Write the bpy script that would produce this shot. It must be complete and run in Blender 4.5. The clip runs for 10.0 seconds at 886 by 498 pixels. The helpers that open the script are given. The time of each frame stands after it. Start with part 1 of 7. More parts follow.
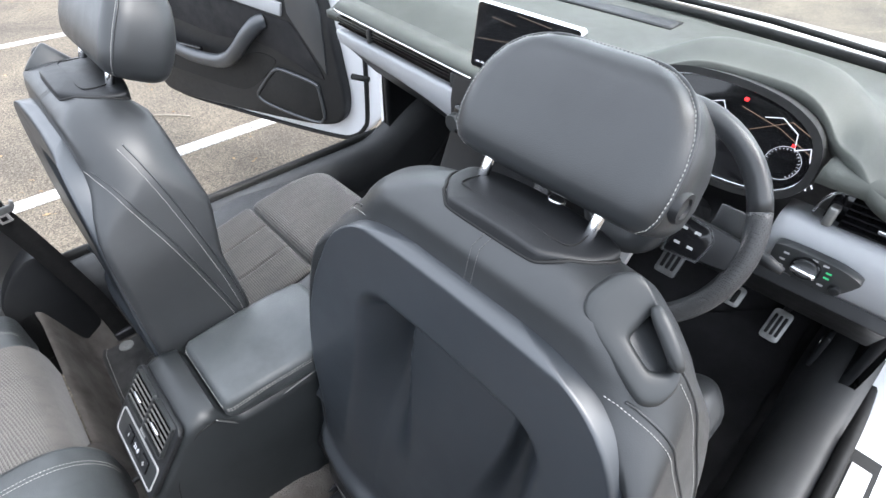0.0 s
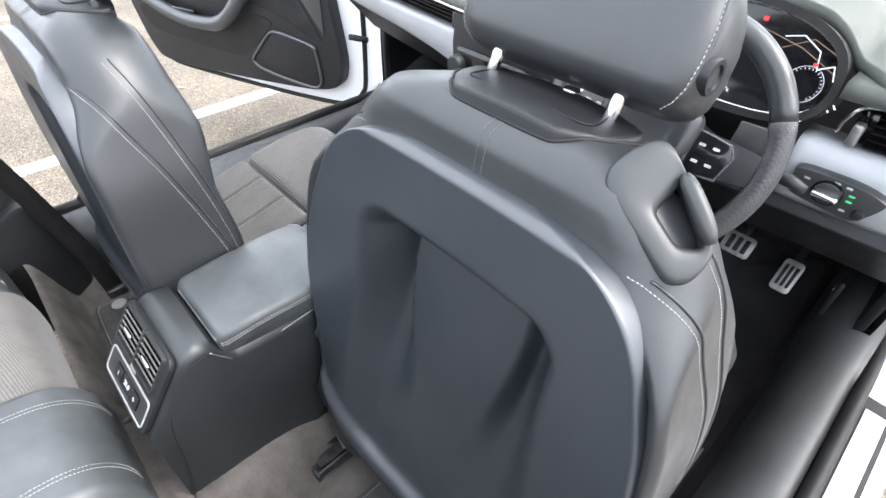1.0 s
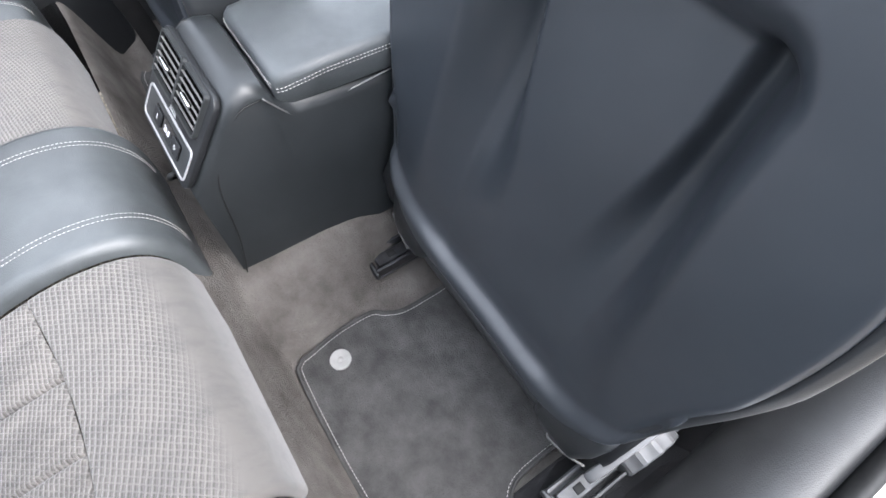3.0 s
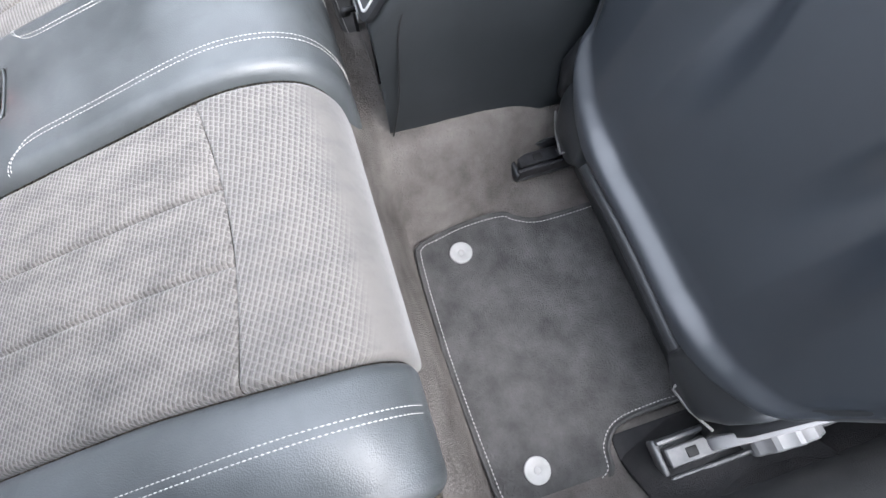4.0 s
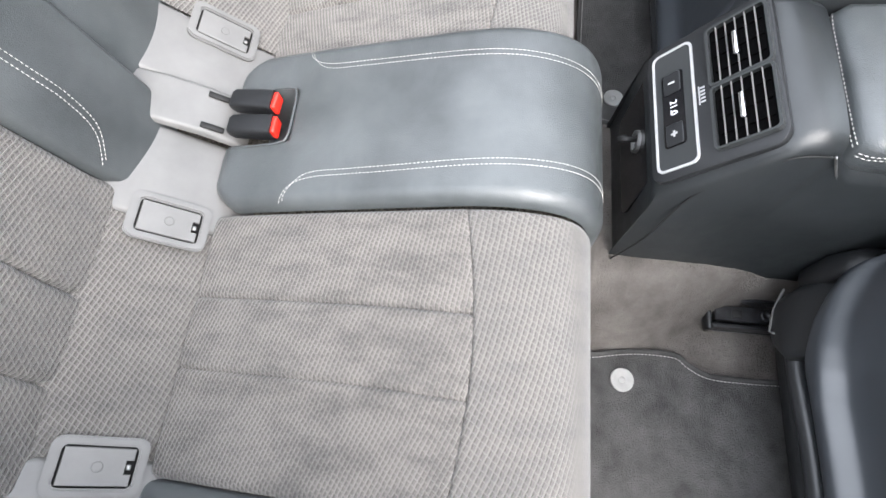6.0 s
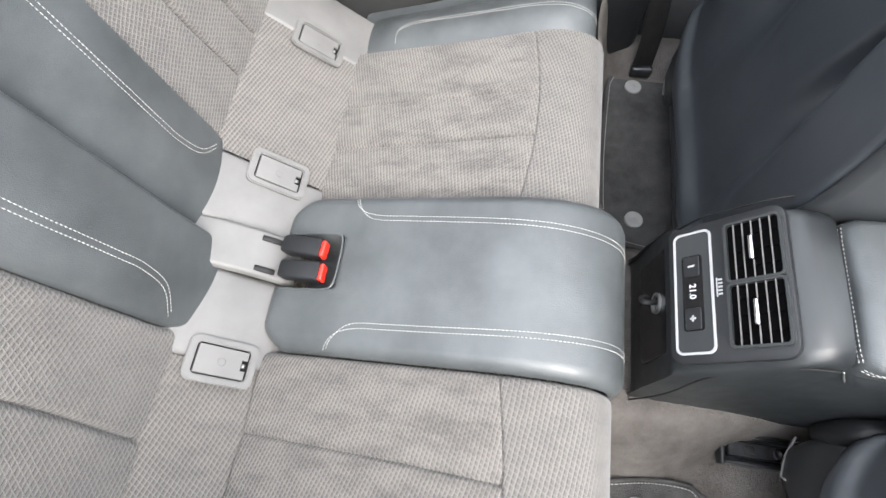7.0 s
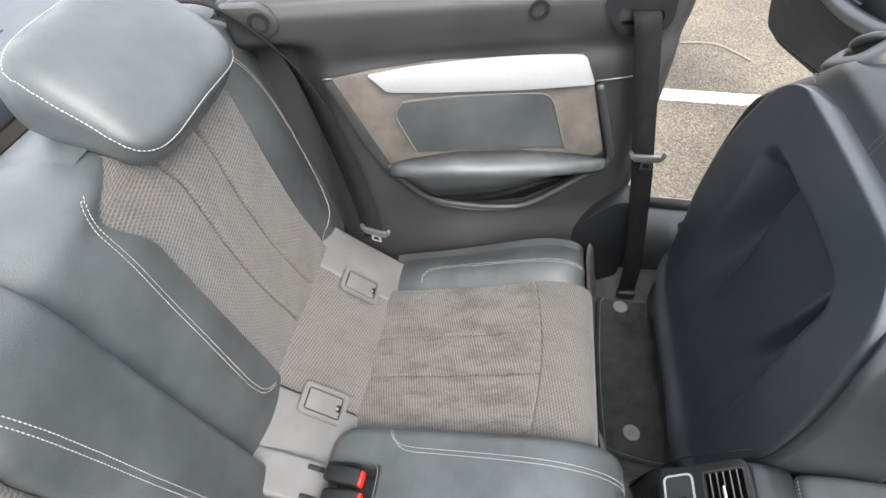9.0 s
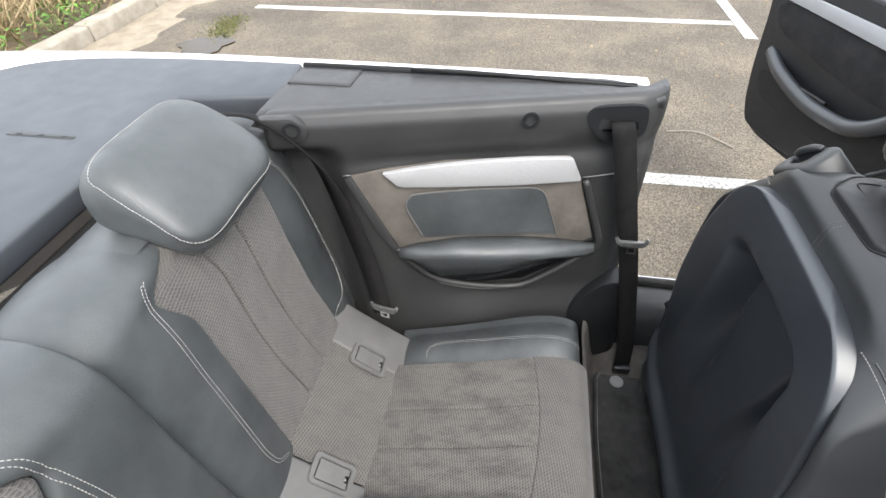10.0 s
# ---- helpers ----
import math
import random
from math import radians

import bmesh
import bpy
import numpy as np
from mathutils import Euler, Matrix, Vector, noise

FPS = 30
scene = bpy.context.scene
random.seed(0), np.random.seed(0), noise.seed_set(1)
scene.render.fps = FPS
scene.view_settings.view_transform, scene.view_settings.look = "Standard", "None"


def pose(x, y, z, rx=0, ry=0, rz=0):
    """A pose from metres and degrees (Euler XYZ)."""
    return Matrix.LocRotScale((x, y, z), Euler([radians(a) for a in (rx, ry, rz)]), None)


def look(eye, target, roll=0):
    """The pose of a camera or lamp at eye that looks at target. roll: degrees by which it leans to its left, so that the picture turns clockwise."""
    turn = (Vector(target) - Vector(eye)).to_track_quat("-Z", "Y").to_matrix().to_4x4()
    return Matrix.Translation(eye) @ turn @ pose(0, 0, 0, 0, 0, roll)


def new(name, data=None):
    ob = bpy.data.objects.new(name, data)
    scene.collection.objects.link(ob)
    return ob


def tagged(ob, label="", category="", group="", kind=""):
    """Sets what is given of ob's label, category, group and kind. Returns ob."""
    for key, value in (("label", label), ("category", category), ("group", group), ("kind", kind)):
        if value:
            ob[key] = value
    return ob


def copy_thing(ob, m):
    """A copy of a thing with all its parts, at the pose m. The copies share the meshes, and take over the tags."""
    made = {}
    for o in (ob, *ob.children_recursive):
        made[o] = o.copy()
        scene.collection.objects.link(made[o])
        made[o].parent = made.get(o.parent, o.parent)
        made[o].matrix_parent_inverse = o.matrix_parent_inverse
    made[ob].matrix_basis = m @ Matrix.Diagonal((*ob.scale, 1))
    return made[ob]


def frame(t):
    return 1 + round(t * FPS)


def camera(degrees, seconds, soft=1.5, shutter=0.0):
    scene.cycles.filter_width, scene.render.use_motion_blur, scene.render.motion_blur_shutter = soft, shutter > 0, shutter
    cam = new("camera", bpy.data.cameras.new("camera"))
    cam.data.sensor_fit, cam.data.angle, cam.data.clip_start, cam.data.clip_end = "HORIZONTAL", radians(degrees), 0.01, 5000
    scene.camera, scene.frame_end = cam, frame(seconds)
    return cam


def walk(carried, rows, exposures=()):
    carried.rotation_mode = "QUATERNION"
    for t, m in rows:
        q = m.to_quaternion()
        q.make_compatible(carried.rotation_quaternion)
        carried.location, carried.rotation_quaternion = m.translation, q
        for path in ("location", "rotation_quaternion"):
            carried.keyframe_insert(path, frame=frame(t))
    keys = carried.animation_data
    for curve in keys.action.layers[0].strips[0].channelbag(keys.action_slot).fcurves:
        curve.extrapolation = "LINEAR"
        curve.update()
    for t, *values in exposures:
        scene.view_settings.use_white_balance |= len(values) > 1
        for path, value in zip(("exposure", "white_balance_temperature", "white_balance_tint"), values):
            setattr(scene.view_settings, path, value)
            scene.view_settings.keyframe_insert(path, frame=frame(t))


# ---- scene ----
cam = camera(82.8, 10.0)
PATH = [
    (0, (0.668, 0.737, 1.424), (-0.427, 1.764, 0.103), 0.5),
    (0.5, (0.674, 0.721, 1.377), (-0.417, 1.753, 0.056), 0.6),
    (1, (0.691, 0.704, 1.323), (-0.382, 1.722, -0.023), 0.7),
    (1.5, (0.701, 0.687, 1.269), (-0.331, 1.665, -0.138), 0.7),
    (2, (0.691, 0.68, 1.221), (-0.292, 1.586, -0.267), 0.7),
    (2.2, (0.688, 0.682, 1.198), (-0.269, 1.55, -0.328), 0.9),
    (3.3, (0.607, 0.667, 1.096), (-0.172, 1.134, -0.685), 1.3),
    (3.5, (0.607, 0.639, 1.077), (-0.164, 1.023, -0.728), 0.1),
    (4, (0.589, 0.58, 1.038), (-0.145, 0.788, -0.811), -1.9),
    (4.5, (0.549, 0.545, 1.036), (-0.138, 0.605, -0.841), -4.2),
    (5, (0.496, 0.488, 1.049), (-0.154, 0.478, -0.843), -3.6),
    (5.5, (0.449, 0.449, 1.073), (-0.192, 0.383, -0.821), -3.9),
    (6.8, (0.272, 0.385, 1.195), (-0.431, 0.246, -0.673), -3.3),
    (7, (0.249, 0.376, 1.219), (-0.494, 0.23, -0.632), -3.1),
    (7.5, (0.217, 0.362, 1.272), (-0.644, 0.192, -0.525), -2.8),
    (8, (0.208, 0.349, 1.329), (-0.784, 0.161, -0.398), -2.3),
    (8.5, (0.208, 0.337, 1.39), (-0.919, 0.142, -0.251), -1.5),
    (9, (0.214, 0.338, 1.438), (-1.039, 0.117, -0.105), -1.6),
    (9.5, (0.243, 0.338, 1.491), (-1.124, 0.098, 0.05), -1.5),
    (10, (0.268, 0.344, 1.521), (-1.187, 0.085, 0.173), -1.3),
]
EXPOSURES = [(0.0, 2.1, 6100, 11), (1.0, 2.55, 6250, 12), (2.0, 2.7, 6300, 12), (3.5, 2.6, 6000, 13), (4.5, 2.85, 6050, 13), (5.5, 2.72, 6200, 12), (7.5, 2.66, 6450, 11), (8.5, 2.43, 6500, 11), (10.0, 1.7, 6450, 10)]
walk(cam, [(t, look(eye, target, roll)) for t, eye, target, roll in PATH], EXPOSURES)

from mathutils.bvhtree import BVHTree

# ---- light ----
world = bpy.data.worlds.new("overcast_sky")
scene.world = world
world.use_nodes = True
wn, wl = world.node_tree.nodes, world.node_tree.links
sky = wn.new("ShaderNodeTexSky")
sky.sky_type, sky.sun_disc = "NISHITA", False
sky.sun_elevation, sky.sun_rotation = radians(51), radians(57)
sky.air_density, sky.dust_density = 1.0, 6.0
grey = wn.new("ShaderNodeHueSaturation")
grey.inputs["Saturation"].default_value = 0.45
wl.new(sky.outputs[0], grey.inputs["Color"])
veil = wn.new("ShaderNodeMix")
veil.data_type = "RGBA"
veil.inputs[0].default_value = 0.75
veil.inputs[7].default_value = (5.2, 5.45, 5.75, 1)  # high thin cloud
wl.new(grey.outputs[0], veil.inputs[6])
wl.new(veil.outputs[2], wn["Background"].inputs["Color"])
wn["Background"].inputs["Strength"].default_value = 0.16
sun = new("sun", bpy.data.lights.new("sun", "SUN"))
sun.data.energy, sun.data.angle, sun.data.color = 0.9, radians(40), (1.0, 0.95, 0.88)
sun.matrix_world = look((0, 0, 10), (-6.9, -4.4, 0.0))


# ---- materials ----
def shader(name, base, rough=0.5, metal=0.0, spec=0.5):
    m = bpy.data.materials.new(name)
    m.use_nodes = True
    b = m.node_tree.nodes["Principled BSDF"]
    b.inputs["Base Color"].default_value = (*base, 1)
    b.inputs["Roughness"].default_value = rough
    b.inputs["Metallic"].default_value = metal
    b.inputs["Specular IOR Level"].default_value = spec
    return m, m.node_tree.nodes, m.node_tree.links, b


def node(nodes, kind, **values):
    n = nodes.new("ShaderNode" + kind)
    for key, value in values.items():
        n.inputs[key].default_value = value
    return n


def varied(name, low, high, rough, scale=8.0, grain=300.0, bump=0.15, dist=0.0006, metal=0.0, spec=0.5, rough_vary=0.1, cells=False, stretch=(1, 1, 1)):
    """A surface whose tone drifts between two colours, with fine relief."""
    m, n, l, b = shader(name, low, rough, metal, spec)
    co = n.new("ShaderNodeTexCoord")
    mp = n.new("ShaderNodeMapping")
    mp.inputs["Scale"].default_value = stretch
    l.new(co.outputs["Object"], mp.inputs["Vector"])
    big = node(n, "TexNoise", Scale=scale, Detail=5.0, Roughness=0.6)
    l.new(mp.outputs[0], big.inputs["Vector"])
    ramp = n.new("ShaderNodeValToRGB")
    ramp.color_ramp.elements[0].position, ramp.color_ramp.elements[1].position = 0.3, 0.7
    ramp.color_ramp.elements[0].color, ramp.color_ramp.elements[1].color = (*low, 1), (*high, 1)
    l.new(big.outputs["Fac"], ramp.inputs["Fac"])
    l.new(ramp.outputs[0], b.inputs["Base Color"])
    r = node(n, "MapRange")
    r.inputs["To Min"].default_value, r.inputs["To Max"].default_value = rough - rough_vary, rough + rough_vary
    mid = node(n, "TexNoise", Scale=scale * 5, Detail=3.0)
    l.new(mp.outputs[0], mid.inputs["Vector"])
    l.new(mid.outputs["Fac"], r.inputs["Value"])
    l.new(r.outputs[0], b.inputs["Roughness"])
    if bump:
        if cells:
            fine = node(n, "TexVoronoi", Scale=grain)
            out = fine.outputs["Distance"]
        else:
            fine = node(n, "TexNoise", Scale=grain, Detail=4.0, Roughness=0.65)
            out = fine.outputs["Fac"]
        l.new(mp.outputs[0], fine.inputs["Vector"])
        bp = node(n, "Bump", Strength=bump, Distance=dist)
        l.new(out, bp.inputs["Height"])
        l.new(bp.outputs[0], b.inputs["Normal"])
    return m


def woven(name, dark, light, pu, pv, blotch=0.3, bump=0.8, ribs=False, fade=None):
    """Fabric with a raised lozenge net (or ribs) of the given pitch, worn and napped in patches; the net's relief
    shading is partly in the colour.
    """
    m, n, l, b = shader(name, dark, 0.9, 0.0, 0.2)
    co = n.new("ShaderNodeTexCoord")
    sep = n.new("ShaderNodeSeparateXYZ")
    wob = node(n, "TexNoise", Scale=90.0, Detail=2.0)
    l.new(co.outputs["UV"], wob.inputs["Vector"])
    mixv = n.new("ShaderNodeMixRGB")
    mixv.blend_type = "LINEAR_LIGHT"
    mixv.inputs[0].default_value = 0.0012
    l.new(co.outputs["UV"], mixv.inputs[1])
    l.new(wob.outputs["Color"], mixv.inputs[2])
    l.new(mixv.outputs[0], sep.inputs[0])

    def math_(op, x, y=None):
        k = n.new("ShaderNodeMath")
        k.operation = op
        for i, z in enumerate((x, y)):
            if z is None:
                continue
            if isinstance(z, (int, float)):
                k.inputs[i].default_value = z
            else:
                l.new(z, k.inputs[i])
        return k.outputs[0]

    if ribs:
        ku, kv = math_("MULTIPLY", sep.outputs[0], 2 * math.pi / pu), math_("MULTIPLY", sep.outputs[1], 2 * math.pi / pv)
    else:  # strokes across the panel, joined by slanting lines
        ku, kv = math_("MULTIPLY", sep.outputs[1], 2 * math.pi / pu), math_("MULTIPLY", sep.outputs[0], 2 * math.pi / pv)
    grain = node(n, "TexNoise", Scale=900.0, Detail=3.0)
    l.new(co.outputs["UV"], grain.inputs["Vector"])

    def ridge(wave, start):
        k = n.new("ShaderNodeMapRange")
        k.interpolation_type = "SMOOTHSTEP"
        k.inputs["From Min"].default_value, k.inputs["From Max"].default_value = start, 1.0
        l.new(wave, k.inputs["Value"])
        return k.outputs[0]

    def mix(fac, first, second):
        k = n.new("ShaderNodeMix")
        k.data_type = "RGBA"
        l.new(fac, k.inputs[0])
        for i, z in ((6, first), (7, second)):
            if isinstance(z, tuple):
                k.inputs[i].default_value = (*z, 1)
            else:
                l.new(z, k.inputs[i])
        return k.outputs[2]

    body = tuple(0.45 * p + 0.55 * q for p, q in zip(dark, light))
    if ribs:
        net = ridge(math_("SINE", kv), -1.0)
        tone = mix(net, dark, light)
        hgt = net
    else:
        lean = math_("ADD", ku, math_("MULTIPLY", sep.outputs[0], 0.3 * 2 * math.pi / pu))
        cross = math_("SUBTRACT", kv, math_("MULTIPLY", sep.outputs[1], 0.65 * 2 * math.pi / pv))
        first = ridge(math_("SINE", lean), 0.30)
        second = ridge(math_("SINE", cross), 0.45)
        # dark flank along one side of each stroke: emboss shade painted into the tone
        cell = ridge(math_("SINE", math_("SUBTRACT", lean, 1.6)), -0.1)
        if fade:
            keep = n.new("ShaderNodeMapRange")
            keep.interpolation_type = "SMOOTHSTEP"
            keep.inputs["From Min"].default_value, keep.inputs["From Max"].default_value = fade
            keep.inputs["To Min"].default_value, keep.inputs["To Max"].default_value = 1.0, 0.0
            l.new(sep.outputs[1], keep.inputs["Value"])
            first, second, cell = [math_("MULTIPLY", k, keep.outputs[0]) for k in (first, second, cell)]
        tone = mix(math_("MULTIPLY", first, 1.0), mix(math_("MULTIPLY", second, 0.6), mix(math_("MULTIPLY", cell, 0.7), body, dark), light), light)
        hgt = math_("MAXIMUM", first, math_("MULTIPLY", second, 0.8))
    tone = mix(math_("MULTIPLY", grain.outputs["Fac"], 0.35), tone, dark)
    big = node(n, "TexNoise", Scale=20.0, Detail=9.0, Roughness=0.78, Distortion=0.15)
    st = n.new("ShaderNodeMapping")
    st.inputs["Scale"].default_value = (1.7, 0.6, 1)
    l.new(co.outputs["UV"], st.inputs["Vector"])
    l.new(st.outputs[0], big.inputs["Vector"])
    rp = n.new("ShaderNodeValToRGB")
    rp.color_ramp.elements[0].position, rp.color_ramp.elements[1].position = 0.38, 0.56
    low = 1.0 - blotch
    rp.color_ramp.elements[0].color, rp.color_ramp.elements[1].color = (low, low, low * 0.99, 1), (1.05, 1.03, 1.0, 1)
    l.new(big.outputs["Fac"], rp.inputs["Fac"])
    mx = n.new("ShaderNodeMix")
    mx.data_type, mx.blend_type = "RGBA", "MULTIPLY"
    mx.inputs[0].default_value = 1.0
    l.new(tone, mx.inputs[6])
    l.new(rp.outputs[0], mx.inputs[7])
    l.new(mx.outputs[2], b.inputs["Base Color"])
    hgt = math_("ADD", hgt, math_("MULTIPLY", grain.outputs["Fac"], 0.35))
    bp = node(n, "Bump", Strength=bump, Distance=0.0012)
    l.new(hgt, bp.inputs["Height"])
    l.new(bp.outputs[0], b.inputs["Normal"])
    b.inputs["Sheen Weight"].default_value = 0.2
    return m


def glowing(name, colour, strength):
    m, n, l, b = shader(name, (0.01, 0.01, 0.01), 0.2)
    b.inputs["Emission Color"].default_value = (*colour, 1)
    b.inputs["Emission Strength"].default_value = strength
    return m


LEATHER = varied("black_leather", (0.017, 0.0185, 0.020), (0.027, 0.029, 0.031), 0.37, 6, 850, 0.16, 0.0006, cells=True, spec=0.55)
# the same leather, its base lightened to paint in sky sheen; patchy tone is wear
LEATHER_SKYLIT = varied("black_leather_with_sky_sheen", (0.033, 0.037, 0.0385), (0.078, 0.085, 0.088), 0.40, 7, 700, 0.30, 0.0008, cells=True, spec=0.6, rough_vary=0.16)
SHELL = varied("seat_back_plastic", (0.0195, 0.0232, 0.0286), (0.0290, 0.0338, 0.0402), 0.36, 5, 900, 0.10, 0.0003, spec=0.95)
PLASTIC = varied("grained_black_plastic", (0.0085, 0.0092, 0.0105), (0.0145, 0.0152, 0.0165), 0.45, 9, 800, 0.25, 0.0005, cells=True, spec=0.38)
SOFT_GREY = varied("soft_touch_trim", (0.020, 0.022, 0.023), (0.029, 0.031, 0.032), 0.42, 9, 900, 0.08, 0.0004, cells=True)
DASH_TOP = varied("grained_dashboard_skin", (0.058, 0.063, 0.057), (0.074, 0.079, 0.072), 0.6, 6, 600, 0.5, 0.0006, cells=True, spec=0.35)
GLOSS = varied("piano_black", (0.006, 0.006, 0.007), (0.009, 0.009, 0.01), 0.12, 20, 50, 0, rough_vary=0.04)
SILL_SKIN = varied("dark_sill_plastic", (0.019, 0.020, 0.021), (0.029, 0.030, 0.031), 0.50, 9, 500, 0.4, 0.0007, cells=True, spec=0.5)
CONSOLE_SKIN = varied("dark_console_skin", (0.0100, 0.0118, 0.0128), (0.0175, 0.0198, 0.0212), 0.40, 9, 800, 0.22, 0.0005, cells=True, spec=0.55)
# near-black colour that paints in the shade of a deep vent
DEPTH_BLACK = varied("painted_depth_black", (0.0015, 0.0015, 0.0016), (0.0025, 0.0025, 0.0026), 0.95, 20, 300, 0.2, 0.0004, spec=0.03)
TRIM_GREY = varied("dark_side_trim", (0.026, 0.026, 0.0265), (0.036, 0.036, 0.036), 0.45, 9, 800, 0.25, 0.0005, cells=True)
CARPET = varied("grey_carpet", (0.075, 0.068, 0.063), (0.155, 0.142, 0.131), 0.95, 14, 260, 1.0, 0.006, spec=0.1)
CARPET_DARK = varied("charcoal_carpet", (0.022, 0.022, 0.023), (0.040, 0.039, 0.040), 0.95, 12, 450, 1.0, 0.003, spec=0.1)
MAT_PILE = varied("floor_mat_pile", (0.050, 0.0495, 0.049), (0.095, 0.093, 0.091), 0.95, 22, 330, 1.0, 0.006, spec=0.1)
SUEDE = varied("brown_grey_suede", (0.085, 0.075, 0.067), (0.15, 0.135, 0.12), 0.9, 14, 400, 0.6, 0.0015, spec=0.15)
WEAVE = woven("lozenge_embossed_suede", (0.055, 0.051, 0.047), (0.190, 0.179, 0.170), 0.0056, 0.0067, 0.38)
WEAVE_BIG = woven("bold_lozenge_cloth", (0.052, 0.049, 0.046), (0.168, 0.160, 0.153), 0.0060, 0.0073, 0.16)
WEAVE_ROLL = woven("lozenge_cloth_fading_to_plain", (0.052, 0.049, 0.046), (0.168, 0.160, 0.153), 0.0060, 0.0073, 0.16, fade=(0.090, 0.130))
RIBBED = woven("ribbed_cloth", (0.030, 0.029, 0.029), (0.085, 0.083, 0.081), 0.1, 0.0052, 0.2, 0.6, True)
SILVER = varied("brushed_aluminium", (0.42, 0.42, 0.43), (0.50, 0.50, 0.50), 0.38, 30, 200, 0.05, 0.0002, metal=0.35, stretch=(1, 12, 12))
CHROME = varied("satin_chrome", (0.75, 0.76, 0.78), (0.85, 0.85, 0.87), 0.18, 20, 50, 0, metal=1.0, rough_vary=0.06)
RAIL_STEEL = varied("dull_galvanised_rail", (0.085, 0.086, 0.088), (0.15, 0.151, 0.153), 0.55, 40, 200, 0.1, 0.0003, metal=0.6)
STEEL = varied("zinc_plated_steel", (0.20, 0.20, 0.20), (0.34, 0.34, 0.33), 0.48, 40, 200, 0.1, 0.0003, metal=0.85)
DARK_STEEL = varied("blackened_steel", (0.03, 0.03, 0.032), (0.07, 0.07, 0.075), 0.35, 40, 200, 0.1, 0.0003, metal=0.7)
PAINT = varied("white_car_paint", (0.78, 0.79, 0.81), (0.82, 0.83, 0.85), 0.12, 3, 50, 0, rough_vary=0.04)
GREY_PLASTIC = varied("light_grey_plastic", (0.10, 0.098, 0.095), (0.135, 0.132, 0.128), 0.5, 12, 500, 0.3, 0.0004)
WEBBING = varied("black_belt_webbing", (0.010, 0.010, 0.010), (0.016, 0.015, 0.015), 0.85, 30, 900, 0.5, 0.0005, spec=0.15)
RUBBER = varied("black_rubber", (0.010, 0.010, 0.010), (0.016, 0.016, 0.016), 0.6, 20, 300, 0.2, 0.0004, spec=0.25)
THREAD = varied("pale_grey_thread", (0.33, 0.325, 0.31), (0.46, 0.45, 0.43), 0.7, 60, 300, 0, spec=0.2)
RED = varied("red_release_button", (0.62, 0.02, 0.012), (0.75, 0.035, 0.02), 0.35, 30, 50, 0)
GREY_BTN = varied("pale_grey_fastener", (0.20, 0.197, 0.19), (0.26, 0.256, 0.248), 0.5, 40, 300, 0.1)
MARK = varied("printed_white_mark", (0.35, 0.35, 0.35), (0.42, 0.42, 0.42), 0.5, 40, 300, 0)
GLASS, gn, gl, gb = shader("clear_glass", (0.95, 0.98, 0.97), 0.0)
gb.inputs["Transmission Weight"].default_value = 1.0
gb.inputs["IOR"].default_value = 1.02
SCREEN_BLACK = varied("display_glass", (0.008, 0.008, 0.009), (0.012, 0.012, 0.013), 0.08, 10, 50, 0, rough_vary=0.03)
GLOW_WHITE = glowing("lit_display_white", (0.9, 0.92, 1.0), 0.35)
GLOW_RED = glowing("lit_display_red", (1.0, 0.03, 0.03), 0.6)
GLOW_ORANGE = glowing("lit_display_orange", (0.8, 0.55, 0.4), 0.12)
GLOW_GREEN = glowing("lit_display_green", (0.1, 0.9, 0.35), 0.15)
GLOW_MAP = glowing("lit_map_grey", (0.30, 0.24, 0.19), 0.12)

XC = 0.022  # the car's centre line


# ---- mesh tools ----
def mesh_from(bm, name, smooth=True):
    me = bpy.data.meshes.new(name)
    bm.normal_update()
    bm.to_mesh(me)
    bm.free()
    if smooth:
        me.shade_smooth()
    return me


def part(name, bm, material, parent=None, label="", smooth=True, angle=None):
    ob = new(name, mesh_from(bm, name, smooth))
    ob.data.materials.append(material)
    if parent:
        ob.parent = parent
    if label:
        ob["label"] = label
    if angle:
        mark_sharp(ob.data, angle)
    return ob


def mark_sharp(me, degrees):
    bm = bmesh.new()
    bm.from_mesh(me)
    for e in bm.edges:
        if len(e.link_faces) == 2 and e.calc_face_angle(0) > radians(degrees):
            e.smooth = False
    bm.to_mesh(me)
    bm.free()


def thing(name, label, category, at=None, group="", kind=""):
    ob = new(name)
    ob.empty_display_size = 0.05
    if at is not None:
        ob.matrix_world = at
    return tagged(ob, label, category, group, kind)


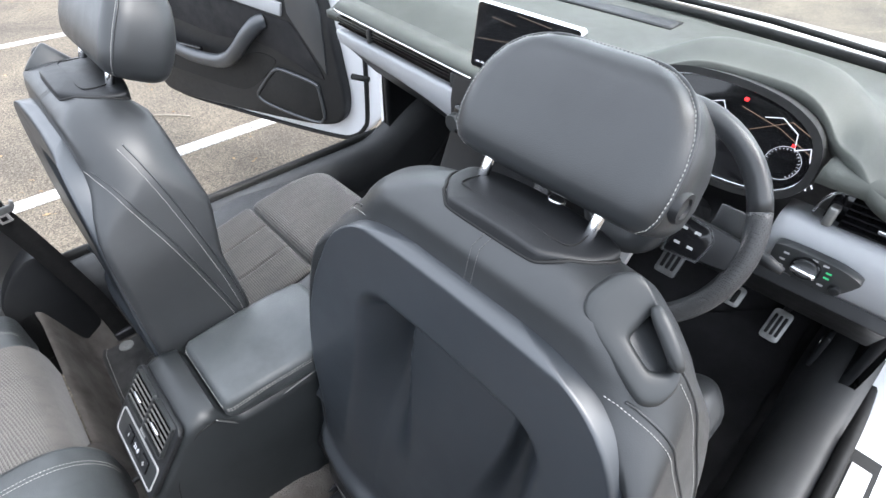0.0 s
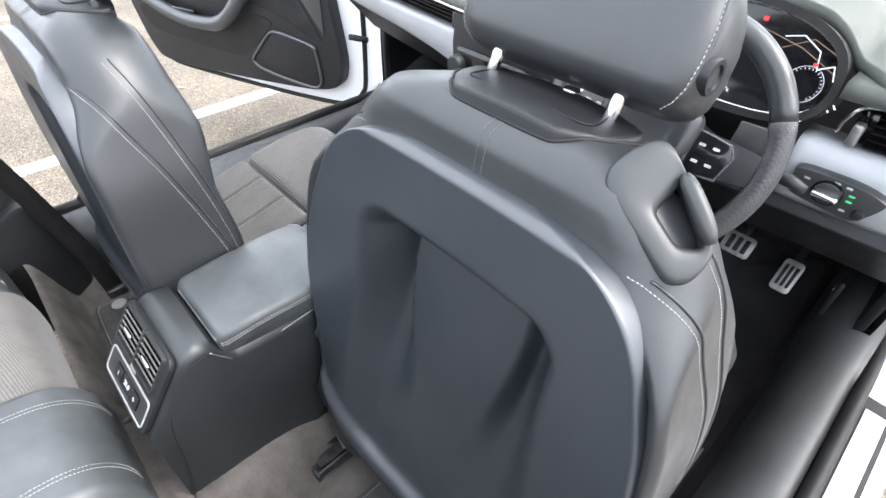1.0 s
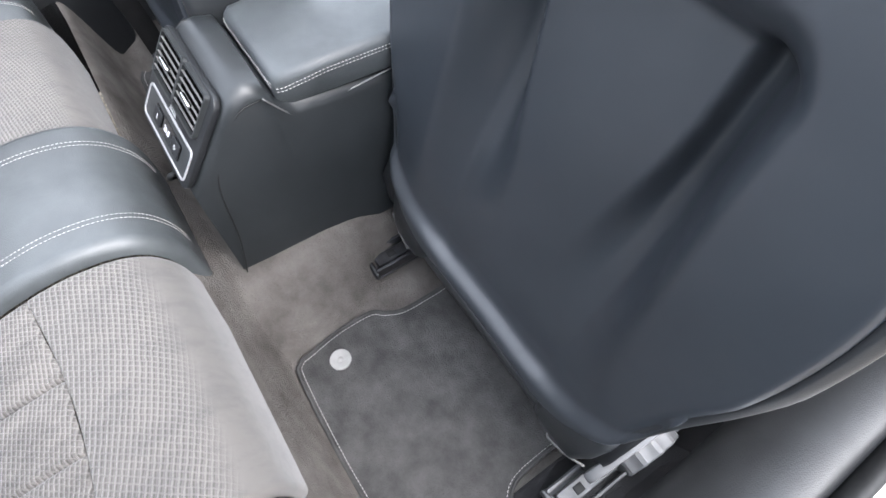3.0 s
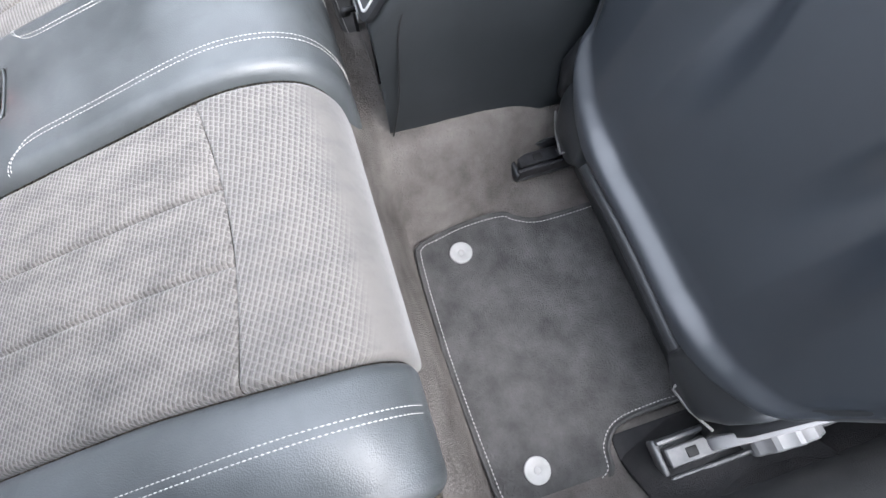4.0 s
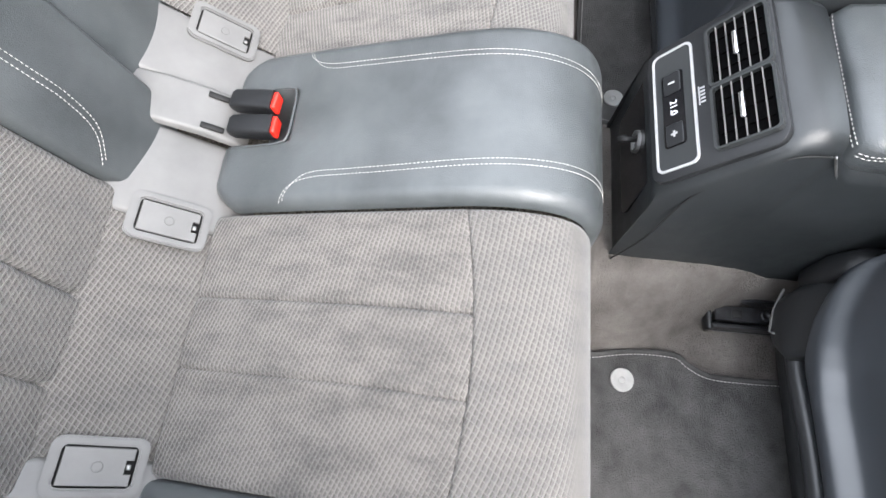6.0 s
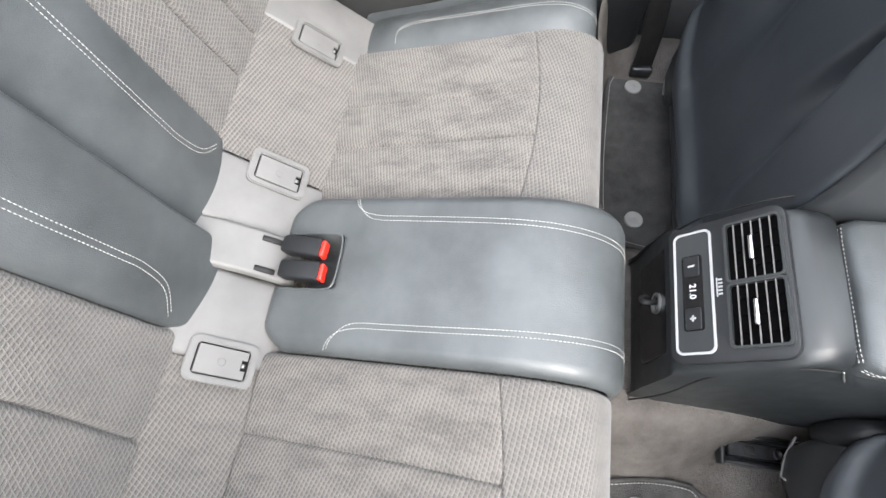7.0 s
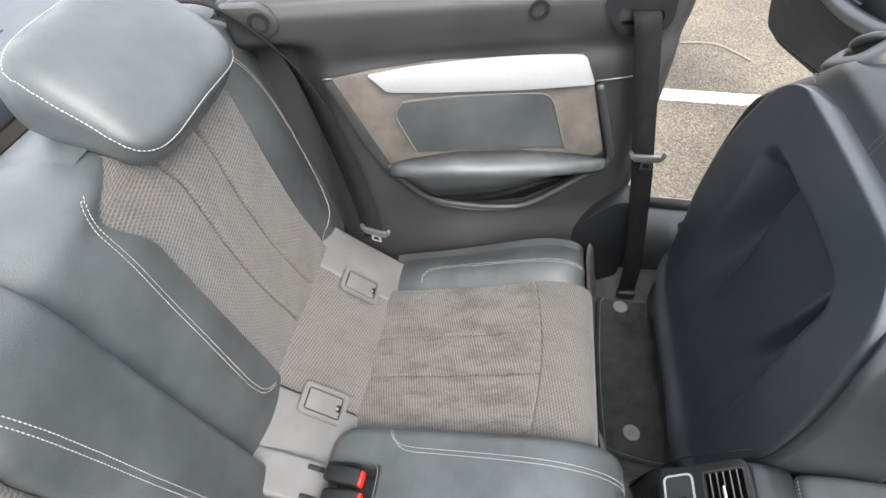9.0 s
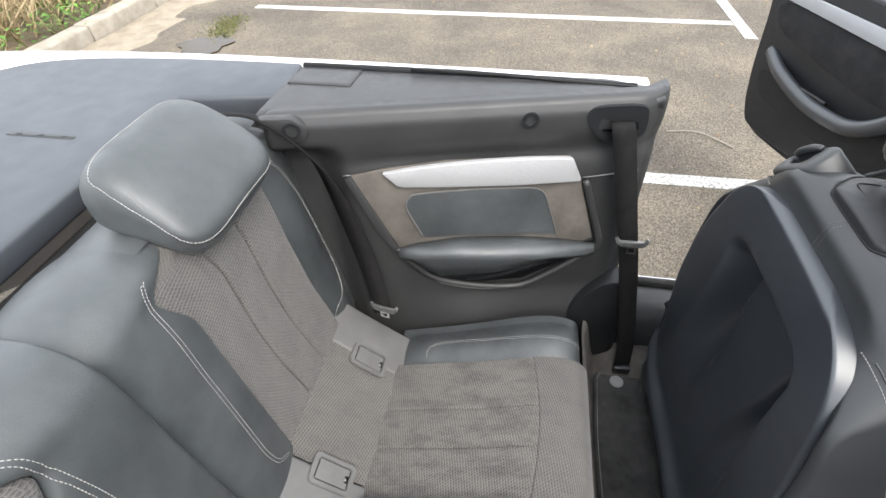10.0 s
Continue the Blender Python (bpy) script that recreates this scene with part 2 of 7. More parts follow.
def grid(fn, nu, nv, wu=1.0, wv=1.0, thick=None):
    """A sheet fn(u, v) with metric UVs; with thick, a closed slab whose other side lies that vector away."""
    bm = bmesh.new()
    uv = bm.loops.layers.uv.new("UVMap")
    tops = [[bm.verts.new(fn(i / nu, j / nv)) for j in range(nv + 1)] for i in range(nu + 1)]
    def quad(vs, us):
        f = bm.faces.new(vs)
        for lo, (a, b) in zip(f.loops, us):
            lo[uv].uv = (a * wu, b * wv)
    for i in range(nu):
        for j in range(nv):
            quad((tops[i][j], tops[i + 1][j], tops[i + 1][j + 1], tops[i][j + 1]), ((i / nu, j / nv), ((i + 1) / nu, j / nv), ((i + 1) / nu, (j + 1) / nv), (i / nu, (j + 1) / nv)))
    if thick is not None:
        off = Vector(thick)
        rim = [tops[i][0] for i in range(nu)] + [tops[nu][j] for j in range(nv)] + [tops[i][nv] for i in range(nu, 0, -1)] + [tops[0][j] for j in range(nv, 0, -1)]
        low = [bm.verts.new(v.co + off) for v in rim]
        for k in range(len(rim)):
            k2 = (k + 1) % len(rim)
            bm.faces.new((rim[k2], rim[k], low[k], low[k2]))
        bm.faces.new(low)
    bmesh.ops.recalc_face_normals(bm, faces=bm.faces)
    return bm


def loft(rings, cap=True, closed=True):
    bm = bmesh.new()
    vs = [[bm.verts.new(p) for p in ring] for ring in rings]
    n = len(vs[0])
    for a, b in zip(vs, vs[1:]):
        for k in range(n if closed else n - 1):
            bm.faces.new((a[k], a[(k + 1) % n], b[(k + 1) % n], b[k]))
    if cap and closed:
        bm.faces.new(vs[0][::-1])
        bm.faces.new(vs[-1])
    bmesh.ops.recalc_face_normals(bm, faces=bm.faces)
    return bm


def box(w, d, h, r=0.004, seg=2, at=(0, 0, 0), rot=None):
    """A rounded box centred at the point given."""
    bm = bmesh.new()
    bmesh.ops.create_cube(bm, size=1.0)
    bmesh.ops.scale(bm, vec=(w, d, h), verts=bm.verts)
    if r > 0:
        bmesh.ops.bevel(bm, geom=list(bm.edges), offset=min(r, w * 0.49, d * 0.49, h * 0.49), segments=seg, profile=0.5, affect="EDGES")
    m = Matrix.Translation(at) @ (rot.to_4x4() if rot else Matrix.Identity(4))
    bmesh.ops.transform(bm, matrix=m, verts=bm.verts)
    return bm


def join(*bms):
    out = bmesh.new()
    for b in bms:
        me = bpy.data.meshes.new("tmp")
        b.to_mesh(me)
        b.free()
        out.from_mesh(me)
        bpy.data.meshes.remove(me)
    return out


def moved(bm, m):
    bmesh.ops.transform(bm, matrix=m, verts=bm.verts)
    return bm


def smooth_path(pts, n=8, closed=False):
    """Catmull-Rom through the points."""
    p = [Vector(a) for a in pts]
    k = len(p)
    out = []
    for i in range(k if closed else k - 1):
        if closed:
            a, b, c, d = p[(i - 1) % k], p[i], p[(i + 1) % k], p[(i + 2) % k]
        else:
            a, b, c, d = p[max(i - 1, 0)], p[i], p[i + 1], p[min(i + 2, k - 1)]
        for s in range(n):
            t = s / n
            out.append(0.5 * ((2 * b) + (c - a) * t + (2 * a - 5 * b + 4 * c - d) * t * t + (3 * b - a - 3 * c + d) * t ** 3))
    if not closed:
        out.append(p[-1])
    return out


def smooth_ring(pts, n=4):
    return [(p.x, p.y) for p in smooth_path([(a, b, 0) for a, b in pts], n, True)]


def tube(pts, r, sides=10, closed=False, flat=1.0, up=(0, 0, 1)):
    pts = [Vector(p) for p in pts]
    rings = []
    n = len(pts)
    for i, p in enumerate(pts):
        if closed:
            t = pts[(i + 1) % n] - pts[i - 1]
        else:
            t = pts[min(i + 1, n - 1)] - pts[max(i - 1, 0)]
        t.normalize()
        u = Vector(up) - t * Vector(up).dot(t)
        if u.length < 1e-4:
            u = Vector((1, 0, 0)) - t * t.x
        u.normalize()
        w = t.cross(u)
        rr = r[i] if isinstance(r, (list, tuple)) else r
        rings.append([p + u * (rr * flat * math.sin(a)) + w * (rr * math.cos(a)) for a in [2 * math.pi * k / sides for k in range(sides)]])
    if closed:
        bm = bmesh.new()
        vs = [[bm.verts.new(q) for q in ring] for ring in rings]
        for i in range(n):
            a, b = vs[i], vs[(i + 1) % n]
            for k in range(sides):
                bm.faces.new((a[k], a[(k + 1) % sides], b[(k + 1) % sides], b[k]))
        bmesh.ops.recalc_face_normals(bm, faces=bm.faces)
        return bm
    return loft(rings)


def prism(outline, y0, y1, bevel=0.0, seg=2, axis="y"):
    """Extrudes a 2D outline (a, b): axis y puts it in x, z; axis x in y, z; axis z in x, y."""
    def place(a, b, c):
        return {"y": (a, c, b), "x": (c, a, b), "z": (a, b, c)}[axis]
    bm = bmesh.new()
    f = bm.faces.new([bm.verts.new(place(a, b, y0)) for a, b in outline])
    ext = bmesh.ops.extrude_face_region(bm, geom=[f])
    shift = Vector(place(0, 0, y1 - y0))
    for v in ext["geom"]:
        if isinstance(v, bmesh.types.BMVert):
            v.co += shift
    bmesh.ops.recalc_face_normals(bm, faces=bm.faces)
    if bevel:
        edges = [e for e in bm.edges if abs((e.verts[0].co - e.verts[1].co).normalized().dot(shift.normalized())) < 0.5]
        bmesh.ops.bevel(bm, geom=edges, offset=bevel, segments=seg, profile=0.5, affect="EDGES")
    return bm


def rounded(w, h, r, n=5, cx=0.0, cy=0.0):
    """Outline of a rounded rectangle."""
    pts = []
    for sx, sy, a0 in ((1, 1, 0), (-1, 1, 90), (-1, -1, 180), (1, -1, 270)):
        for k in range(n + 1):
            a = radians(a0 + 90 * k / n)
            pts.append((cx + sx * (w / 2 - r) + r * math.cos(a), cy + sy * (h / 2 - r) + r * math.sin(a)))
    return pts


def frame_ring(outer, inner, y0, y1, axis="y"):
    """A flat ring between two outlines with the same number of points."""
    def place(a, b, c):
        return {"y": (a, c, b), "x": (c, a, b), "z": (a, b, c)}[axis]
    bm = bmesh.new()
    n = len(outer)
    rows = [[bm.verts.new(place(a, b, c)) for a, b in o] for o, c in ((outer, y0), (outer, y1), (inner, y1), (inner, y0))]
    for r in range(4):
        a, b = rows[r], rows[(r + 1) % 4]
        for k in range(n):
            bm.faces.new((a[k], a[(k + 1) % n], b[(k + 1) % n], b[k]))
    bmesh.ops.recalc_face_normals(bm, faces=bm.faces)
    return bm


def stitches(pts, lift=(0, 0, 1), step=0.0052, long=0.0040, r=0.00075):
    """Single stitches along a line, as small six-sided beads."""
    pts = [Vector(p) for p in pts]
    bm = bmesh.new()
    want, gone = 0.0, 0.0
    for a, b in zip(pts, pts[1:]):
        d = (b - a)
        length = d.length
        if length < 1e-6:
            continue
        d.normalize()
        s = d.cross(Vector(lift))
        s.normalize()
        up = s.cross(d)
        while want < gone + length:
            c = a + d * (want - gone)
            vs = []
            for o, rad in ((-long / 2, 0.3), (0.0, 1.0), (long / 2, 0.3)):
                vs.append([bm.verts.new(c + d * o + (s * math.cos(q) + up * math.sin(q)) * r * rad) for q in (0, 1.571, 3.142, 4.712)])
            for x, y in zip(vs, vs[1:]):
                for k in range(4):
                    bm.faces.new((x[k], x[(k + 1) % 4], y[(k + 1) % 4], y[k]))
            bm.faces.new(vs[0][::-1])
            bm.faces.new(vs[2])
            want += step
        gone += length
    bmesh.ops.recalc_face_normals(bm, faces=bm.faces)
    return bm


def interp(x, table):
    """Smooth interpolation in a table of (x, y)."""
    if x <= table[0][0]:
        return table[0][1]
    for (a, p), (b, q) in zip(table, table[1:]):
        if x <= b:
            t = (x - a) / (b - a)
            return p + (q - p) * t
    return table[-1][1]


def ease(x, a, b):
    t = min(max((x - a) / (b - a), 0), 1)
    return t * t * (3 - 2 * t)


def soft(x, table):
    """Catmull-Rom in a table of (x, y)."""
    n = len(table)
    if x <= table[0][0]:
        return table[0][1]
    if x >= table[-1][0]:
        return table[-1][1]
    i = max(k for k in range(n) if table[k][0] <= x)
    (x1, p1), (x2, p2) = table[i], table[i + 1]
    m1 = (p2 - table[i - 1][1]) / (x2 - table[i - 1][0]) if i else (p2 - p1) / (x2 - x1)
    m2 = (table[i + 2][1] - p1) / (table[i + 2][0] - x1) if i + 2 < n else (p2 - p1) / (x2 - x1)
    h = x2 - x1
    t = (x - x1) / h
    return (2 * t ** 3 - 3 * t * t + 1) * p1 + (t ** 3 - 2 * t * t + t) * h * m1 + (-2 * t ** 3 + 3 * t * t) * p2 + (t ** 3 - t * t) * h * m2


def surface(*objects):
    """Search trees over finished meshes, for laying lines on them."""
    trees = []
    for ob in objects:
        bm = bmesh.new()
        bm.from_mesh(ob.data)
        trees.append(BVHTree.FromBMesh(bm))
        bm.free()
    return trees


def lay(pts, trees, off=0.0004, way=None):
    """Brings a line onto the nearest surface, or onto the one met along the direction given."""
    out = []
    for p in pts:
        best = None
        for tree in trees:
            if way is None:
                q, nrm, _, d = tree.find_nearest(Vector(p))
            else:
                q, nrm, _, d = tree.ray_cast(Vector(p) - Vector(way) * 0.08, Vector(way), 0.16)
            if q is not None and (best is None or d < best[2]):
                best = (q, nrm, d)
        if best is None:
            out.append(Vector(p))
            continue
        q, nrm, d = best
        if way is not None and nrm.dot(Vector(way)) > 0:
            nrm = -nrm
        out.append(q + nrm * off)
    return out


def puff(d, r):
    """How far a padded panel drops at the distance d from its edge."""
    return 0.0 if d >= r else r * (1 - math.sqrt(max(0.0, 1 - ((r - d) / r) ** 2)))


# ---- ground ----
def stone_surface(name, colours, patches, grain=190.0):
    """Coarse aggregate in a binder: grains of several tones, with large faded patches."""
    m, n, l, b = shader(name, colours[0], 0.9, 0.0, 0.25)
    co = n.new("ShaderNodeTexCoord")
    cell = node(n, "TexVoronoi", Scale=grain)
    l.new(co.outputs["Object"], cell.inputs["Vector"])
    one = n.new("ShaderNodeSeparateColor")
    l.new(cell.outputs["Color"], one.inputs[0])
    fine = node(n, "TexNoise", Scale=grain * 0.3, Detail=6.0, Roughness=0.75)
    l.new(co.outputs["Object"], fine.inputs["Vector"])
    add = n.new("ShaderNodeMath")
    add.operation = "MULTIPLY_ADD"
    add.inputs[1].default_value = 0.45
    l.new(one.outputs[0], add.inputs[0])
    half = n.new("ShaderNodeMath")
    half.operation = "MULTIPLY"
    half.inputs[1].default_value = 0.6
    l.new(fine.outputs["Fac"], half.inputs[0])
    l.new(half.outputs[0], add.inputs[2])
    ramp = n.new("ShaderNodeValToRGB")
    ramp.color_ramp.elements[0].position, ramp.color_ramp.elements[1].position = 0.25, 0.85
    ramp.color_ramp.elements[0].color, ramp.color_ramp.elements[1].color = (*colours[0], 1), (*colours[2], 1)
    mid = ramp.color_ramp.elements.new(0.52)
    mid.color = (*colours[1], 1)
    l.new(add.outputs[0], ramp.inputs["Fac"])
    big = node(n, "TexNoise", Scale=1.1, Detail=7.0, Roughness=0.62, Distortion=0.4)
    l.new(co.outputs["Object"], big.inputs["Vector"])
    rp = n.new("ShaderNodeValToRGB")
    rp.color_ramp.elements[0].position, rp.color_ramp.elements[1].position = 0.36, 0.66
    rp.color_ramp.elements[0].color, rp.color_ramp.elements[1].color = (*patches[0], 1), (*patches[1], 1)
    l.new(big.outputs["Fac"], rp.inputs["Fac"])
    mx = n.new("ShaderNodeMix")
    mx.data_type, mx.blend_type = "RGBA", "MULTIPLY"
    mx.inputs[0].default_value = 1.0
    l.new(ramp.outputs[0], mx.inputs[6])
    l.new(rp.outputs[0], mx.inputs[7])
    l.new(mx.outputs[2], b.inputs["Base Color"])
    bp = node(n, "Bump", Strength=0.9, Distance=0.006)
    l.new(add.outputs[0], bp.inputs["Height"])
    l.new(bp.outputs[0], b.inputs["Normal"])
    return m


ASPHALT = stone_surface("worn_asphalt", ((0.060, 0.053, 0.046), (0.122, 0.107, 0.090), (0.25, 0.222, 0.186)), ((0.78, 0.77, 0.75), (1.38, 1.33, 1.22)))
LINE_PAINT = stone_surface("worn_white_line_paint", ((0.22, 0.21, 0.20), (0.55, 0.54, 0.52), (0.68, 0.67, 0.65)), ((0.8, 0.79, 0.77), (1.05, 1.05, 1.04)), 120.0)
CONCRETE = varied("weathered_kerb_concrete", (0.26, 0.23, 0.18), (0.40, 0.36, 0.30), 0.9, 9, 120, 0.8, 0.008)
SOIL = varied("damp_verge_soil", (0.07, 0.05, 0.03), (0.16, 0.12, 0.07), 0.95, 7, 60, 1.0, 0.02)

tagged(part("ground", grid(lambda u, v: Vector((-400 + 800 * u, -400 + 800 * v, 0.0)), 8, 8, 800, 800), ASPHALT), "worn grey asphalt of an open car park", "ground", kind="structure")


def parking_line(x0, y0, x1, y1):
    bm = prism([(x0, y0), (x1, y0), (x1, y1), (x0, y1)], 0.001, 0.005, axis="z")
    return tagged(part("parking_line", bm, LINE_PAINT, smooth=False), "worn white painted bay line on the asphalt", "parking line", "bay lines", "structure")


parking_line(-2.12, -2.35, -2.02, 2.05)
parking_line(-4.615, -2.3, -4.515, 2.05)
parking_line(-9.0, 2.06, -4.2, 2.16)


# ---- car body ----
car = thing("car_body", "white convertible car with its roof folded down", "car", kind="structure")


def floor_z(x, y):
    dx = abs(x - XC)
    z = 0.236 + 0.006 * math.sin(9 * x) * math.sin(7 * y)
    z = max(z, 0.236 + 0.155 * (1 - ease(dx, 0.108 - 0.016 * ease(y, 0.70, 0.92), 0.235 - 0.095 * ease(y, 0.70, 0.92))))
    z += 0.14 * ease(dx, 0.64, 0.76)
    front = 0.19 * ease(0.622 - y, 0.0, 0.06)
    z += front * (1 - 0.5 * (1 - ease(dx, 0.1, 0.2)))
    z += 0.25 * ease(y, 1.85, 2.2)
    return z


def carpet(u, v):
    x, y = XC - 0.78 + 1.56 * u, 0.56 + 0.49 * v
    return Vector((x, y, floor_z(x, y)))


def front_carpet(u, v):
    x, y = XC - 0.78 + 1.56 * u, 1.05 + 1.21 * v
    return Vector((x, y, floor_z(x, y)))


part("carpet", grid(carpet, 150, 80, 1.56, 0.5), CARPET, car, "brown-grey moulded floor carpet")
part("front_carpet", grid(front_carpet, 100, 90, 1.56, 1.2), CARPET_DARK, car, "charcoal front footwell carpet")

# thin dark sheets over the carpet paint in the shade by the outer rails
for side in (1, -1):
    part("rail_shade", grid(lambda u, v, side=side: Vector((XC + side * (0.612 + 0.16 * u), 0.815 + 0.24 * v, floor_z(XC + side * (0.612 + 0.16 * u), 0.815 + 0.24 * v) + 0.005)), 16, 16, thick=(0, 0, -0.004)), CARPET_DARK, car, "dark sheet painting in the shade under the outer seat rail")


def sill(side):
    """Door sill: rounded inner trim, seal, bright tread plate and painted outer edge."""
    def strip(profile, name, material, label, y0=0.66, y1=2.12):
        n = 30
        rings = [[Vector((XC + side * (a - 0.02 * ease(y, 1.7, 2.1)), y, b + (0.045 if b > 0.33 and a < 0.8505 else 0.0) + 0.14 * ease(y, 1.66, 1.98) * (a < 0.8255 and b > 0.33))) for a, b in profile] for y in [y0 + (y1 - y0) * k / n for k in range(n + 1)]]
        part(name, loft(rings), material, car, label)
    trim = [(0.70, 0.20), (0.71, 0.30), (0.725, 0.36), (0.745, 0.395), (0.77, 0.415), (0.80, 0.422), (0.82, 0.415), (0.825, 0.39), (0.825, 0.2)]
    strip(smooth_2d(trim), "sill_trim", SILL_SKIN, "black grained sill trim")
    strip([(0.826, 0.36), (0.826, 0.425), (0.834, 0.434), (0.844, 0.434), (0.850, 0.425), (0.850, 0.36)], "door_seal", RUBBER, "black rubber door seal")
    strip([(0.851, 0.30), (0.851, 0.40), (0.858, 0.405), (0.93, 0.40), (0.945, 0.385), (0.95, 0.30), (0.95, 0.2), (0.86, 0.2)], "rocker_panel", PAINT, "white painted rocker panel")
    rings = [[Vector((XC + side * a, y, b)) for a, b in ((0.868, 0.403), (0.868, 0.4085), (0.905, 0.4075), (0.905, 0.402))] for y in [1.0, 1.02, 1.5, 1.68, 1.70]]
    part("tread_plate", loft(rings), SILVER, car, "brushed aluminium tread plate", smooth=False)
    rings = [[Vector((XC + side * a, y, b)) for a, b in ((0.858, 0.4035), (0.858, 0.4055), (0.915, 0.4045), (0.915, 0.4025))] for y in [0.96, 1.0, 1.5, 1.74]]
    part("tread_surround", loft(rings), RUBBER, car, "black tread plate surround", smooth=False)
    badge = join(box(0.010, 0.012, 0.003, 0.001, 1, (XC + side * 0.884, 1.34, 0.4085)), box(0.004, 0.018, 0.003, 0.001, 1, (XC + side * 0.889, 1.352, 0.4085)))
    part("badge", badge, RED, car, "small red emblem on the tread plate")


def smooth_2d(pts, n=4):
    return [(p.x, p.y) for p in smooth_path([(a, b, 0) for a, b in pts], n)]


sill(1)
sill(-1)

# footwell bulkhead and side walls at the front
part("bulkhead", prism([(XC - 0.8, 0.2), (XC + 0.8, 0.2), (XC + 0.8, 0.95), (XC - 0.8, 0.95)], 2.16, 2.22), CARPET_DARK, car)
for side in (1, -1):
    def kick(u, v, side=side):
        y, z = 1.78 + 0.40 * u, 0.28 + 0.55 * v
        return Vector((XC + side * (0.755 - 0.03 * ease(y, 1.7, 2.1) + 0.02 * math.sin(3 * v)), y, z + 0.0))
    part("kick_panel", grid(kick, 24, 20, thick=(side * 0.03, 0, 0)), PLASTIC, car, "black footwell side panel")
    rings = [[Vector((XC + side * a, y, b)) for a, b in ((0.77, 0.25), (0.77, 1.0), (0.90, 1.0), (0.93, 0.7), (0.93, 0.25))] for y in (1.86, 1.9, 2.2, 2.3)]
    part("door_pillar", loft(rings), PAINT, car, "white painted front door pillar", smooth=False)

# painted outer body
deck_left = [(-0.80, -0.165), (-0.795, -0.45), (-0.765, -0.70), (-0.70, -0.83), (-0.55, -0.91), (-0.3, -0.96)]
mirror = lambda pts: [(2 * XC - a, b) for a, b in reversed(pts)]
body_left = [(-0.895, 0.60), (-0.90, 0.0), (-0.895, -0.6), (-0.86, -1.05), (-0.78, -1.35), (-0.6, -1.5), (-0.3, -1.57)]
inner_left = [(-0.785, 0.60), (-0.802, -0.15), (-0.797, -0.45), (-0.767, -0.703), (-0.702, -0.833), (-0.552, -0.913), (-0.302, -0.963)]
ol, il = smooth_2d(body_left, 5), smooth_2d(inner_left, 5)
ob_, ib_ = ol + mirror(ol), il + mirror(il)
rows = []
for k, (t, z) in enumerate(((0.0, 1.00), (0.0, 1.052), (0.05, 1.064), (0.35, 1.062), (0.75, 1.045), (0.95, 1.01), (1.0, 0.96), (1.0, 0.75), (0.985, 0.45), (0.96, 0.22))):
    rows.append([Vector((i[0] + (o[0] - i[0]) * t, i[1] + (o[1] - i[1]) * t, z)) for o, i in zip(ob_, ib_)])
part("rear_quarters", loft(rows, closed=False), PAINT, car, "glossy white painted rear wings and boot")
rows = [[Vector((x, y, 1.0 + c)) for x in [XC + s for s in (-0.8, -0.72, -0.5, 0.0, 0.5, 0.72, 0.8)]] for y, c in ((2.10, -0.03), (2.14, 0.0), (2.5, -0.01), (3.0, -0.07), (3.3, -0.2), (3.38, -0.5))]
part("bonnet", loft(rows, closed=False), PAINT, car, "glossy white bonnet")
for side in (1, -1):
    part("front_wing", prism([(1.9, 0.25), (3.3, 0.25), (3.35, 0.7), (3.0, 0.9), (2.3, 0.98), (1.9, 1.0)], XC + side * 0.80, XC + side * 0.92, 0.02, axis="x"), PAINT, car)


# ---- rear bench ----
BC = 0.025
CUSH = smooth_path([(0, 0.070, 0.484), (0, 0.17, 0.516), (0, 0.30, 0.552), (0, 0.43, 0.586), (0, 0.50, 0.587), (0, 0.545, 0.568), (0, 0.570, 0.530), (0, 0.578, 0.48), (0, 0.578, 0.42)], 10)


class Track:
    """A profile in y, z, followed by the length along it."""
    def __init__(self, pts):
        self.p = [Vector(q) for q in pts]
        self.s = [0.0]
        for a, b in zip(self.p, self.p[1:]):
            self.s.append(self.s[-1] + (b - a).length)
        self.long = self.s[-1]

    def at(self, s, lift=0.0):
        s = min(max(s, 0.0), self.long)
        k = 0
        while k < len(self.s) - 2 and self.s[k + 1] < s:
            k += 1
        a, b = self.p[k], self.p[k + 1]
        t = (s - self.s[k]) / max(self.s[k + 1] - self.s[k], 1e-9)
        c = a.lerp(b, t)
        d0 = (self.p[min(k + 1, len(self.p) - 1)] - self.p[max(k, 0)])
        d1 = (self.p[min(k + 2, len(self.p) - 1)] - self.p[min(k + 1, len(self.p) - 2)])
        d = d0.normalized().lerp(d1.normalized(), t).normalized()
        return c + Vector((0, -d.z, d.y)) * lift

    def find(self, axis, value):
        for k, (a, b) in enumerate(zip(self.p, self.p[1:])):
            if (a[axis] - value) * (b[axis] - value) <= 0:
                return self.s[k] + (value - a[axis]) / (b[axis] - a[axis] or 1) * (self.s[k + 1] - self.s[k])
        return 0.0


seat_run = Track(CUSH)
S_SEAM = seat_run.find(1, 0.418)
bench = thing("rear_bench", "rear bench cushion in grey cloth and dark leather", "car seat")


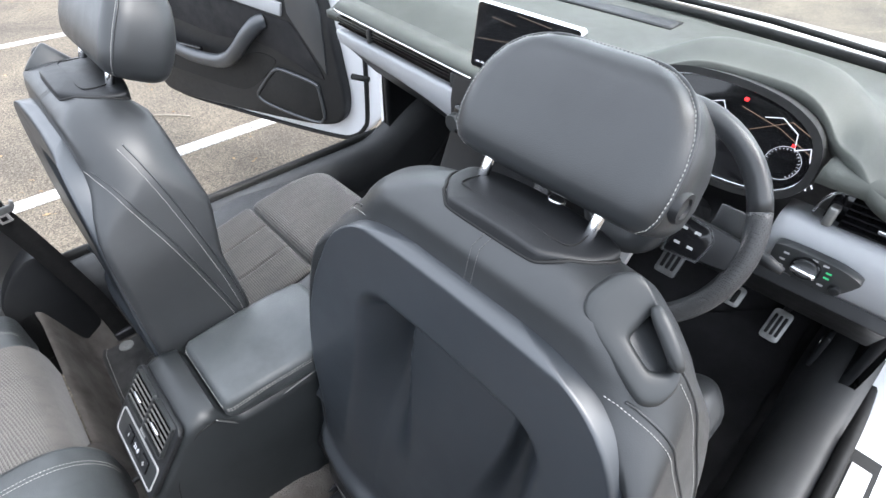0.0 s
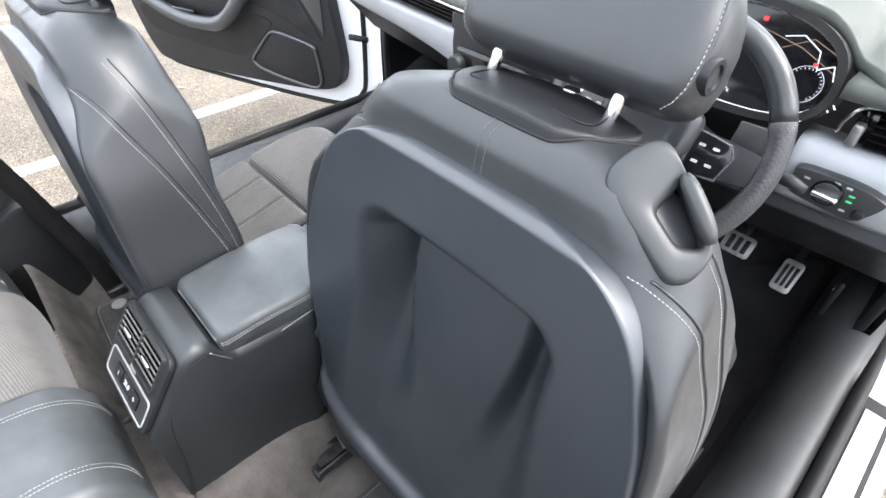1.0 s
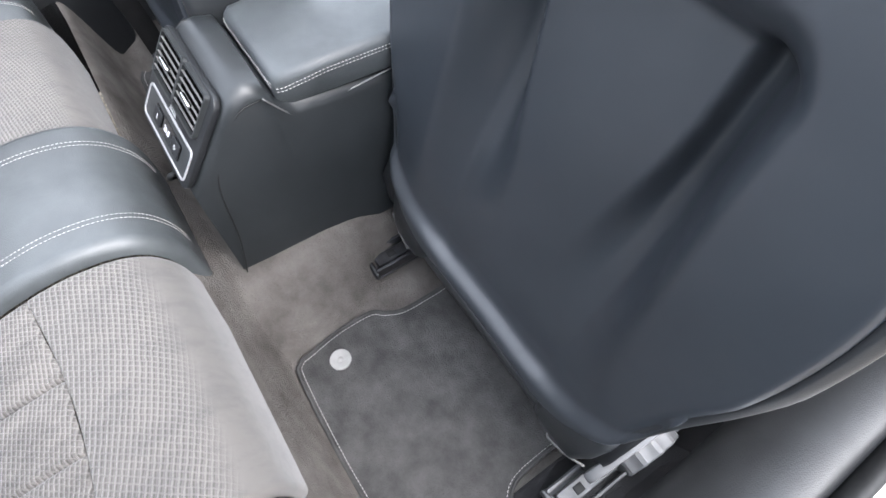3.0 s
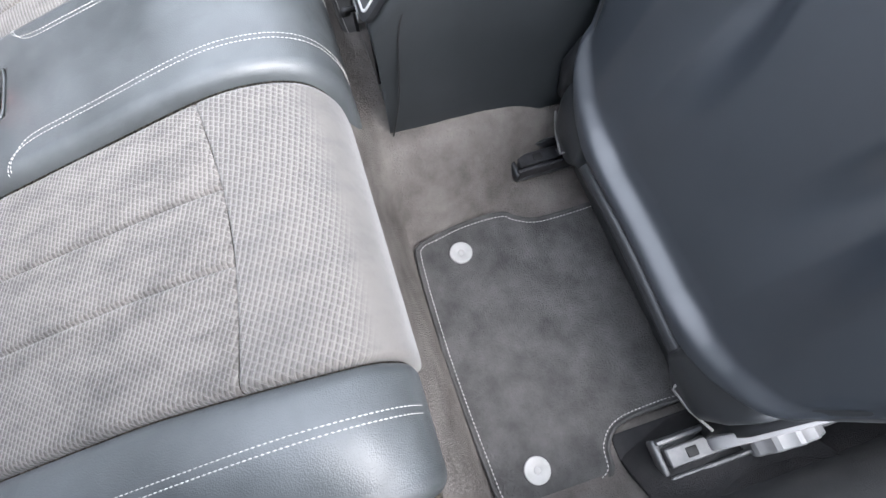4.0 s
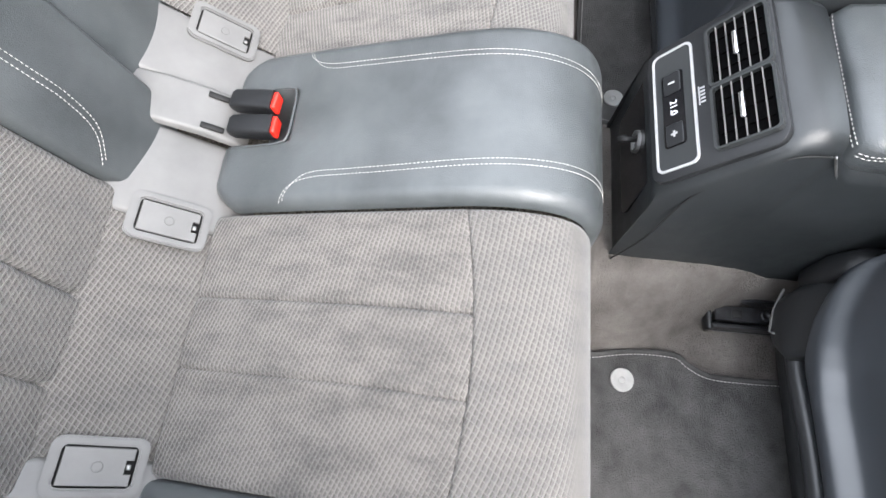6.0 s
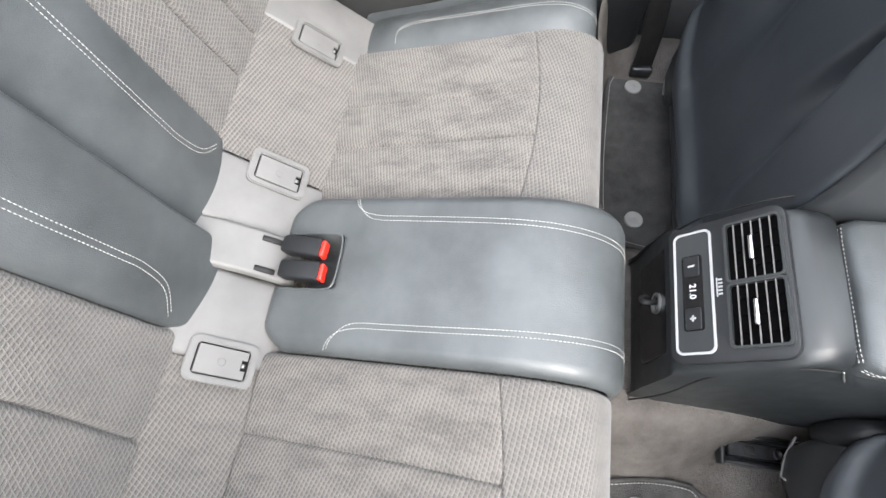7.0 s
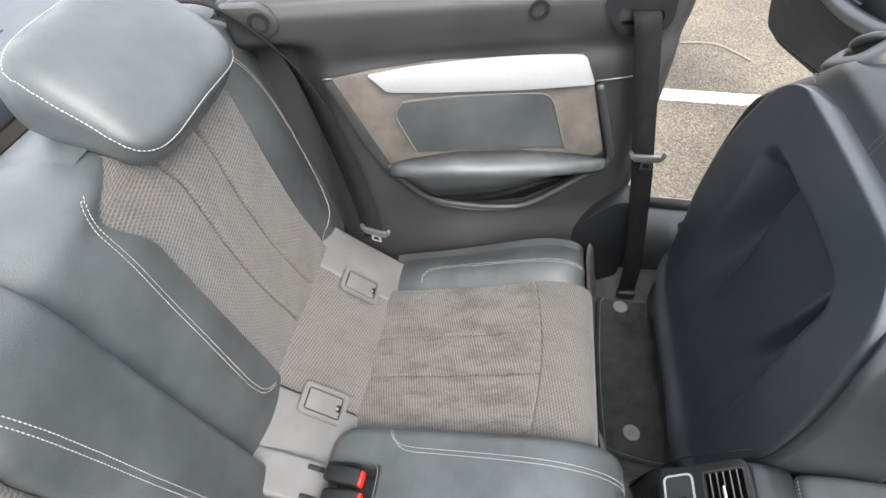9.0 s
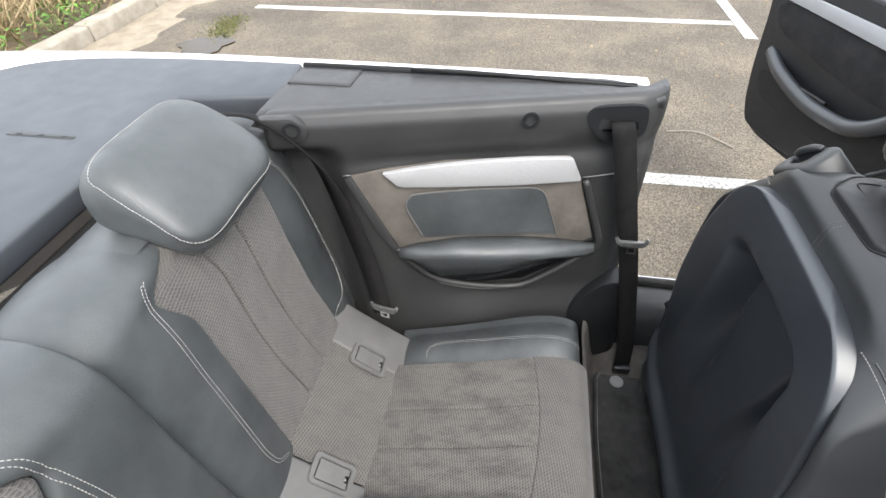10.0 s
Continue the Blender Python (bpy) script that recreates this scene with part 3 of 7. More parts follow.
def pad(track, xa, xb, s0, s1, raise_, r, nu, nv, sides=(1, 1, 1, 1), groove=None, crown=0.0, warp=None):
    """A padded panel on a profile: sides tell which of its four edges roll down."""
    def fn(u, v):
        a0 = s0(u) if callable(s0) else s0
        a1 = s1(u) if callable(s1) else s1
        s = a0 + (a1 - a0) * v
        x0 = xa(s) if callable(xa) else xa
        x1 = xb(s) if callable(xb) else xb
        x = x0 + (x1 - x0) * (warp(u, v) if warp else u)
        lift = raise_ + crown * math.sin(math.pi * u)
        for on, d in zip(sides, (x - x0, x1 - x, s - a0, a1 - s)):
            if on:
                lift -= puff(d, r * on)
        if groove:
            lift -= groove(u, v, x, s)
        p = track.at(s, lift)
        return Vector((x, p.y, p.z))
    x0, x1 = (xa(s0 if not callable(s0) else 0.2) if callable(xa) else xa), (xb(0.2) if callable(xb) else xb)
    return grid(fn, nu, nv, abs(x1 - x0), abs((s1(0.5) if callable(s1) else s1) - (s0(0.5) if callable(s0) else s0)))


for side in (1, -1):
    def side_x(d, side=side):
        return BC + side * d
    xi = side_x(0.125)
    xo = lambda s, side=side: BC + side * (0.452 + 0.013 * ease(s, 0.22, 0.46))
    seam = lambda u: S_SEAM + 0.018 * math.sin(math.pi * u)
    def channels(u, v, x, s):
        g = 0.0
        for f in (0.37, 0.635):
            g += 0.0055 * math.exp(-abs((u - f) * 0.327 / 0.0021) ** 1.3)
        g -= 0.003 * (math.sin(math.pi * min(max((u % 0.36) / 0.36, 0), 1)))
        g -= 0.0012 * noise.noise(Vector((x * 14, s * 14, 0.3)))
        return g
    part("seat_insert", pad(seat_run, xi, xo, 0.012, seam, 0.0, 0.012, 300, 130, (1, 1, 0.6, 0.3), channels, warp=lambda u, v: u - 0.16 * (1 - v) * u * (1 - u) * (1 - u)), WEAVE, bench, "grey lozenge-weave cloth insert with three padded channels")
    part("front_roll", pad(seat_run, xi, xo, seam, seat_run.long, 0.001, 0.012, 90, 110, (1, 1, 0.3, 0)), WEAVE_ROLL, bench, "pale grey cloth over the front edge")
    bo = lambda s, side=side: BC + side * (0.575 + 0.02 * ease(s, 0.1, 0.4))
    def swell(u, v, x, s):
        return -0.018 * math.sin(math.pi * min(u * 1.2, 1.0)) * ease(v, 0, 0.15) * (1 - ease(v, 0.62, 0.85)) + 0.010 * ease(v, 0.75, 0.95)
    part("side_bolster", pad(seat_run, (lambda s, side=side: BC + side * (0.453 + 0.013 * ease(s, 0.22, 0.46))), bo, 0.0, seat_run.long, 0.004, 0.016, 40, 80, (1, 1.4, 1, 0), swell), LEATHER_SKYLIT, bench, "dark leather outer bolster")


def slot_cut(u, v, x, s):
    d = 0.0
    if abs(x - 0.014) < 0.043:
        d = 0.075 * (1 - ease(s, 0.105, 0.113)) * (1 - ease(abs(x - 0.014), 0.036, 0.043))
    return d


cx0 = lambda s: BC - 0.124 + 0.03 * (1 - ease(s, -0.01, 0.05))
cx1 = lambda s: BC + 0.124 - 0.03 * (1 - ease(s, -0.01, 0.05))
part("centre_panel", pad(seat_run, cx0, cx1, -0.0, seat_run.long, 0.016, 0.02, 140, 140, (1, 1, 1.2, 0), slot_cut), LEATHER_SKYLIT, bench, "dark leather centre section with a buckle slot")
# piping round the buckle slot
slot = [seat_run.at(s, 0.0165) + Vector((x, 0, 0)) for x, s in ((0.058, 0.02), (0.0585, 0.07), (0.057, 0.102), (0.047, 0.112), (0.014, 0.1135), (-0.019, 0.112), (-0.029, 0.102), (-0.0305, 0.07), (-0.030, 0.02))]
part("slot_piping", tube(smooth_path(slot, 6), 0.0018, 6), LEATHER_SKYLIT, bench)

# stitched seams of the cushion
seams = []
bench_skin = surface(*[ob for ob in bench.children if ob.name.startswith(("side_bolster", "centre_panel"))])
for side in (1, -1):
    for off in (0.0, 0.0075):
        run = [(0.121, 0.118), (0.112, 0.121), (0.100, 0.128), (0.091, 0.142), (0.086, 0.168), (0.085, 0.21), (0.083, 0.30), (0.079, 0.42), (0.076, 0.50), (0.077, 0.58)]
        pts = [seat_run.at(s + off * 0.7 * (a > 0.09), 0.0168) + Vector((BC + side * (a - off * (a < 0.1) * 1.0 - off * 0.5 * (a >= 0.1)), 0, 0)) for a, s in run]
        seams.append(stitches(lay(smooth_path(pts, 8), bench_skin), (0, -0.3, 1)))
        run = [(0.460, 0.096), (0.477, 0.098), (0.497, 0.106), (0.511, 0.126), (0.517, 0.165), (0.518, 0.25), (0.518, 0.35), (0.519, 0.45), (0.521, 0.53)]
        pts = [seat_run.at(s, 0.0224) + Vector((BC + side * (a - off), 0, 0)) for a, s in run]
        seams.append(stitches(lay(smooth_path(pts, 8), bench_skin), (0, -0.3, 1)))
tagged(part("stitching", join(*seams), THREAD, bench, "rows of pale contrast stitches"), kind="stuff")

# strip between cushion and backrest, with the anchor covers on it
STRIP = Track([(0, -0.055, 0.590), (0, -0.03, 0.573), (0, 0.0, 0.549), (0, 0.05, 0.512), (0, 0.085, 0.487), (0, 0.12, 0.462)])
part("cloth_strip", pad(STRIP, -0.40, -0.13, 0.0, STRIP.long, -0.004, 0.006, 30, 16, (0, 0, 0, 0)), WEAVE_BIG, bench)
part("cloth_strip", pad(STRIP, 0.18, 0.46, 0.0, STRIP.long, -0.004, 0.006, 30, 16, (0, 0, 0, 0)), WEAVE_BIG, bench)
for xa, xb in ((-0.52, -0.40), (-0.13, -0.018), (0.048, 0.18), (0.46, 0.57)):
    part("vinyl_strip", pad(STRIP, xa, xb, 0.0, STRIP.long, -0.004, 0.006, 30, 16, (1, 1, 0, 0), lambda u, v, x, s: -0.006 * math.sin(math.pi * u) * math.sin(math.pi * v)), GREY_PLASTIC, bench, "smooth grey strip between cushion and backrest")


def anchor_cover(at):
    """Hinged flap over a child-seat anchor: frame, flap, emblem, latch notch."""
    t = thing("anchor_cover", "grey plastic child-seat anchor cover with hinged flap", "anchor cover", at, "anchor covers of the rear bench")
    o = rounded(0.062, 0.094, 0.012)
    i = rounded(0.043, 0.073, 0.006)
    fr = frame_ring(o, i, 0.0, 0.006, "z")
    bmesh.ops.bevel(fr, geom=[e for e in fr.edges if all(v.co.z > 0.005 for v in e.verts) and len(e.link_faces) == 2 and e.calc_face_angle(0) > 1.0], offset=0.002, segments=2, affect="EDGES")
    part("frame", fr, GREY_PLASTIC, t, angle=50)
    part("well", prism(rounded(0.044, 0.074, 0.006), -0.003, -0.0005, axis="z"), RUBBER, t, "dark gap round the flap")
    notch = [(-0.0195, -0.034), (0.0195, -0.034), (0.0195, 0.034), (0.007, 0.034), (0.007, 0.027), (-0.007, 0.027), (-0.007, 0.034), (-0.0195, 0.034)]
    part("flap", prism(notch, 0.0, 0.0045, 0.0008, 1, axis="z"), GREY_PLASTIC, t, smooth=False)
    ring = frame_ring([(0.006 * math.cos(a), 0.006 * math.sin(a)) for a in [k * 0.3927 for k in range(16)]], [(0.0048 * math.cos(a), 0.0048 * math.sin(a)) for a in [k * 0.3927 for k in range(16)]], 0.0044, 0.0049, "z")
    part("emblem", ring, GREY_PLASTIC, t, "faint round moulded emblem")
    part("latch", box(0.006, 0.005, 0.003, 0.001, 1, (0, 0.030, 0.001)), STEEL, t)
    return t


tilt = Matrix.Rotation(math.atan2(-0.037, 0.05), 4, "X")
first = anchor_cover(Matrix.Translation((-0.400, 0.040, 0.5205)) @ tilt)
for x in (-0.124, 0.178, 0.467):
    copy_thing(first, Matrix.Translation((x, 0.040, 0.5205)) @ tilt)

# grey bracket and the two belt buckles in the slot
bracket = thing("buckle_bracket", "grey plastic cover behind the rear belt buckles", "trim")
br_run = Track([(0, -0.10, 0.575), (0, -0.05, 0.568), (0, 0.0, 0.555), (0, 0.05, 0.530), (0, 0.085, 0.505), (0, 0.095, 0.485)])
part("cover", pad(br_run, -0.022, 0.052, 0.0, br_run.long, 0.004, 0.008, 30, 30, (1, 1, 0, 0)), GREY_PLASTIC, bracket)
part("cable_slot", box(0.008, 0.03, 0.004, 0.001, 1, (-0.008, 0.065, 0.527), Matrix.Rotation(-0.55, 3, "X")), RUBBER, bracket)
part("cable_slot", box(0.008, 0.03, 0.004, 0.001, 1, (0.040, 0.065, 0.527), Matrix.Rotation(-0.55, 3, "X")), RUBBER, bracket)


def buckle(at):
    t = thing("belt_buckle", "black seat belt buckle with red release button", "belt buckle", at, "rear belt buckles")
    rings = []
    for y, w, z0, z1 in ((0.0, 0.012, -0.008, 0.006), (0.006, 0.0135, -0.012, 0.009), (0.045, 0.0145, -0.013, 0.011), (0.062, 0.0145, -0.013, 0.011)):
        rings.append([Vector((a, y, b)) for a, b in rounded(2 * w, z1 - z0, 0.004, 3, 0, (z0 + z1) / 2)])
    part("housing", loft(rings), PLASTIC, t, angle=50)
    part("release_button", box(0.025, 0.007, 0.018, 0.002, 2, (0, 0.0645, -0.001)), RED, t, "red release button")
    return t


b1 = buckle(Matrix.Translation((-0.004, 0.085, 0.530)) @ Matrix.Rotation(radians(6), 4, "X") @ Matrix.Rotation(radians(-4), 4, "Z"))
copy_thing(b1, Matrix.Translation((0.034, 0.088, 0.526)) @ Matrix.Rotation(radians(4), 4, "X"))

# ---- rear backrest ----
back = thing("rear_car_seat", "rear backrest in grey cloth and dark leather", "car seat")
BACK = Track(smooth_path([(0, 0.004, 0.50), (0, -0.014, 0.56), (0, -0.033, 0.66), (0, -0.068, 0.85), (0, -0.095, 1.00), (0, -0.118, 1.055), (0, -0.165, 1.078), (0, -0.24, 1.075), (0, -0.30, 1.045), (0, -0.305, 0.98)], 8))
BACK.p = BACK.p[::-1]
BACK = Track(BACK.p)   # runs from the rear over the top and down the front
S_TOP, S_BOT = BACK.find(2, 1.06), BACK.long
for k in range(len(BACK.p) - 1):
    if BACK.p[k].y > -0.12 and BACK.p[k].z < 1.055:
        S_TOP = BACK.s[k]
        break
for side in (1, -1):
    ins_in = lambda s, side=side: 0.003 + side * (0.148 - 0.034 * (1 - ease(s, S_TOP + 0.03, S_TOP + 0.12)) + 0.075 * (1 - ease(s, S_TOP - 0.03, S_TOP + 0.045)) - 0.008 * ease(s, S_BOT - 0.10, S_BOT - 0.02))
    ins_out = lambda s, side=side: BC + side * (0.452 + 0.025 * ease(s, S_BOT - 0.3, S_BOT - 0.05))
    def back_channels(u, v, x, s):
        g = 0.0
        for f in (0.42, 0.70):
            g += 0.009 * math.exp(-abs((u - f) * 0.3 / 0.0030) ** 1.3)
        g -= 0.0015 * noise.noise(Vector((x * 12, s * 12, 2.3)))
        return g
    part("back_insert", pad(BACK, ins_in, ins_out, S_TOP - 0.06, S_BOT - 0.01, 0.0, 0.012, 260, 90, (1, 1, 0, 0.4), back_channels, warp=lambda u, v: u - 0.34 * math.sin(math.pi * v) * u * (1 - u)), WEAVE_BIG, back, "grey lozenge-weave cloth insert with curved seams")
    outer = lambda s, side=side: BC + side * (0.607 - 0.032 * (1 - ease(s, S_TOP - 0.02, S_TOP + 0.2)))
    def wing(u, v, x, s):
        return -0.016 * math.sin(math.pi * min(u * 1.1, 1))
    part("outer_bolster", pad(BACK, ins_out, outer, S_TOP - 0.10, S_BOT - 0.03, 0.002, 0.014, 40, 80, (1, 2.0, 1, 1), wing), LEATHER_SKYLIT, back, "dark leather outer bolster")
    def centre_swell(u, v, x, s):
        return -0.010 * math.sin(math.pi * u)
    part("centre_leather", pad(BACK, (lambda s, side=side: 0.002 + side * 0.0015), ins_in, 0.0, S_BOT - 0.005, 0.004, 0.012, 40, 110, (1, 1, 0, 1), centre_swell), LEATHER_SKYLIT, back, "dark leather centre section")
    part("top_roll", pad(BACK, (lambda s, side=side: BC + side * 0.07), (lambda s, side=side: BC + side * 0.575), 0.0, S_TOP - 0.04, -0.003, 0.012, 30, 30, (0, 1, 0, 0)), LEATHER_SKYLIT, back, "dark leather top roll")
back_skin = surface(*[ob for ob in back.children if ob.name.startswith(("outer_bolster", "centre_leather", "top_roll", "back_insert"))])
runs = []
for side in (1, -1):
    for off in (0.0, 0.0075):
        inner = [(0.128, 1.062), (0.116, 1.04), (0.108, 0.99), (0.103, 0.90), (0.100, 0.80), (0.096, 0.70), (0.096, 0.655), (0.106, 0.615), (0.135, 0.588)]
        outer_run = [(0.43, 1.075), (0.49, 1.03), (0.535, 0.965), (0.565, 0.88), (0.583, 0.78), (0.585, 0.69), (0.565, 0.635), (0.52, 0.613), (0.480, 0.607)]
        for cx, sign, table in ((0.003, -1, inner), (BC, 1, outer_run)):
            pts = [Vector((cx + side * (a + sign * off), -0.055 - 0.184 * (z - 0.78), z)) for a, z in table]
            runs.append(stitches(lay(smooth_path(pts, 8), back_skin), (0, 1, 0.2)))
tagged(part("stitching", join(*runs), THREAD, back, "rows of pale contrast stitches"), kind="stuff")


def rear_headrest(cx):
    """Sloping padded headrest that lies on the top of the backrest."""
    t = thing("rear_headrest", "dark leather rear headrest with pale stitching on the backrest", "headrest", Matrix.Translation((cx, 0, 0)), "rear headrests")
    prof = [(-0.082, 1.032), (-0.072, 1.052), (-0.084, 1.080), (-0.126, 1.124), (-0.178, 1.160), (-0.214, 1.167), (-0.243, 1.152), (-0.254, 1.12), (-0.245, 1.075), (-0.19, 1.046), (-0.12, 1.018), (-0.095, 1.016)]
    ring = [(p.x, p.y) for p in smooth_path([(a, b, 0) for a, b in prof], 5, True)]
    cy, cz = sum(a for a, b in ring) / len(ring), sum(b for a, b in ring) / len(ring)
    rings = []
    for k in range(33):
        t_ = max(-0.9985, min(0.9985, math.sin(-math.pi / 2 + math.pi * k / 32)))
        sc = (1 - abs(t_) ** 4.5) ** 0.30
        rings.append([Vector((0.132 * t_, cy + (p - cy) * (0.30 + 0.70 * sc), cz + (q - cz) * sc)) for p, q in ring])
    pad_ob = part("pad", loft(rings), LEATHER_SKYLIT, t, angle=60)
    edge = [(-0.122, -0.085, 1.056), (0.0, -0.079, 1.056), (0.122, -0.085, 1.056), (0.129, -0.135, 1.100), (0.126, -0.185, 1.138), (0.11, -0.215, 1.155), (0.0, -0.222, 1.158), (-0.11, -0.215, 1.155), (-0.126, -0.185, 1.138), (-0.129, -0.135, 1.100)]
    line = smooth_path(edge, 10, True)
    c0 = Vector((0, -0.165, 1.09))
    line = [p + (p - c0).normalized() * 0.0035 for p in line]
    tagged(part("stitching", stitches(lay(line + line[:1], surface(pad_ob)), (0, 0.4, 0.9), r=0.0010), THREAD, t), kind="stuff")
    return t


h1 = rear_headrest(-0.315)
copy_thing(h1, Matrix.Translation((2 * BC + 0.315, 0, 0)))

# ---- rear deck ----
dl = smooth_2d(deck_left, 5)
outline = [(-0.60, -0.345), (-0.61, -0.27), (-0.635, -0.13)] + dl + mirror(dl) + [(2 * XC + 0.635, -0.13), (2 * XC + 0.61, -0.27), (2 * XC + 0.60, -0.345)]
deck = tagged(part("tonneau_cover", prism(outline, 1.02, 1.068, 0.01, 3, axis="z"), varied("tonneau_skin", (0.045, 0.05, 0.058), (0.06, 0.066, 0.075), 0.5, 5, 500, 0.2, 0.0004, cells=True), angle=50), "smooth dark grey cover over the folded roof", "tonneau cover")
part("warning_sticker", prism(rounded(0.012, 0.14, 0.004, 3, -0.42, -0.52), 1.0682, 1.0686, axis="z"), SOFT_GREY, deck, "faint warning label")
for k in range(3):
    part("pictogram", prism(rounded(0.006, 0.014, 0.002, 2, -0.42, -0.565 + 0.045 * k), 1.0687, 1.0690, axis="z"), PLASTIC, deck)
part_shelf = tagged(part("luggage_carpet", prism([(-0.6, -0.36), (0.64, -0.36), (0.64, -0.2), (-0.6, -0.2)], 0.9, 1.0, 0.01, 2, axis="z"), CARPET_DARK), "charcoal carpet between backrest and roof cover", "carpet", kind="structure")

# ---- rear side trim ----
def side_trim(side, full):
    """Rear side panel; the outlines are (along, height), c is the distance inward from the panel plane."""
    sx = -side
    o = XC + side * 0.570
    TM = Matrix(((sx, 0, 0, 0), (0, 1, 0, 0), (0, 0, 1, 0), (0, 0, 0, 1)))
    def put(a, b, c):
        return Vector((o + side * 0.25 * a - side * c, a, b))
    def shape(outline, c0, c1, bevel=0.0):
        bm = prism(outline, c0, c1, bevel, 2, axis="z")
        for v in bm.verts:
            v.co = put(v.co.x, v.co.y, v.co.z)
        bmesh.ops.recalc_face_normals(bm, faces=bm.faces)
        return bm
    t = thing("rear_side_trim", "dark rear side panel with suede insert, silver strip and armrest" if full else "plain dark rear side panel", "trim panel", kind="structure")
    def upper(u, v):
        a = -0.13 + 0.76 * u
        b = 0.30 + 0.78 * v
        edge = 0.012 * ease(b, 1.055, 1.08) + 0.045 * (1 - ease(a, -0.07, 0.01)) * (1 - ease(b, 0.98, 1.02))
        hollow = 0.013 * math.exp(-((b - 0.975) / 0.03) ** 2) * ease(a, -0.1, 0.1)
        low = -0.035 * (1 - ease(b, 0.46, 0.58)) * ease(a, 0.05, 0.3)
        bend = 0.03 * ease(a, 0.56, 0.63) ** 2
        return put(a, b, -edge - hollow - low * 1.0 - bend + 0.006 * ease(b, 0.96, 0.99))
    part("panel", grid(upper, 70, 90, thick=(side * 0.04, 0, -0.0)), TRIM_GREY, t, "dark grained side panel")
    def shelf(u, v):
        a = -0.15 + 0.77 * u
        x = o + side * (0.25 * a + 0.012 + (0.80 - 0.57 - 0.25 * a + 0.008) * v)
        return Vector((x, a, 1.078 - 0.012 * v * v - 0.010 * ease(a, 0.5, 0.62)))
    part("window_shelf", grid(shelf, 50, 8, thick=(0, 0, -0.02)), TRIM_GREY, t, "dark trim along the window line")
    part("window_seal", tube([(XC + side * 0.803, -0.15, 1.068), (XC + side * 0.80, 0.2, 1.070), (XC + side * 0.785, 0.57, 1.066)], 0.009, 8), RUBBER, t, "black window seal")
    part("window_seal_lip", tube([(XC + side * 0.785, 0.10, 1.080), (XC + side * 0.782, 0.3, 1.079), (XC + side * 0.770, 0.57, 1.072)], 0.004, 6), RUBBER, t)
    if not full:
        return t
    def cap_skin(u, v):
        a, x = -0.145 + 0.135 * u, -0.675 - 0.095 * v
        w = ((o - x) - 0.25 * a - 0.012) / (0.238 - 0.25 * a)
        return Vector((x, a, 1.0805 - 0.012 * w * w))
    part("cap", grid(cap_skin, 10, 8, thick=(0, 0, -0.004)), TRIM_GREY, t, "flush cover in the window trim")
    for line in ([(0.484, 0.905), (0.53, 0.908), (0.60, 0.916)], [(0.012, 0.946), (0.004, 0.9455), (-0.004, 0.945)]):
        part("trim_seam", tube([put(p, q, 0.006) for p, q in line], 0.0016, 6), STEEL, t, "thin pale joint line")
    part("suede_insert", shape([(0.012, 0.945), (0.075, 0.956), (0.2, 0.967), (0.45, 0.962), (0.482, 0.902), (0.535, 0.735), (0.50, 0.715), (0.30, 0.72), (0.10, 0.728)], 0.0, 0.010, 0.003), SUEDE, t, "brown-grey suede insert", angle=40)
    part("insert_border", shape([(0.0, 0.94), (0.014, 0.946), (0.100, 0.728), (0.088, 0.722), (0.05, 0.80)], 0.0, 0.014, 0.003), TRIM_GREY, t, angle=40)
    strip = smooth_2d([(0.078, 0.953), (0.15, 0.963), (0.25, 0.969), (0.35, 0.970), (0.44, 0.965), (0.458, 0.957)], 4) + [(0.481, 0.908), (0.476, 0.904), (0.35, 0.9045), (0.2, 0.911), (0.118, 0.917), (0.105, 0.921)]
    part("silver_strip", shape(strip, 0.008, 0.022, 0.004), SILVER, t, "matt silver trim strip", angle=40)
    card = smooth_2d([(0.150, 0.775), (0.122, 0.845), (0.118, 0.868), (0.126, 0.886), (0.146, 0.894), (0.26, 0.897), (0.36, 0.893), (0.392, 0.888), (0.408, 0.874), (0.418, 0.85), (0.450, 0.755)], 5) + [(0.40, 0.76), (0.25, 0.770), (0.17, 0.772)]
    part("leather_card", shape(card, 0.008, 0.0135, 0.002), LEATHER_SKYLIT, t, "smooth dark leather panel", angle=40)
    part("card_piping", tube([put(a, b, 0.0135) for a, b in card[:-3]], 0.0018, 6), GREY_PLASTIC, t, "pale piping round the leather panel")
    # armrest: sections along the panel
    rings = []
    for k in range(25):
        u = k / 24
        a = 0.096 + 0.448 * u
        top = interp(u, ((0, 0.742), (0.05, 0.752), (0.3, 0.765), (0.6, 0.755), (0.85, 0.735), (1, 0.715)))
        bot = interp(u, ((0, 0.735), (0.05, 0.71), (0.2, 0.655), (0.5, 0.66), (0.8, 0.69), (1, 0.708)))
        deep = 0.062 * math.sin(math.pi * min(max(u * 0.96 + 0.02, 0), 1)) ** 0.45
        ring = [(0.0, top), (deep * 0.6, top + 0.003), (deep * 0.92, top - 0.004), (deep, top - 0.014), (deep * 0.99, top - 0.022), (deep * 0.8, (top + bot) / 2), (deep * 0.45, bot + 0.006), (0.0, bot)]
        rings.append([put(a, b, c + 0.008) for c, b in ring])
    part("armrest", loft(rings), LEATHER_SKYLIT, t, "padded dark leather armrest")
    part("pocket", shape([(0.19, 0.640), (0.26, 0.668), (0.50, 0.70), (0.53, 0.702), (0.46, 0.655), (0.38, 0.615), (0.28, 0.612)], 0.004, 0.012, 0.002), GLOSS, t, "dark storage pocket", angle=40)
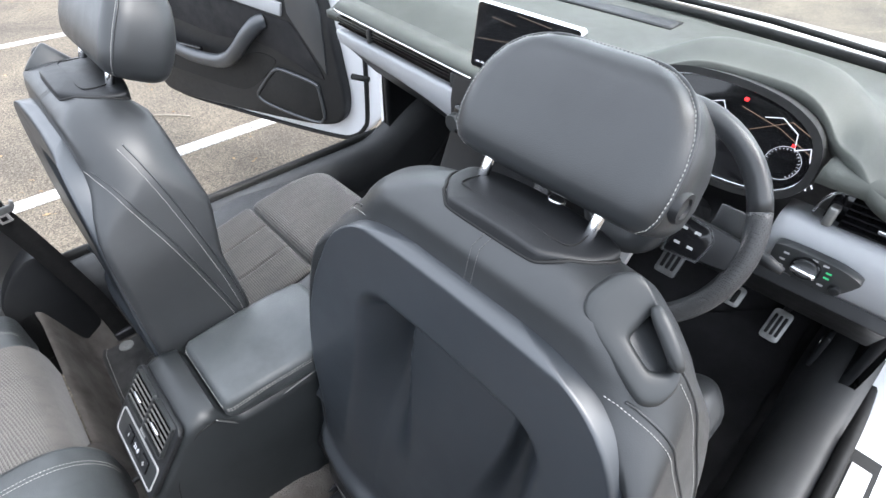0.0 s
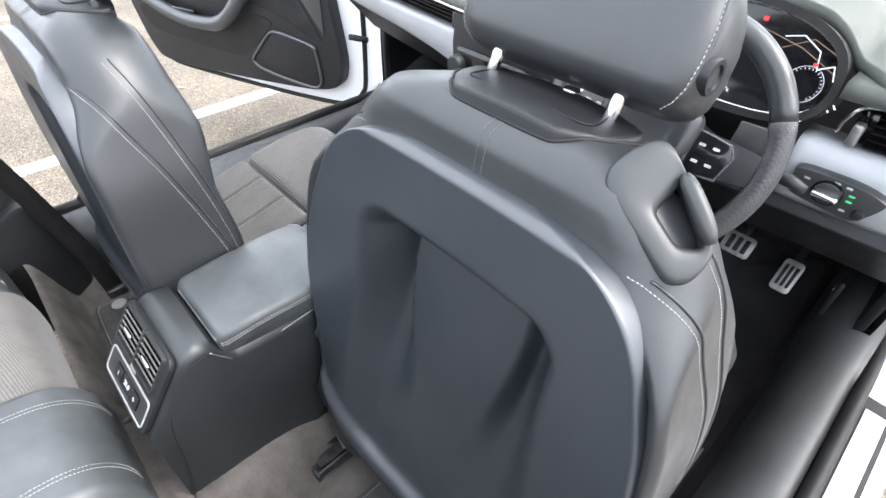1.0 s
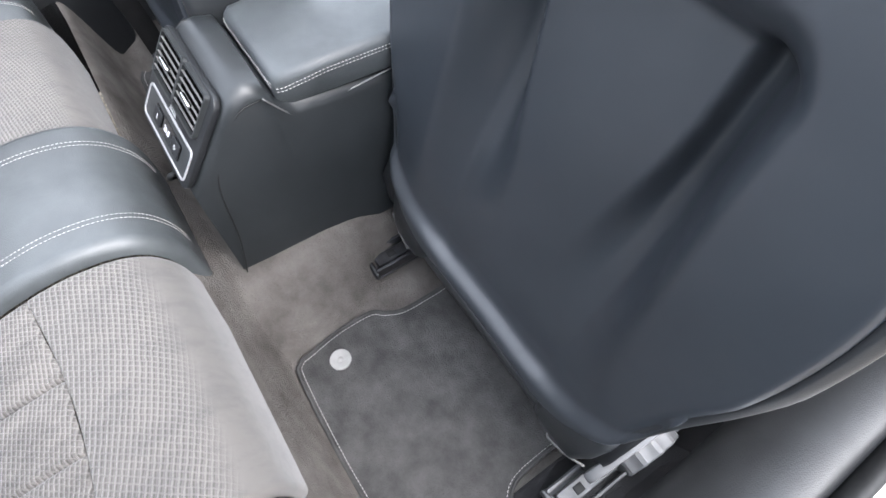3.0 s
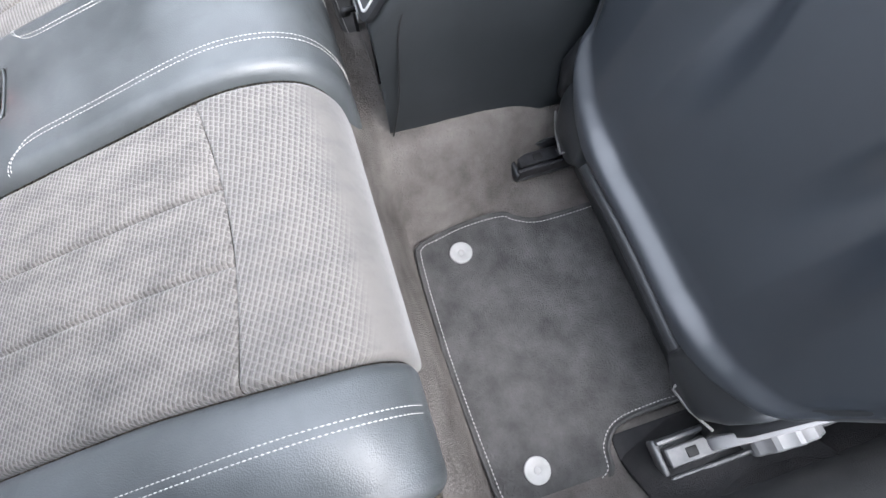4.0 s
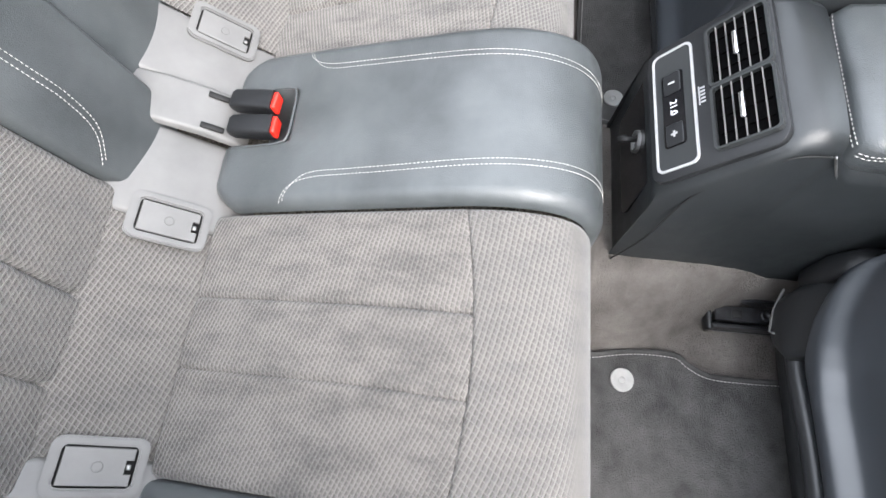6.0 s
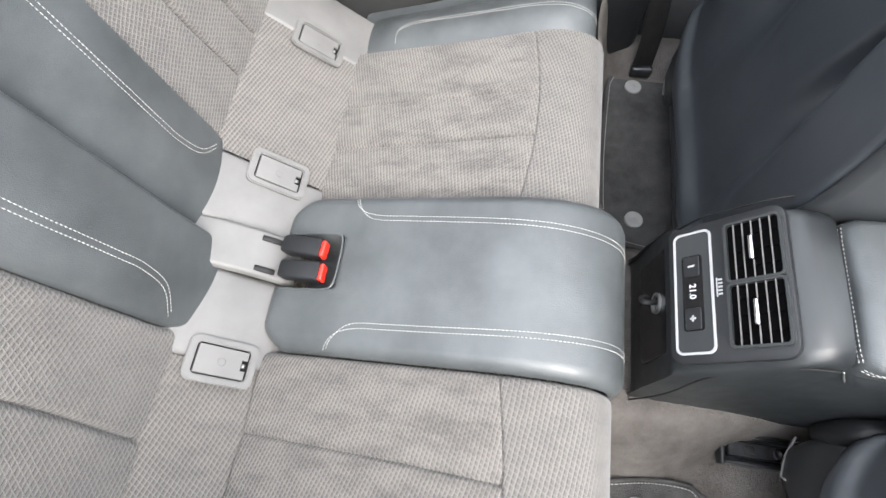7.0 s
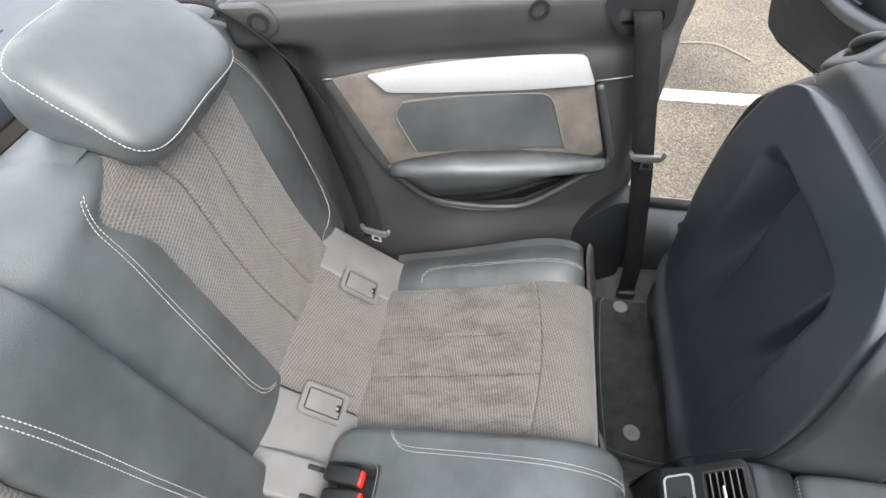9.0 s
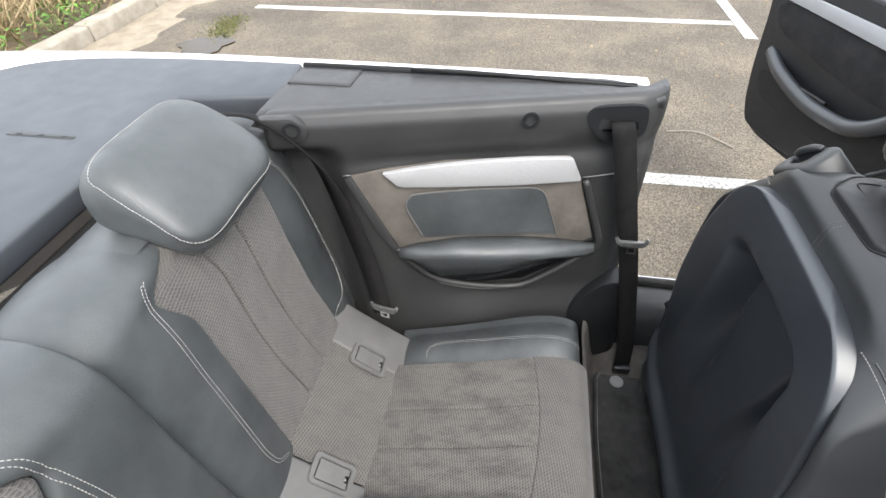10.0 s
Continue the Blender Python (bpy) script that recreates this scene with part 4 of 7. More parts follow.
    rail = [(0.09, 0.742), (0.105, 0.715), (0.135, 0.675), (0.175, 0.635), (0.25, 0.606), (0.33, 0.590), (0.39, 0.593), (0.46, 0.635), (0.535, 0.693), (0.552, 0.715), (0.548, 0.74), (0.52, 0.82), (0.492, 0.90)]
    part("pocket_rail", tube([put(a, b, 0.010) for a, b in smooth_2d(rail, 5)], 0.0085, 8, flat=1.0), TRIM_GREY, t, "raised moulding round the armrest")
    part("lower_rail", tube([put(a, b, 0.014) for a, b in smooth_2d([(0.18, 0.627), (0.25, 0.600), (0.33, 0.587), (0.38, 0.588)], 5)], 0.004, 6), STEEL, t)
    for a, b, c in ((0.362, 1.046, 0.010), (-0.078, 1.055, 0.015)):
        ringo = [(a + 0.017 * math.cos(q), b + 0.017 * math.sin(q)) for q in [k * math.pi / 10 for k in range(20)]]
        ringi = [(a + 0.011 * math.cos(q), b + 0.011 * math.sin(q)) for q in [k * math.pi / 10 for k in range(20)]]
        bm = frame_ring(ringo, ringi, -0.02, c, "z")
        for v in bm.verts:
            v.co = put(v.co.x, v.co.y, v.co.z)
        bm2 = prism(ringi, -0.02, c - 0.005, axis="z")
        for v in bm2.verts:
            v.co = put(v.co.x, v.co.y, v.co.z)
        plug = part("fixing", bm, PLASTIC, t, "round black fixing plug", angle=40)
        part("fixing_core", bm2, GLOSS, plug)
    part("seat_wing_bracket", shape(smooth_ring([(-0.14, 1.078), (-0.10, 1.080), (-0.072, 1.078), (-0.053, 1.060), (-0.052, 1.044), (-0.064, 1.033), (-0.088, 1.031), (-0.108, 1.050)], 4), -0.01, 0.012, 0.002), TRIM_GREY, t, angle=40)
    # belt guide
    go = [(0.480, 1.064), (0.530, 1.068), (0.578, 1.064), (0.590, 1.045), (0.590, 1.008), (0.565, 0.992), (0.512, 0.994), (0.472, 1.040)]
    gi = [(0.500, 1.042), (0.520, 1.038), (0.560, 1.036), (0.572, 1.030), (0.572, 1.014), (0.545, 1.010), (0.510, 1.011), (0.497, 1.022)]
    bm = frame_ring(smooth_ring(go, 5), smooth_ring(gi, 5), -0.03, 0.010, "z")
    for v in bm.verts:
        v.co = put(v.co.x, v.co.y, v.co.z - 0.12 * max(0.0, abs(v.co.x - 0.53) - 0.045) * (v.co.z > 0))
    part("belt_guide", bm, PLASTIC, t, "black rounded belt outlet", angle=50)
    part("belt_opening", shape(gi, -0.055, 0.004), GLOSS, t, smooth=False)
    part("lower_post", shape(smooth_ring([(0.50, 0.24), (0.66, 0.24), (0.658, 0.48), (0.645, 0.575), (0.605, 0.595), (0.56, 0.57), (0.515, 0.51), (0.495, 0.40)], 3), -0.04, 0.035, 0.012), PLASTIC, t, "black lower pillar trim", angle=40)
    return t


def shape_flat(outline, z0, z1):
    return prism(outline, z0, z1, 0.001, 1, axis="z")


side_trim(-1, True)
side_trim(1, False)


def band(pts, wide, across, thick=0.0022):
    """Flat webbing along a path."""
    pts = [Vector(p) for p in pts]
    rings = []
    for i, p in enumerate(pts):
        t = (pts[min(i + 1, len(pts) - 1)] - pts[max(i - 1, 0)]).normalized()
        c = Vector(across(i / (len(pts) - 1)) if callable(across) else across)
        c = (c - t * c.dot(t)).normalized()
        n = t.cross(c)
        rings.append([p + c * wide / 2 + n * thick / 2, p + c * wide / 2 - n * thick / 2, p - c * wide / 2 - n * thick / 2, p - c * wide / 2 + n * thick / 2])
    return loft(rings)


def tongue(at, parent):
    """Steel belt tongue with its grey plastic shoulder."""
    body = prism([(-0.034, 0.0), (-0.037, 0.012), (-0.032, 0.016), (-0.026, 0.006), (0.026, 0.006), (0.032, 0.016), (0.037, 0.012), (0.034, 0.0), (0.024, -0.010), (-0.024, -0.010)], -0.004, 0.004, 0.0015, 2)
    part("tongue_shoulder", moved(body, at), STEEL, parent, "grey plastic belt tongue", angle=40)
    plate = frame_ring([(-0.012, -0.010), (0.012, -0.010), (0.012, -0.032), (-0.012, -0.032)], [(-0.006, -0.016), (0.006, -0.016), (0.006, -0.026), (-0.006, -0.026)], -0.0015, 0.0015)
    part("tongue_plate", moved(plate, at), CHROME, parent, "bright steel tongue plate", smooth=False)


belt = thing("front_seat_belt", "black webbing belt hanging from the rear side panel", "seat belt")
run = smooth_path([(-0.672, 0.540, 1.035), (-0.655, 0.545, 1.022), (-0.652, 0.565, 0.94), (-0.660, 0.600, 0.80), (-0.668, 0.635, 0.66), (-0.668, 0.668, 0.50), (-0.660, 0.690, 0.38), (-0.650, 0.70, 0.26)], 6)
part("webbing", band(run, 0.046, (-0.2, 1, 0)), WEBBING, belt)
tongue(Matrix.Translation((-0.650, 0.622, 0.745)) @ Matrix.Rotation(radians(82), 4, "Z") @ Matrix.Rotation(radians(-8), 4, "Y"), belt)
part("floor_anchor", box(0.02, 0.05, 0.03, 0.006, 2, (-0.648, 0.70, 0.265)), DARK_STEEL, belt)

belt = thing("rear_seat_belt", "black webbing belt beside the rear backrest", "seat belt")
run = smooth_path([(-0.47, -0.28, 1.078), (-0.50, -0.20, 1.09), (-0.515, -0.13, 1.075), (-0.525, -0.06, 1.00), (-0.532, -0.02, 0.90), (-0.535, 0.015, 0.75), (-0.525, 0.04, 0.62), (-0.52, 0.048, 0.555)], 6)
part("webbing", band(run, 0.046, lambda f: (0.95 * (1 - ease(f, 0.25, 0.85)) - 0.1, 0.25 + 0.75 * ease(f, 0.25, 0.85), 0.3)), WEBBING, belt)
tongue(Matrix.Translation((-0.512, 0.055, 0.580)) @ Matrix.Rotation(radians(80), 4, "Z"), belt)
belt = thing("rear_seat_belt", "black webbing belt beside the rear backrest", "seat belt")
part("webbing", band([Vector((2 * BC - p.x, p.y, p.z)) for p in run], 0.046, lambda f: (-0.95 * (1 - ease(f, 0.25, 0.85)) + 0.1, 0.25 + 0.75 * ease(f, 0.25, 0.85), 0.3)), WEBBING, belt)


# ---- front seats ----
GREY_TRIM = varied("mid_grey_plastic", (0.15, 0.15, 0.153), (0.21, 0.21, 0.212), 0.4, 15, 400, 0.1, 0.0003)
SHELL_LOW = ((0.0, 0.078), (0.09, 0.078), (0.13, 0.085), (0.16, 0.095), (0.195, 0.115), (0.22, 0.137), (0.240, 0.157), (0.250, 0.175), (0.256, 0.20), (0.264, 0.28))
SHELL_HW = [(0.078, 0.10), (0.085, 0.13), (0.095, 0.16), (0.115, 0.195), (0.137, 0.220), (0.157, 0.240), (0.175, 0.250), (0.20, 0.256), (0.28, 0.264), (0.34, 0.274), (0.40, 0.283), (0.50, 0.280), (0.58, 0.264), (0.635, 0.244), (0.675, 0.226), (0.707, 0.198), (0.728, 0.160), (0.738, 0.11), (0.742, 0.05)]
BODY_HW = [(0.0, 0.18), (0.04, 0.225), (0.15, 0.254), (0.22, 0.263), (0.30, 0.274), (0.38, 0.288), (0.45, 0.294), (0.58, 0.280), (0.66, 0.256), (0.72, 0.236), (0.762, 0.204), (0.788, 0.168), (0.803, 0.11)]


def shell_y(x, h):
    """Rear surface of the seat back: a knee hollow whose floor is a smooth tongue between two scoops."""
    y = -0.004 + 0.0956 * (0.4 - h) - 0.0185 * (x / 0.29) ** 2
    ax = abs(x)
    wide = 0.163 + 0.045 * (1 - ease(h, 0.12, 0.58))
    dx, dz, r = ax - wide + 0.055, h - 0.648 + 0.055, 0.055
    away = math.hypot(max(dx, 0), max(dz, 0)) + min(max(dx, dz), 0) - r
    low = h - interp(ax, SHELL_LOW)
    fade = (0.18 + 0.82 * min(max((h - 0.10) / 0.50, 0), 1)) * ease(low, 0.015, 0.07)
    ramp = 0.030 + 0.04 * (1 - ease(h, 0.08, 0.52))
    y -= 0.016 * (1 - ease(low, 0.018, 0.050))
    foot = min(max(-away / (ramp + 0.014), 0), 1)
    y += 0.050 * (0.55 * foot * foot + 0.45 * ease(foot, 0, 1)) * fade
    slack = 0.006 + 0.045 * (1 - ease(h, 0.28, 0.56))
    drop = ease(ax, 0.100 - slack, 0.104) * (1 - 0.75 * ease(ax, 0.104, wide))
    y += 0.034 * drop * ease(h, 0.20, 0.50) * (1 - ease(h, 0.596, 0.622)) * ease(-away, 0.0, 0.035)
    return y


def dense(ring, n=8):
    """Adds points on the long straight runs of a rounded outline."""
    out = []
    for k, (a, b) in enumerate(ring):
        c, d = ring[(k + 1) % len(ring)]
        out.append((a, b))
        if k % 7 == 6:
            out += [(a + (c - a) * j / n, b + (d - b) * j / n) for j in range(1, n)]
    return out


def back_front(h):
    return interp(h, ((0.0, 0.12), (0.1, 0.16), (0.45, 0.155), (0.56, 0.130), (0.60, 0.132), (0.66, 0.138), (0.74, 0.122), (0.80, 0.108))) - 1.2 * puff(0.803 - h, 0.022)


def back_rear(h):
    return 0.018 - 0.034 * (1 - ease(h, 0.62, 0.74)) + 0.026 * (1 - ease(h, 0.10, 0.19)) + 0.0956 * (0.4 - h) + 0.004 * ease(h, 0.74, 0.80) + 1.4 * puff(0.803 - h, 0.026)


def side_at(y, h, off=0.0):
    """Half width of the backrest's skin at a depth and height."""
    hw, y0, y1 = soft(h, BODY_HW), back_rear(h), back_front(h)
    r = min(0.012 + 0.068 * ease(h, 0.64, 0.75), (y1 - y0) * 0.48)
    k = max(y0 + r - y, y - y1 + r, 0)
    return hw - r + math.sqrt(max(r * r - k * k, 0)) + off


def on_back(s, h, off=0.0):
    """A point on the outer rear corner of the backrest: s runs from the rear face round to the side."""
    hw, y0, y1 = soft(h, BODY_HW), back_rear(h), back_front(h)
    r = min(0.012 + 0.068 * ease(h, 0.64, 0.75), (y1 - y0) * 0.48)
    if s < 0:
        return Vector((hw - r + s, y0 - off, h))
    a = s / r
    if a < math.pi / 2:
        return Vector((hw - r + (r + off) * math.sin(a), y0 + r - (r + off) * math.cos(a), h))
    return Vector((hw + off, y0 + r + (s - r * math.pi / 2), h))


def front_seat(name, label, hinge, lean, outer, detailed):
    """One front seat; outer is the side of the door (+1 or -1)."""
    t = thing(name, label, "car seat")
    M = Matrix.Translation(hinge) @ Matrix.Rotation(radians(-lean), 4, "X")
    def shell(u, v):
        h = 0.078 + 0.664 * v
        hw = soft(h, SHELL_HW)
        q = 2 * u - 1
        x = hw * q
        wide = 0.033 + 0.045 * (1 - ease(h, 0.22, 0.42)) * ease(h, 0.12, 0.17)
        e = max(0.0, (abs(q) - 1 + wide) / wide)
        f = max(0.0, (h - 0.728) / 0.014)
        g = max(0.0, (0.092 - h) / 0.014)
        roll = min(1.0, math.sqrt(e * e + f * f + g * g))
        return M @ Vector((x, shell_y(x, h) + (0.019 + 0.017 * ease(h, 0.60, 0.72)) * (1 - math.sqrt(max(0, 1 - roll * roll))), h))
    part("back_shell", grid(shell, 130, 160), SHELL, t, "smooth hard back shell with a knee hollow")
    rings = []
    for k in range(41):
        h = 0.803 * k / 40
        hw = soft(h, BODY_HW)
        y0, y1 = back_rear(h), back_front(h)
        ring = []
        for a, b in dense(rounded(2 * hw, y1 - y0, min(0.012 + 0.068 * ease(h, 0.64, 0.75), (y1 - y0) * 0.48), 6, 0, (y0 + y1) / 2)):
            inset = 0.03 * (1 - ease(abs(a), hw * 0.45, hw * 0.8)) if b > (y0 + y1) / 2 else -0.105 * (1 - ease(abs(a), hw * 0.70, hw * 0.88)) * (1 - ease(h, 0.62, 0.68)) * ease(h, 0.08, 0.16)
            ring.append(M @ Vector((a, b - inset, h)))
        rings.append(ring)
    body = part("backrest", loft(rings), LEATHER, t, "black leather backrest")
    # cloth face
    face = grid(lambda u, v: M @ Vector(((2 * u - 1) * 0.17, 0.128 - 0.03 * ease(0.12 + 0.56 * v, 0.45, 0.7), 0.10 + 0.58 * v)), 12, 24, 0.34, 0.58)
    part("backrest_face", face, RIBBED, t, "ribbed dark cloth backrest face")
    # plastic saddle round the headrest posts
    half = [(0.0, 0.002), (0.030, 0.002), (0.056, 0.003), (0.066, 0.007), (0.082, 0.022), (0.098, 0.040), (0.106, 0.056), (0.110, 0.080), (0.102, 0.094), (0.06, 0.100)]
    hexa = smooth_ring(half + [(0.0, 0.101)] + [(-a, b) for a, b in reversed(half[1:])], 4)
    rings = []
    for f, z in ((1.0, -0.040), (1.0, -0.0045), (0.993, -0.0015), (0.975, 0.0), (0.93, 0.0008), (0.90, 0.0012), (0.6, 0.003), (0.3, 0.0035), (0.02, 0.0035)):
        rings.append([M @ Vector((a * f, 0.05 + (b - 0.05) * f, 0.8085 + 0.08 * (0.05 + (b - 0.05) * f) - 0.7 * (a * f) ** 2 + z)) for a, b in hexa])
    part("top_saddle", loft(rings), PLASTIC, t, "black plastic saddle under the headrest", angle=60)
    base_line = lay([M @ Vector((a * 1.012, 0.05 + (b - 0.05) * 1.012, 0.797)) for a, b in hexa], surface(body), 0.0002)
    part("saddle_gap", tube(base_line, 0.0022, 6, closed=True), RUBBER, t)
    lineset = [M @ Vector((a, b, 0.8112 + 0.08 * b - 0.7 * a * a)) for a, b in ((-0.074, 0.078), (-0.078, 0.05), (-0.066, 0.034), (0.0, 0.033), (0.066, 0.034), (0.078, 0.05), (0.074, 0.078))]
    part("saddle_seam", tube(smooth_path(lineset, 5), 0.0009, 5), RUBBER, t)
    # headrest
    H = M @ Matrix.Translation((0, 0.104, 0.824)) @ Matrix.Rotation(radians(-20), 4, "X")
    sec = [(0.0, 0.112, 0.026, 0.018), (0.003, 0.124, 0.038, 0.028), (0.010, 0.134, 0.047, 0.032), (0.022, 0.140, 0.052, 0.034), (0.045, 0.142, 0.055, 0.034), (0.075, 0.139, 0.054, 0.032), (0.100, 0.132, 0.051, 0.032), (0.122, 0.120, 0.047, 0.032), (0.138, 0.103, 0.041, 0.030), (0.149, 0.081, 0.033, 0.026), (0.1555, 0.050, 0.022, 0.018), (0.158, 0.024, 0.011, 0.009)]
    rings = [[H @ Vector((a, b, z)) for a, b in rounded(2 * w, 2 * d, r, 6)] for z, w, d, r in sec]
    hp = part("headrest", loft(rings), LEATHER, t, "black leather headrest with pale stitching")
    edge = []
    for z, w, d, r in sec[1:-1]:
        edge.append((w - r * 0.22, -d + r * 0.34, z))
    line = [(-a, b, z) for a, b, z in edge] + [(a, b, z) for a, b, z in reversed(edge)]
    line = [H @ (Vector(p) * 1.0) for p in smooth_path(line, 6)]
    tagged(part("headrest_stitching", stitches(lay(line, surface(hp)), M.to_3x3() @ Vector((0, -1, 0.1)), 0.0046, 0.0034, 0.0007), THREAD, hp), kind="stuff")
    part("headrest_seam", tube([p + (M.to_3x3() @ Vector((0, 0.003, 0))) for p in line], 0.0022, 6), LEATHER, hp)
    for sx in (-0.076, 0.076):
        part("headrest_post", tube([M @ Vector((sx, 0.070, 0.79)), M @ Vector((sx, 0.080, 0.83)), M @ Vector((sx, 0.098, 0.88))], 0.0068, 12), CHROME, t, "chromed headrest post")
    knob_m = H @ Matrix.Translation((outer * 0.135, -0.020, 0.042)) @ Matrix.Rotation(radians(90), 4, "Y")
    part("release_knob", moved(join(loft([[Vector((r * math.cos(a), r * 1.25 * math.sin(a), z)) for a in [k * math.pi / 12 for k in range(24)]] for z, r in ((-0.01, 0.017), (0.004, 0.017), (0.009, 0.0155), (0.009, 0.011), (0.006, 0.010), (0.006, 0.001))])), knob_m if outer > 0 else H @ Matrix.Translation((outer * 0.135, -0.020, 0.042)) @ Matrix.Rotation(radians(-90), 4, "Y")), PLASTIC, hp, "oval black release knob", angle=40)
    if detailed:
        part("post_button", moved(loft([[Vector((r * math.cos(a), r * math.sin(a), z)) for a in [k * math.pi / 10 for k in range(20)]] for z, r in ((0, 0.010), (0.006, 0.010), (0.008, 0.008), (0.008, 0.001))]), M @ Matrix.Translation((0.014, 0.100, 0.812))), CHROME, t, "round chrome lock button")
    # leather seams: double row down from the saddle, the line over the shoulders, and the front edge of the side panel
    runs = []
    skin_tree = surface(body)
    centre = []
    for off in (-0.005, 0.005):
        pts = [M @ Vector((0.004 + off, -0.03 + 0.034 * k / 8, 0.745 + 0.055 * k / 8)) for k in range(9)]
        centre.append(stitches(lay(pts, skin_tree, way=M.to_3x3() @ Vector((0, 0.8, -0.6))), M.to_3x3() @ Vector((0, -1, 0.5)), 0.0042, 0.0030, 0.0006))
    for sx in (1, -1):
        shoulder = [(-0.006, 0.729), (0.0, 0.724), (0.014, 0.706), (0.033, 0.668), (0.060, 0.615), (0.090, 0.545), (0.130, 0.435), (0.140, 0.36)]
        front_edge = [(0.044, 0.764), (0.058, 0.735), (0.072, 0.700), (0.088, 0.655), (0.106, 0.600), (0.130, 0.52), (0.150, 0.43), (0.156, 0.34)]
        for table, gap in ((shoulder, 0.007), (front_edge, 0.009)):
            line = smooth_path([(0, y, h) for y, h in table], 8)
            for shift in (0.0, gap):
                pts = [M @ Vector((sx * side_at(p.y - shift, p.z - shift * 0.5, 0.0006), p.y - shift, p.z - shift * 0.5)) for p in line]
                if shift or table is front_edge:
                    runs.append(stitches(lay(pts, skin_tree), M.to_3x3() @ Vector((sx, 0, 0)), 0.0042, 0.0030, 0.0006))
            pts = [M @ Vector((sx * side_at(p.y, p.z, 0.0), p.y, p.z)) for p in line]
            part("seam_fold", tube(lay(pts, skin_tree, 0.0003), 0.0016, 6), LEATHER, t)
    tagged(part("stitching", join(*runs), THREAD, t, "rows of pale contrast stitches"), kind="stuff")
    tagged(part("stitching", join(*centre), GREY_PLASTIC, t, "short grey double stitch below the saddle"), kind="stuff")
    # fold-forward pull let into the outer shoulder
    e1, e2, en = Vector((0.8529, 0.0963, -0.513)), Vector((0.3099, 0.6975, 0.6461)), Vector((0.4201, -0.7101, 0.5651))
    def plate(a, b, off):
        q = Vector((0.125, 0.0, 0.775)) + e1 * (a * 0.965 - 0.001) + e2 * (b * 0.95 - 0.001) + en * (off + 0.012)
        return M @ Vector((outer * q.x, q.y, q.z))
    go = smooth_ring([(0.002, 0.004), (-0.009, 0.016), (-0.012, 0.030), (-0.011, 0.050), (-0.006, 0.064), (0.004, 0.069), (0.021, 0.066), (0.049, 0.058), (0.078, 0.049), (0.093, 0.043), (0.101, 0.033), (0.105, 0.016), (0.103, 0.005), (0.095, -0.003), (0.080, -0.004), (0.050, -0.002), (0.022, 0.0)], 4)
    gi = smooth_ring([(0.0435, 0.026), (0.041, 0.0295), (0.0395, 0.035), (0.038, 0.042), (0.036, 0.052), (0.036, 0.057), (0.041, 0.057), (0.053, 0.0535), (0.068, 0.048), (0.082, 0.0425), (0.0865, 0.039), (0.086, 0.0345), (0.081, 0.028), (0.076, 0.0235), (0.070, 0.0222), (0.057, 0.0232), (0.048, 0.0242)], 4)
    rings = [[plate(a, b, -0.045) for a, b in go], [plate(a, b, 0.0) for a, b in go]]
    mid = lambda f, off: [plate(a + (c - a) * f, b + (d - b) * f, off) for (a, b), (c, d) in zip(go, gi)]
    for f, off in ((0.03, 0.003), (0.10, 0.0052), (0.22, 0.0068), (0.4, 0.0074), (0.6, 0.0072), (0.82, 0.0064), (0.95, 0.0045), (1.0, 0.001), (1.0, -0.020)):
        rings.append(mid(f, off))
    pull = part("fold_pull", loft(rings, cap=False), SOFT_GREY, t, "dark plastic fold-forward pull", angle=60)
    part("pull_recess", loft([[plate(0.060 + (a - 0.060) * f, 0.040 + (b - 0.040) * f, -0.018) for a, b in gi] for f in (1.0, 0.7, 0.35, 0.05)]), GLOSS, pull, "dark recess of the pull")
    bar = [plate(0.030 + 0.058 * k / 10, 0.0600 - 0.0165 * k / 10, 0.009 + 0.003 * math.sin(math.pi * k / 10)) for k in range(11)]
    part("pull_bar", tube(bar, [0.004, 0.0062, 0.0072, 0.0075, 0.0075, 0.0075, 0.0075, 0.0075, 0.0072, 0.0062, 0.004], 12), SOFT_GREY, pull, "rounded pull bar")
    # hinge covers and lower edge
    for sx in (-outer,):
        rings = []
        for z, w, d in ((0.385 - hinge[2], 0.010, 0.03), (0.40 - hinge[2], 0.018, 0.05), (0.46 - hinge[2], 0.020, 0.055), (0.50 - hinge[2], 0.016, 0.04)):
            rings.append([Vector((hinge[0] + sx * 0.262 + a, hinge[1] + 0.085 + b, hinge[2] + z)) for a, b in rounded(2 * w, 2 * d, 0.016, 4)])
        part("hinge_cover", loft(rings), PLASTIC, t, "black hinge cover")
    part("lower_flap", moved(box(0.34, 0.012, 0.09, 0.005, 2, (0, 0.085, 0.010)), M), CARPET_DARK, t, "dark cloth flap below the shell")
    roll = [M @ Vector((-0.18 + 0.36 * k / 16, 0.040 - 0.006 * math.sin(math.pi * k / 16), 0.050 + 0.006 * math.cos(math.pi * (k / 8 - 1)))) for k in range(17)]
    part("lower_roll", tube(roll, 0.014, 10), LEATHER, t, "soft dark roll below the shell")
    for sx in (-1, 1):
        rings = []
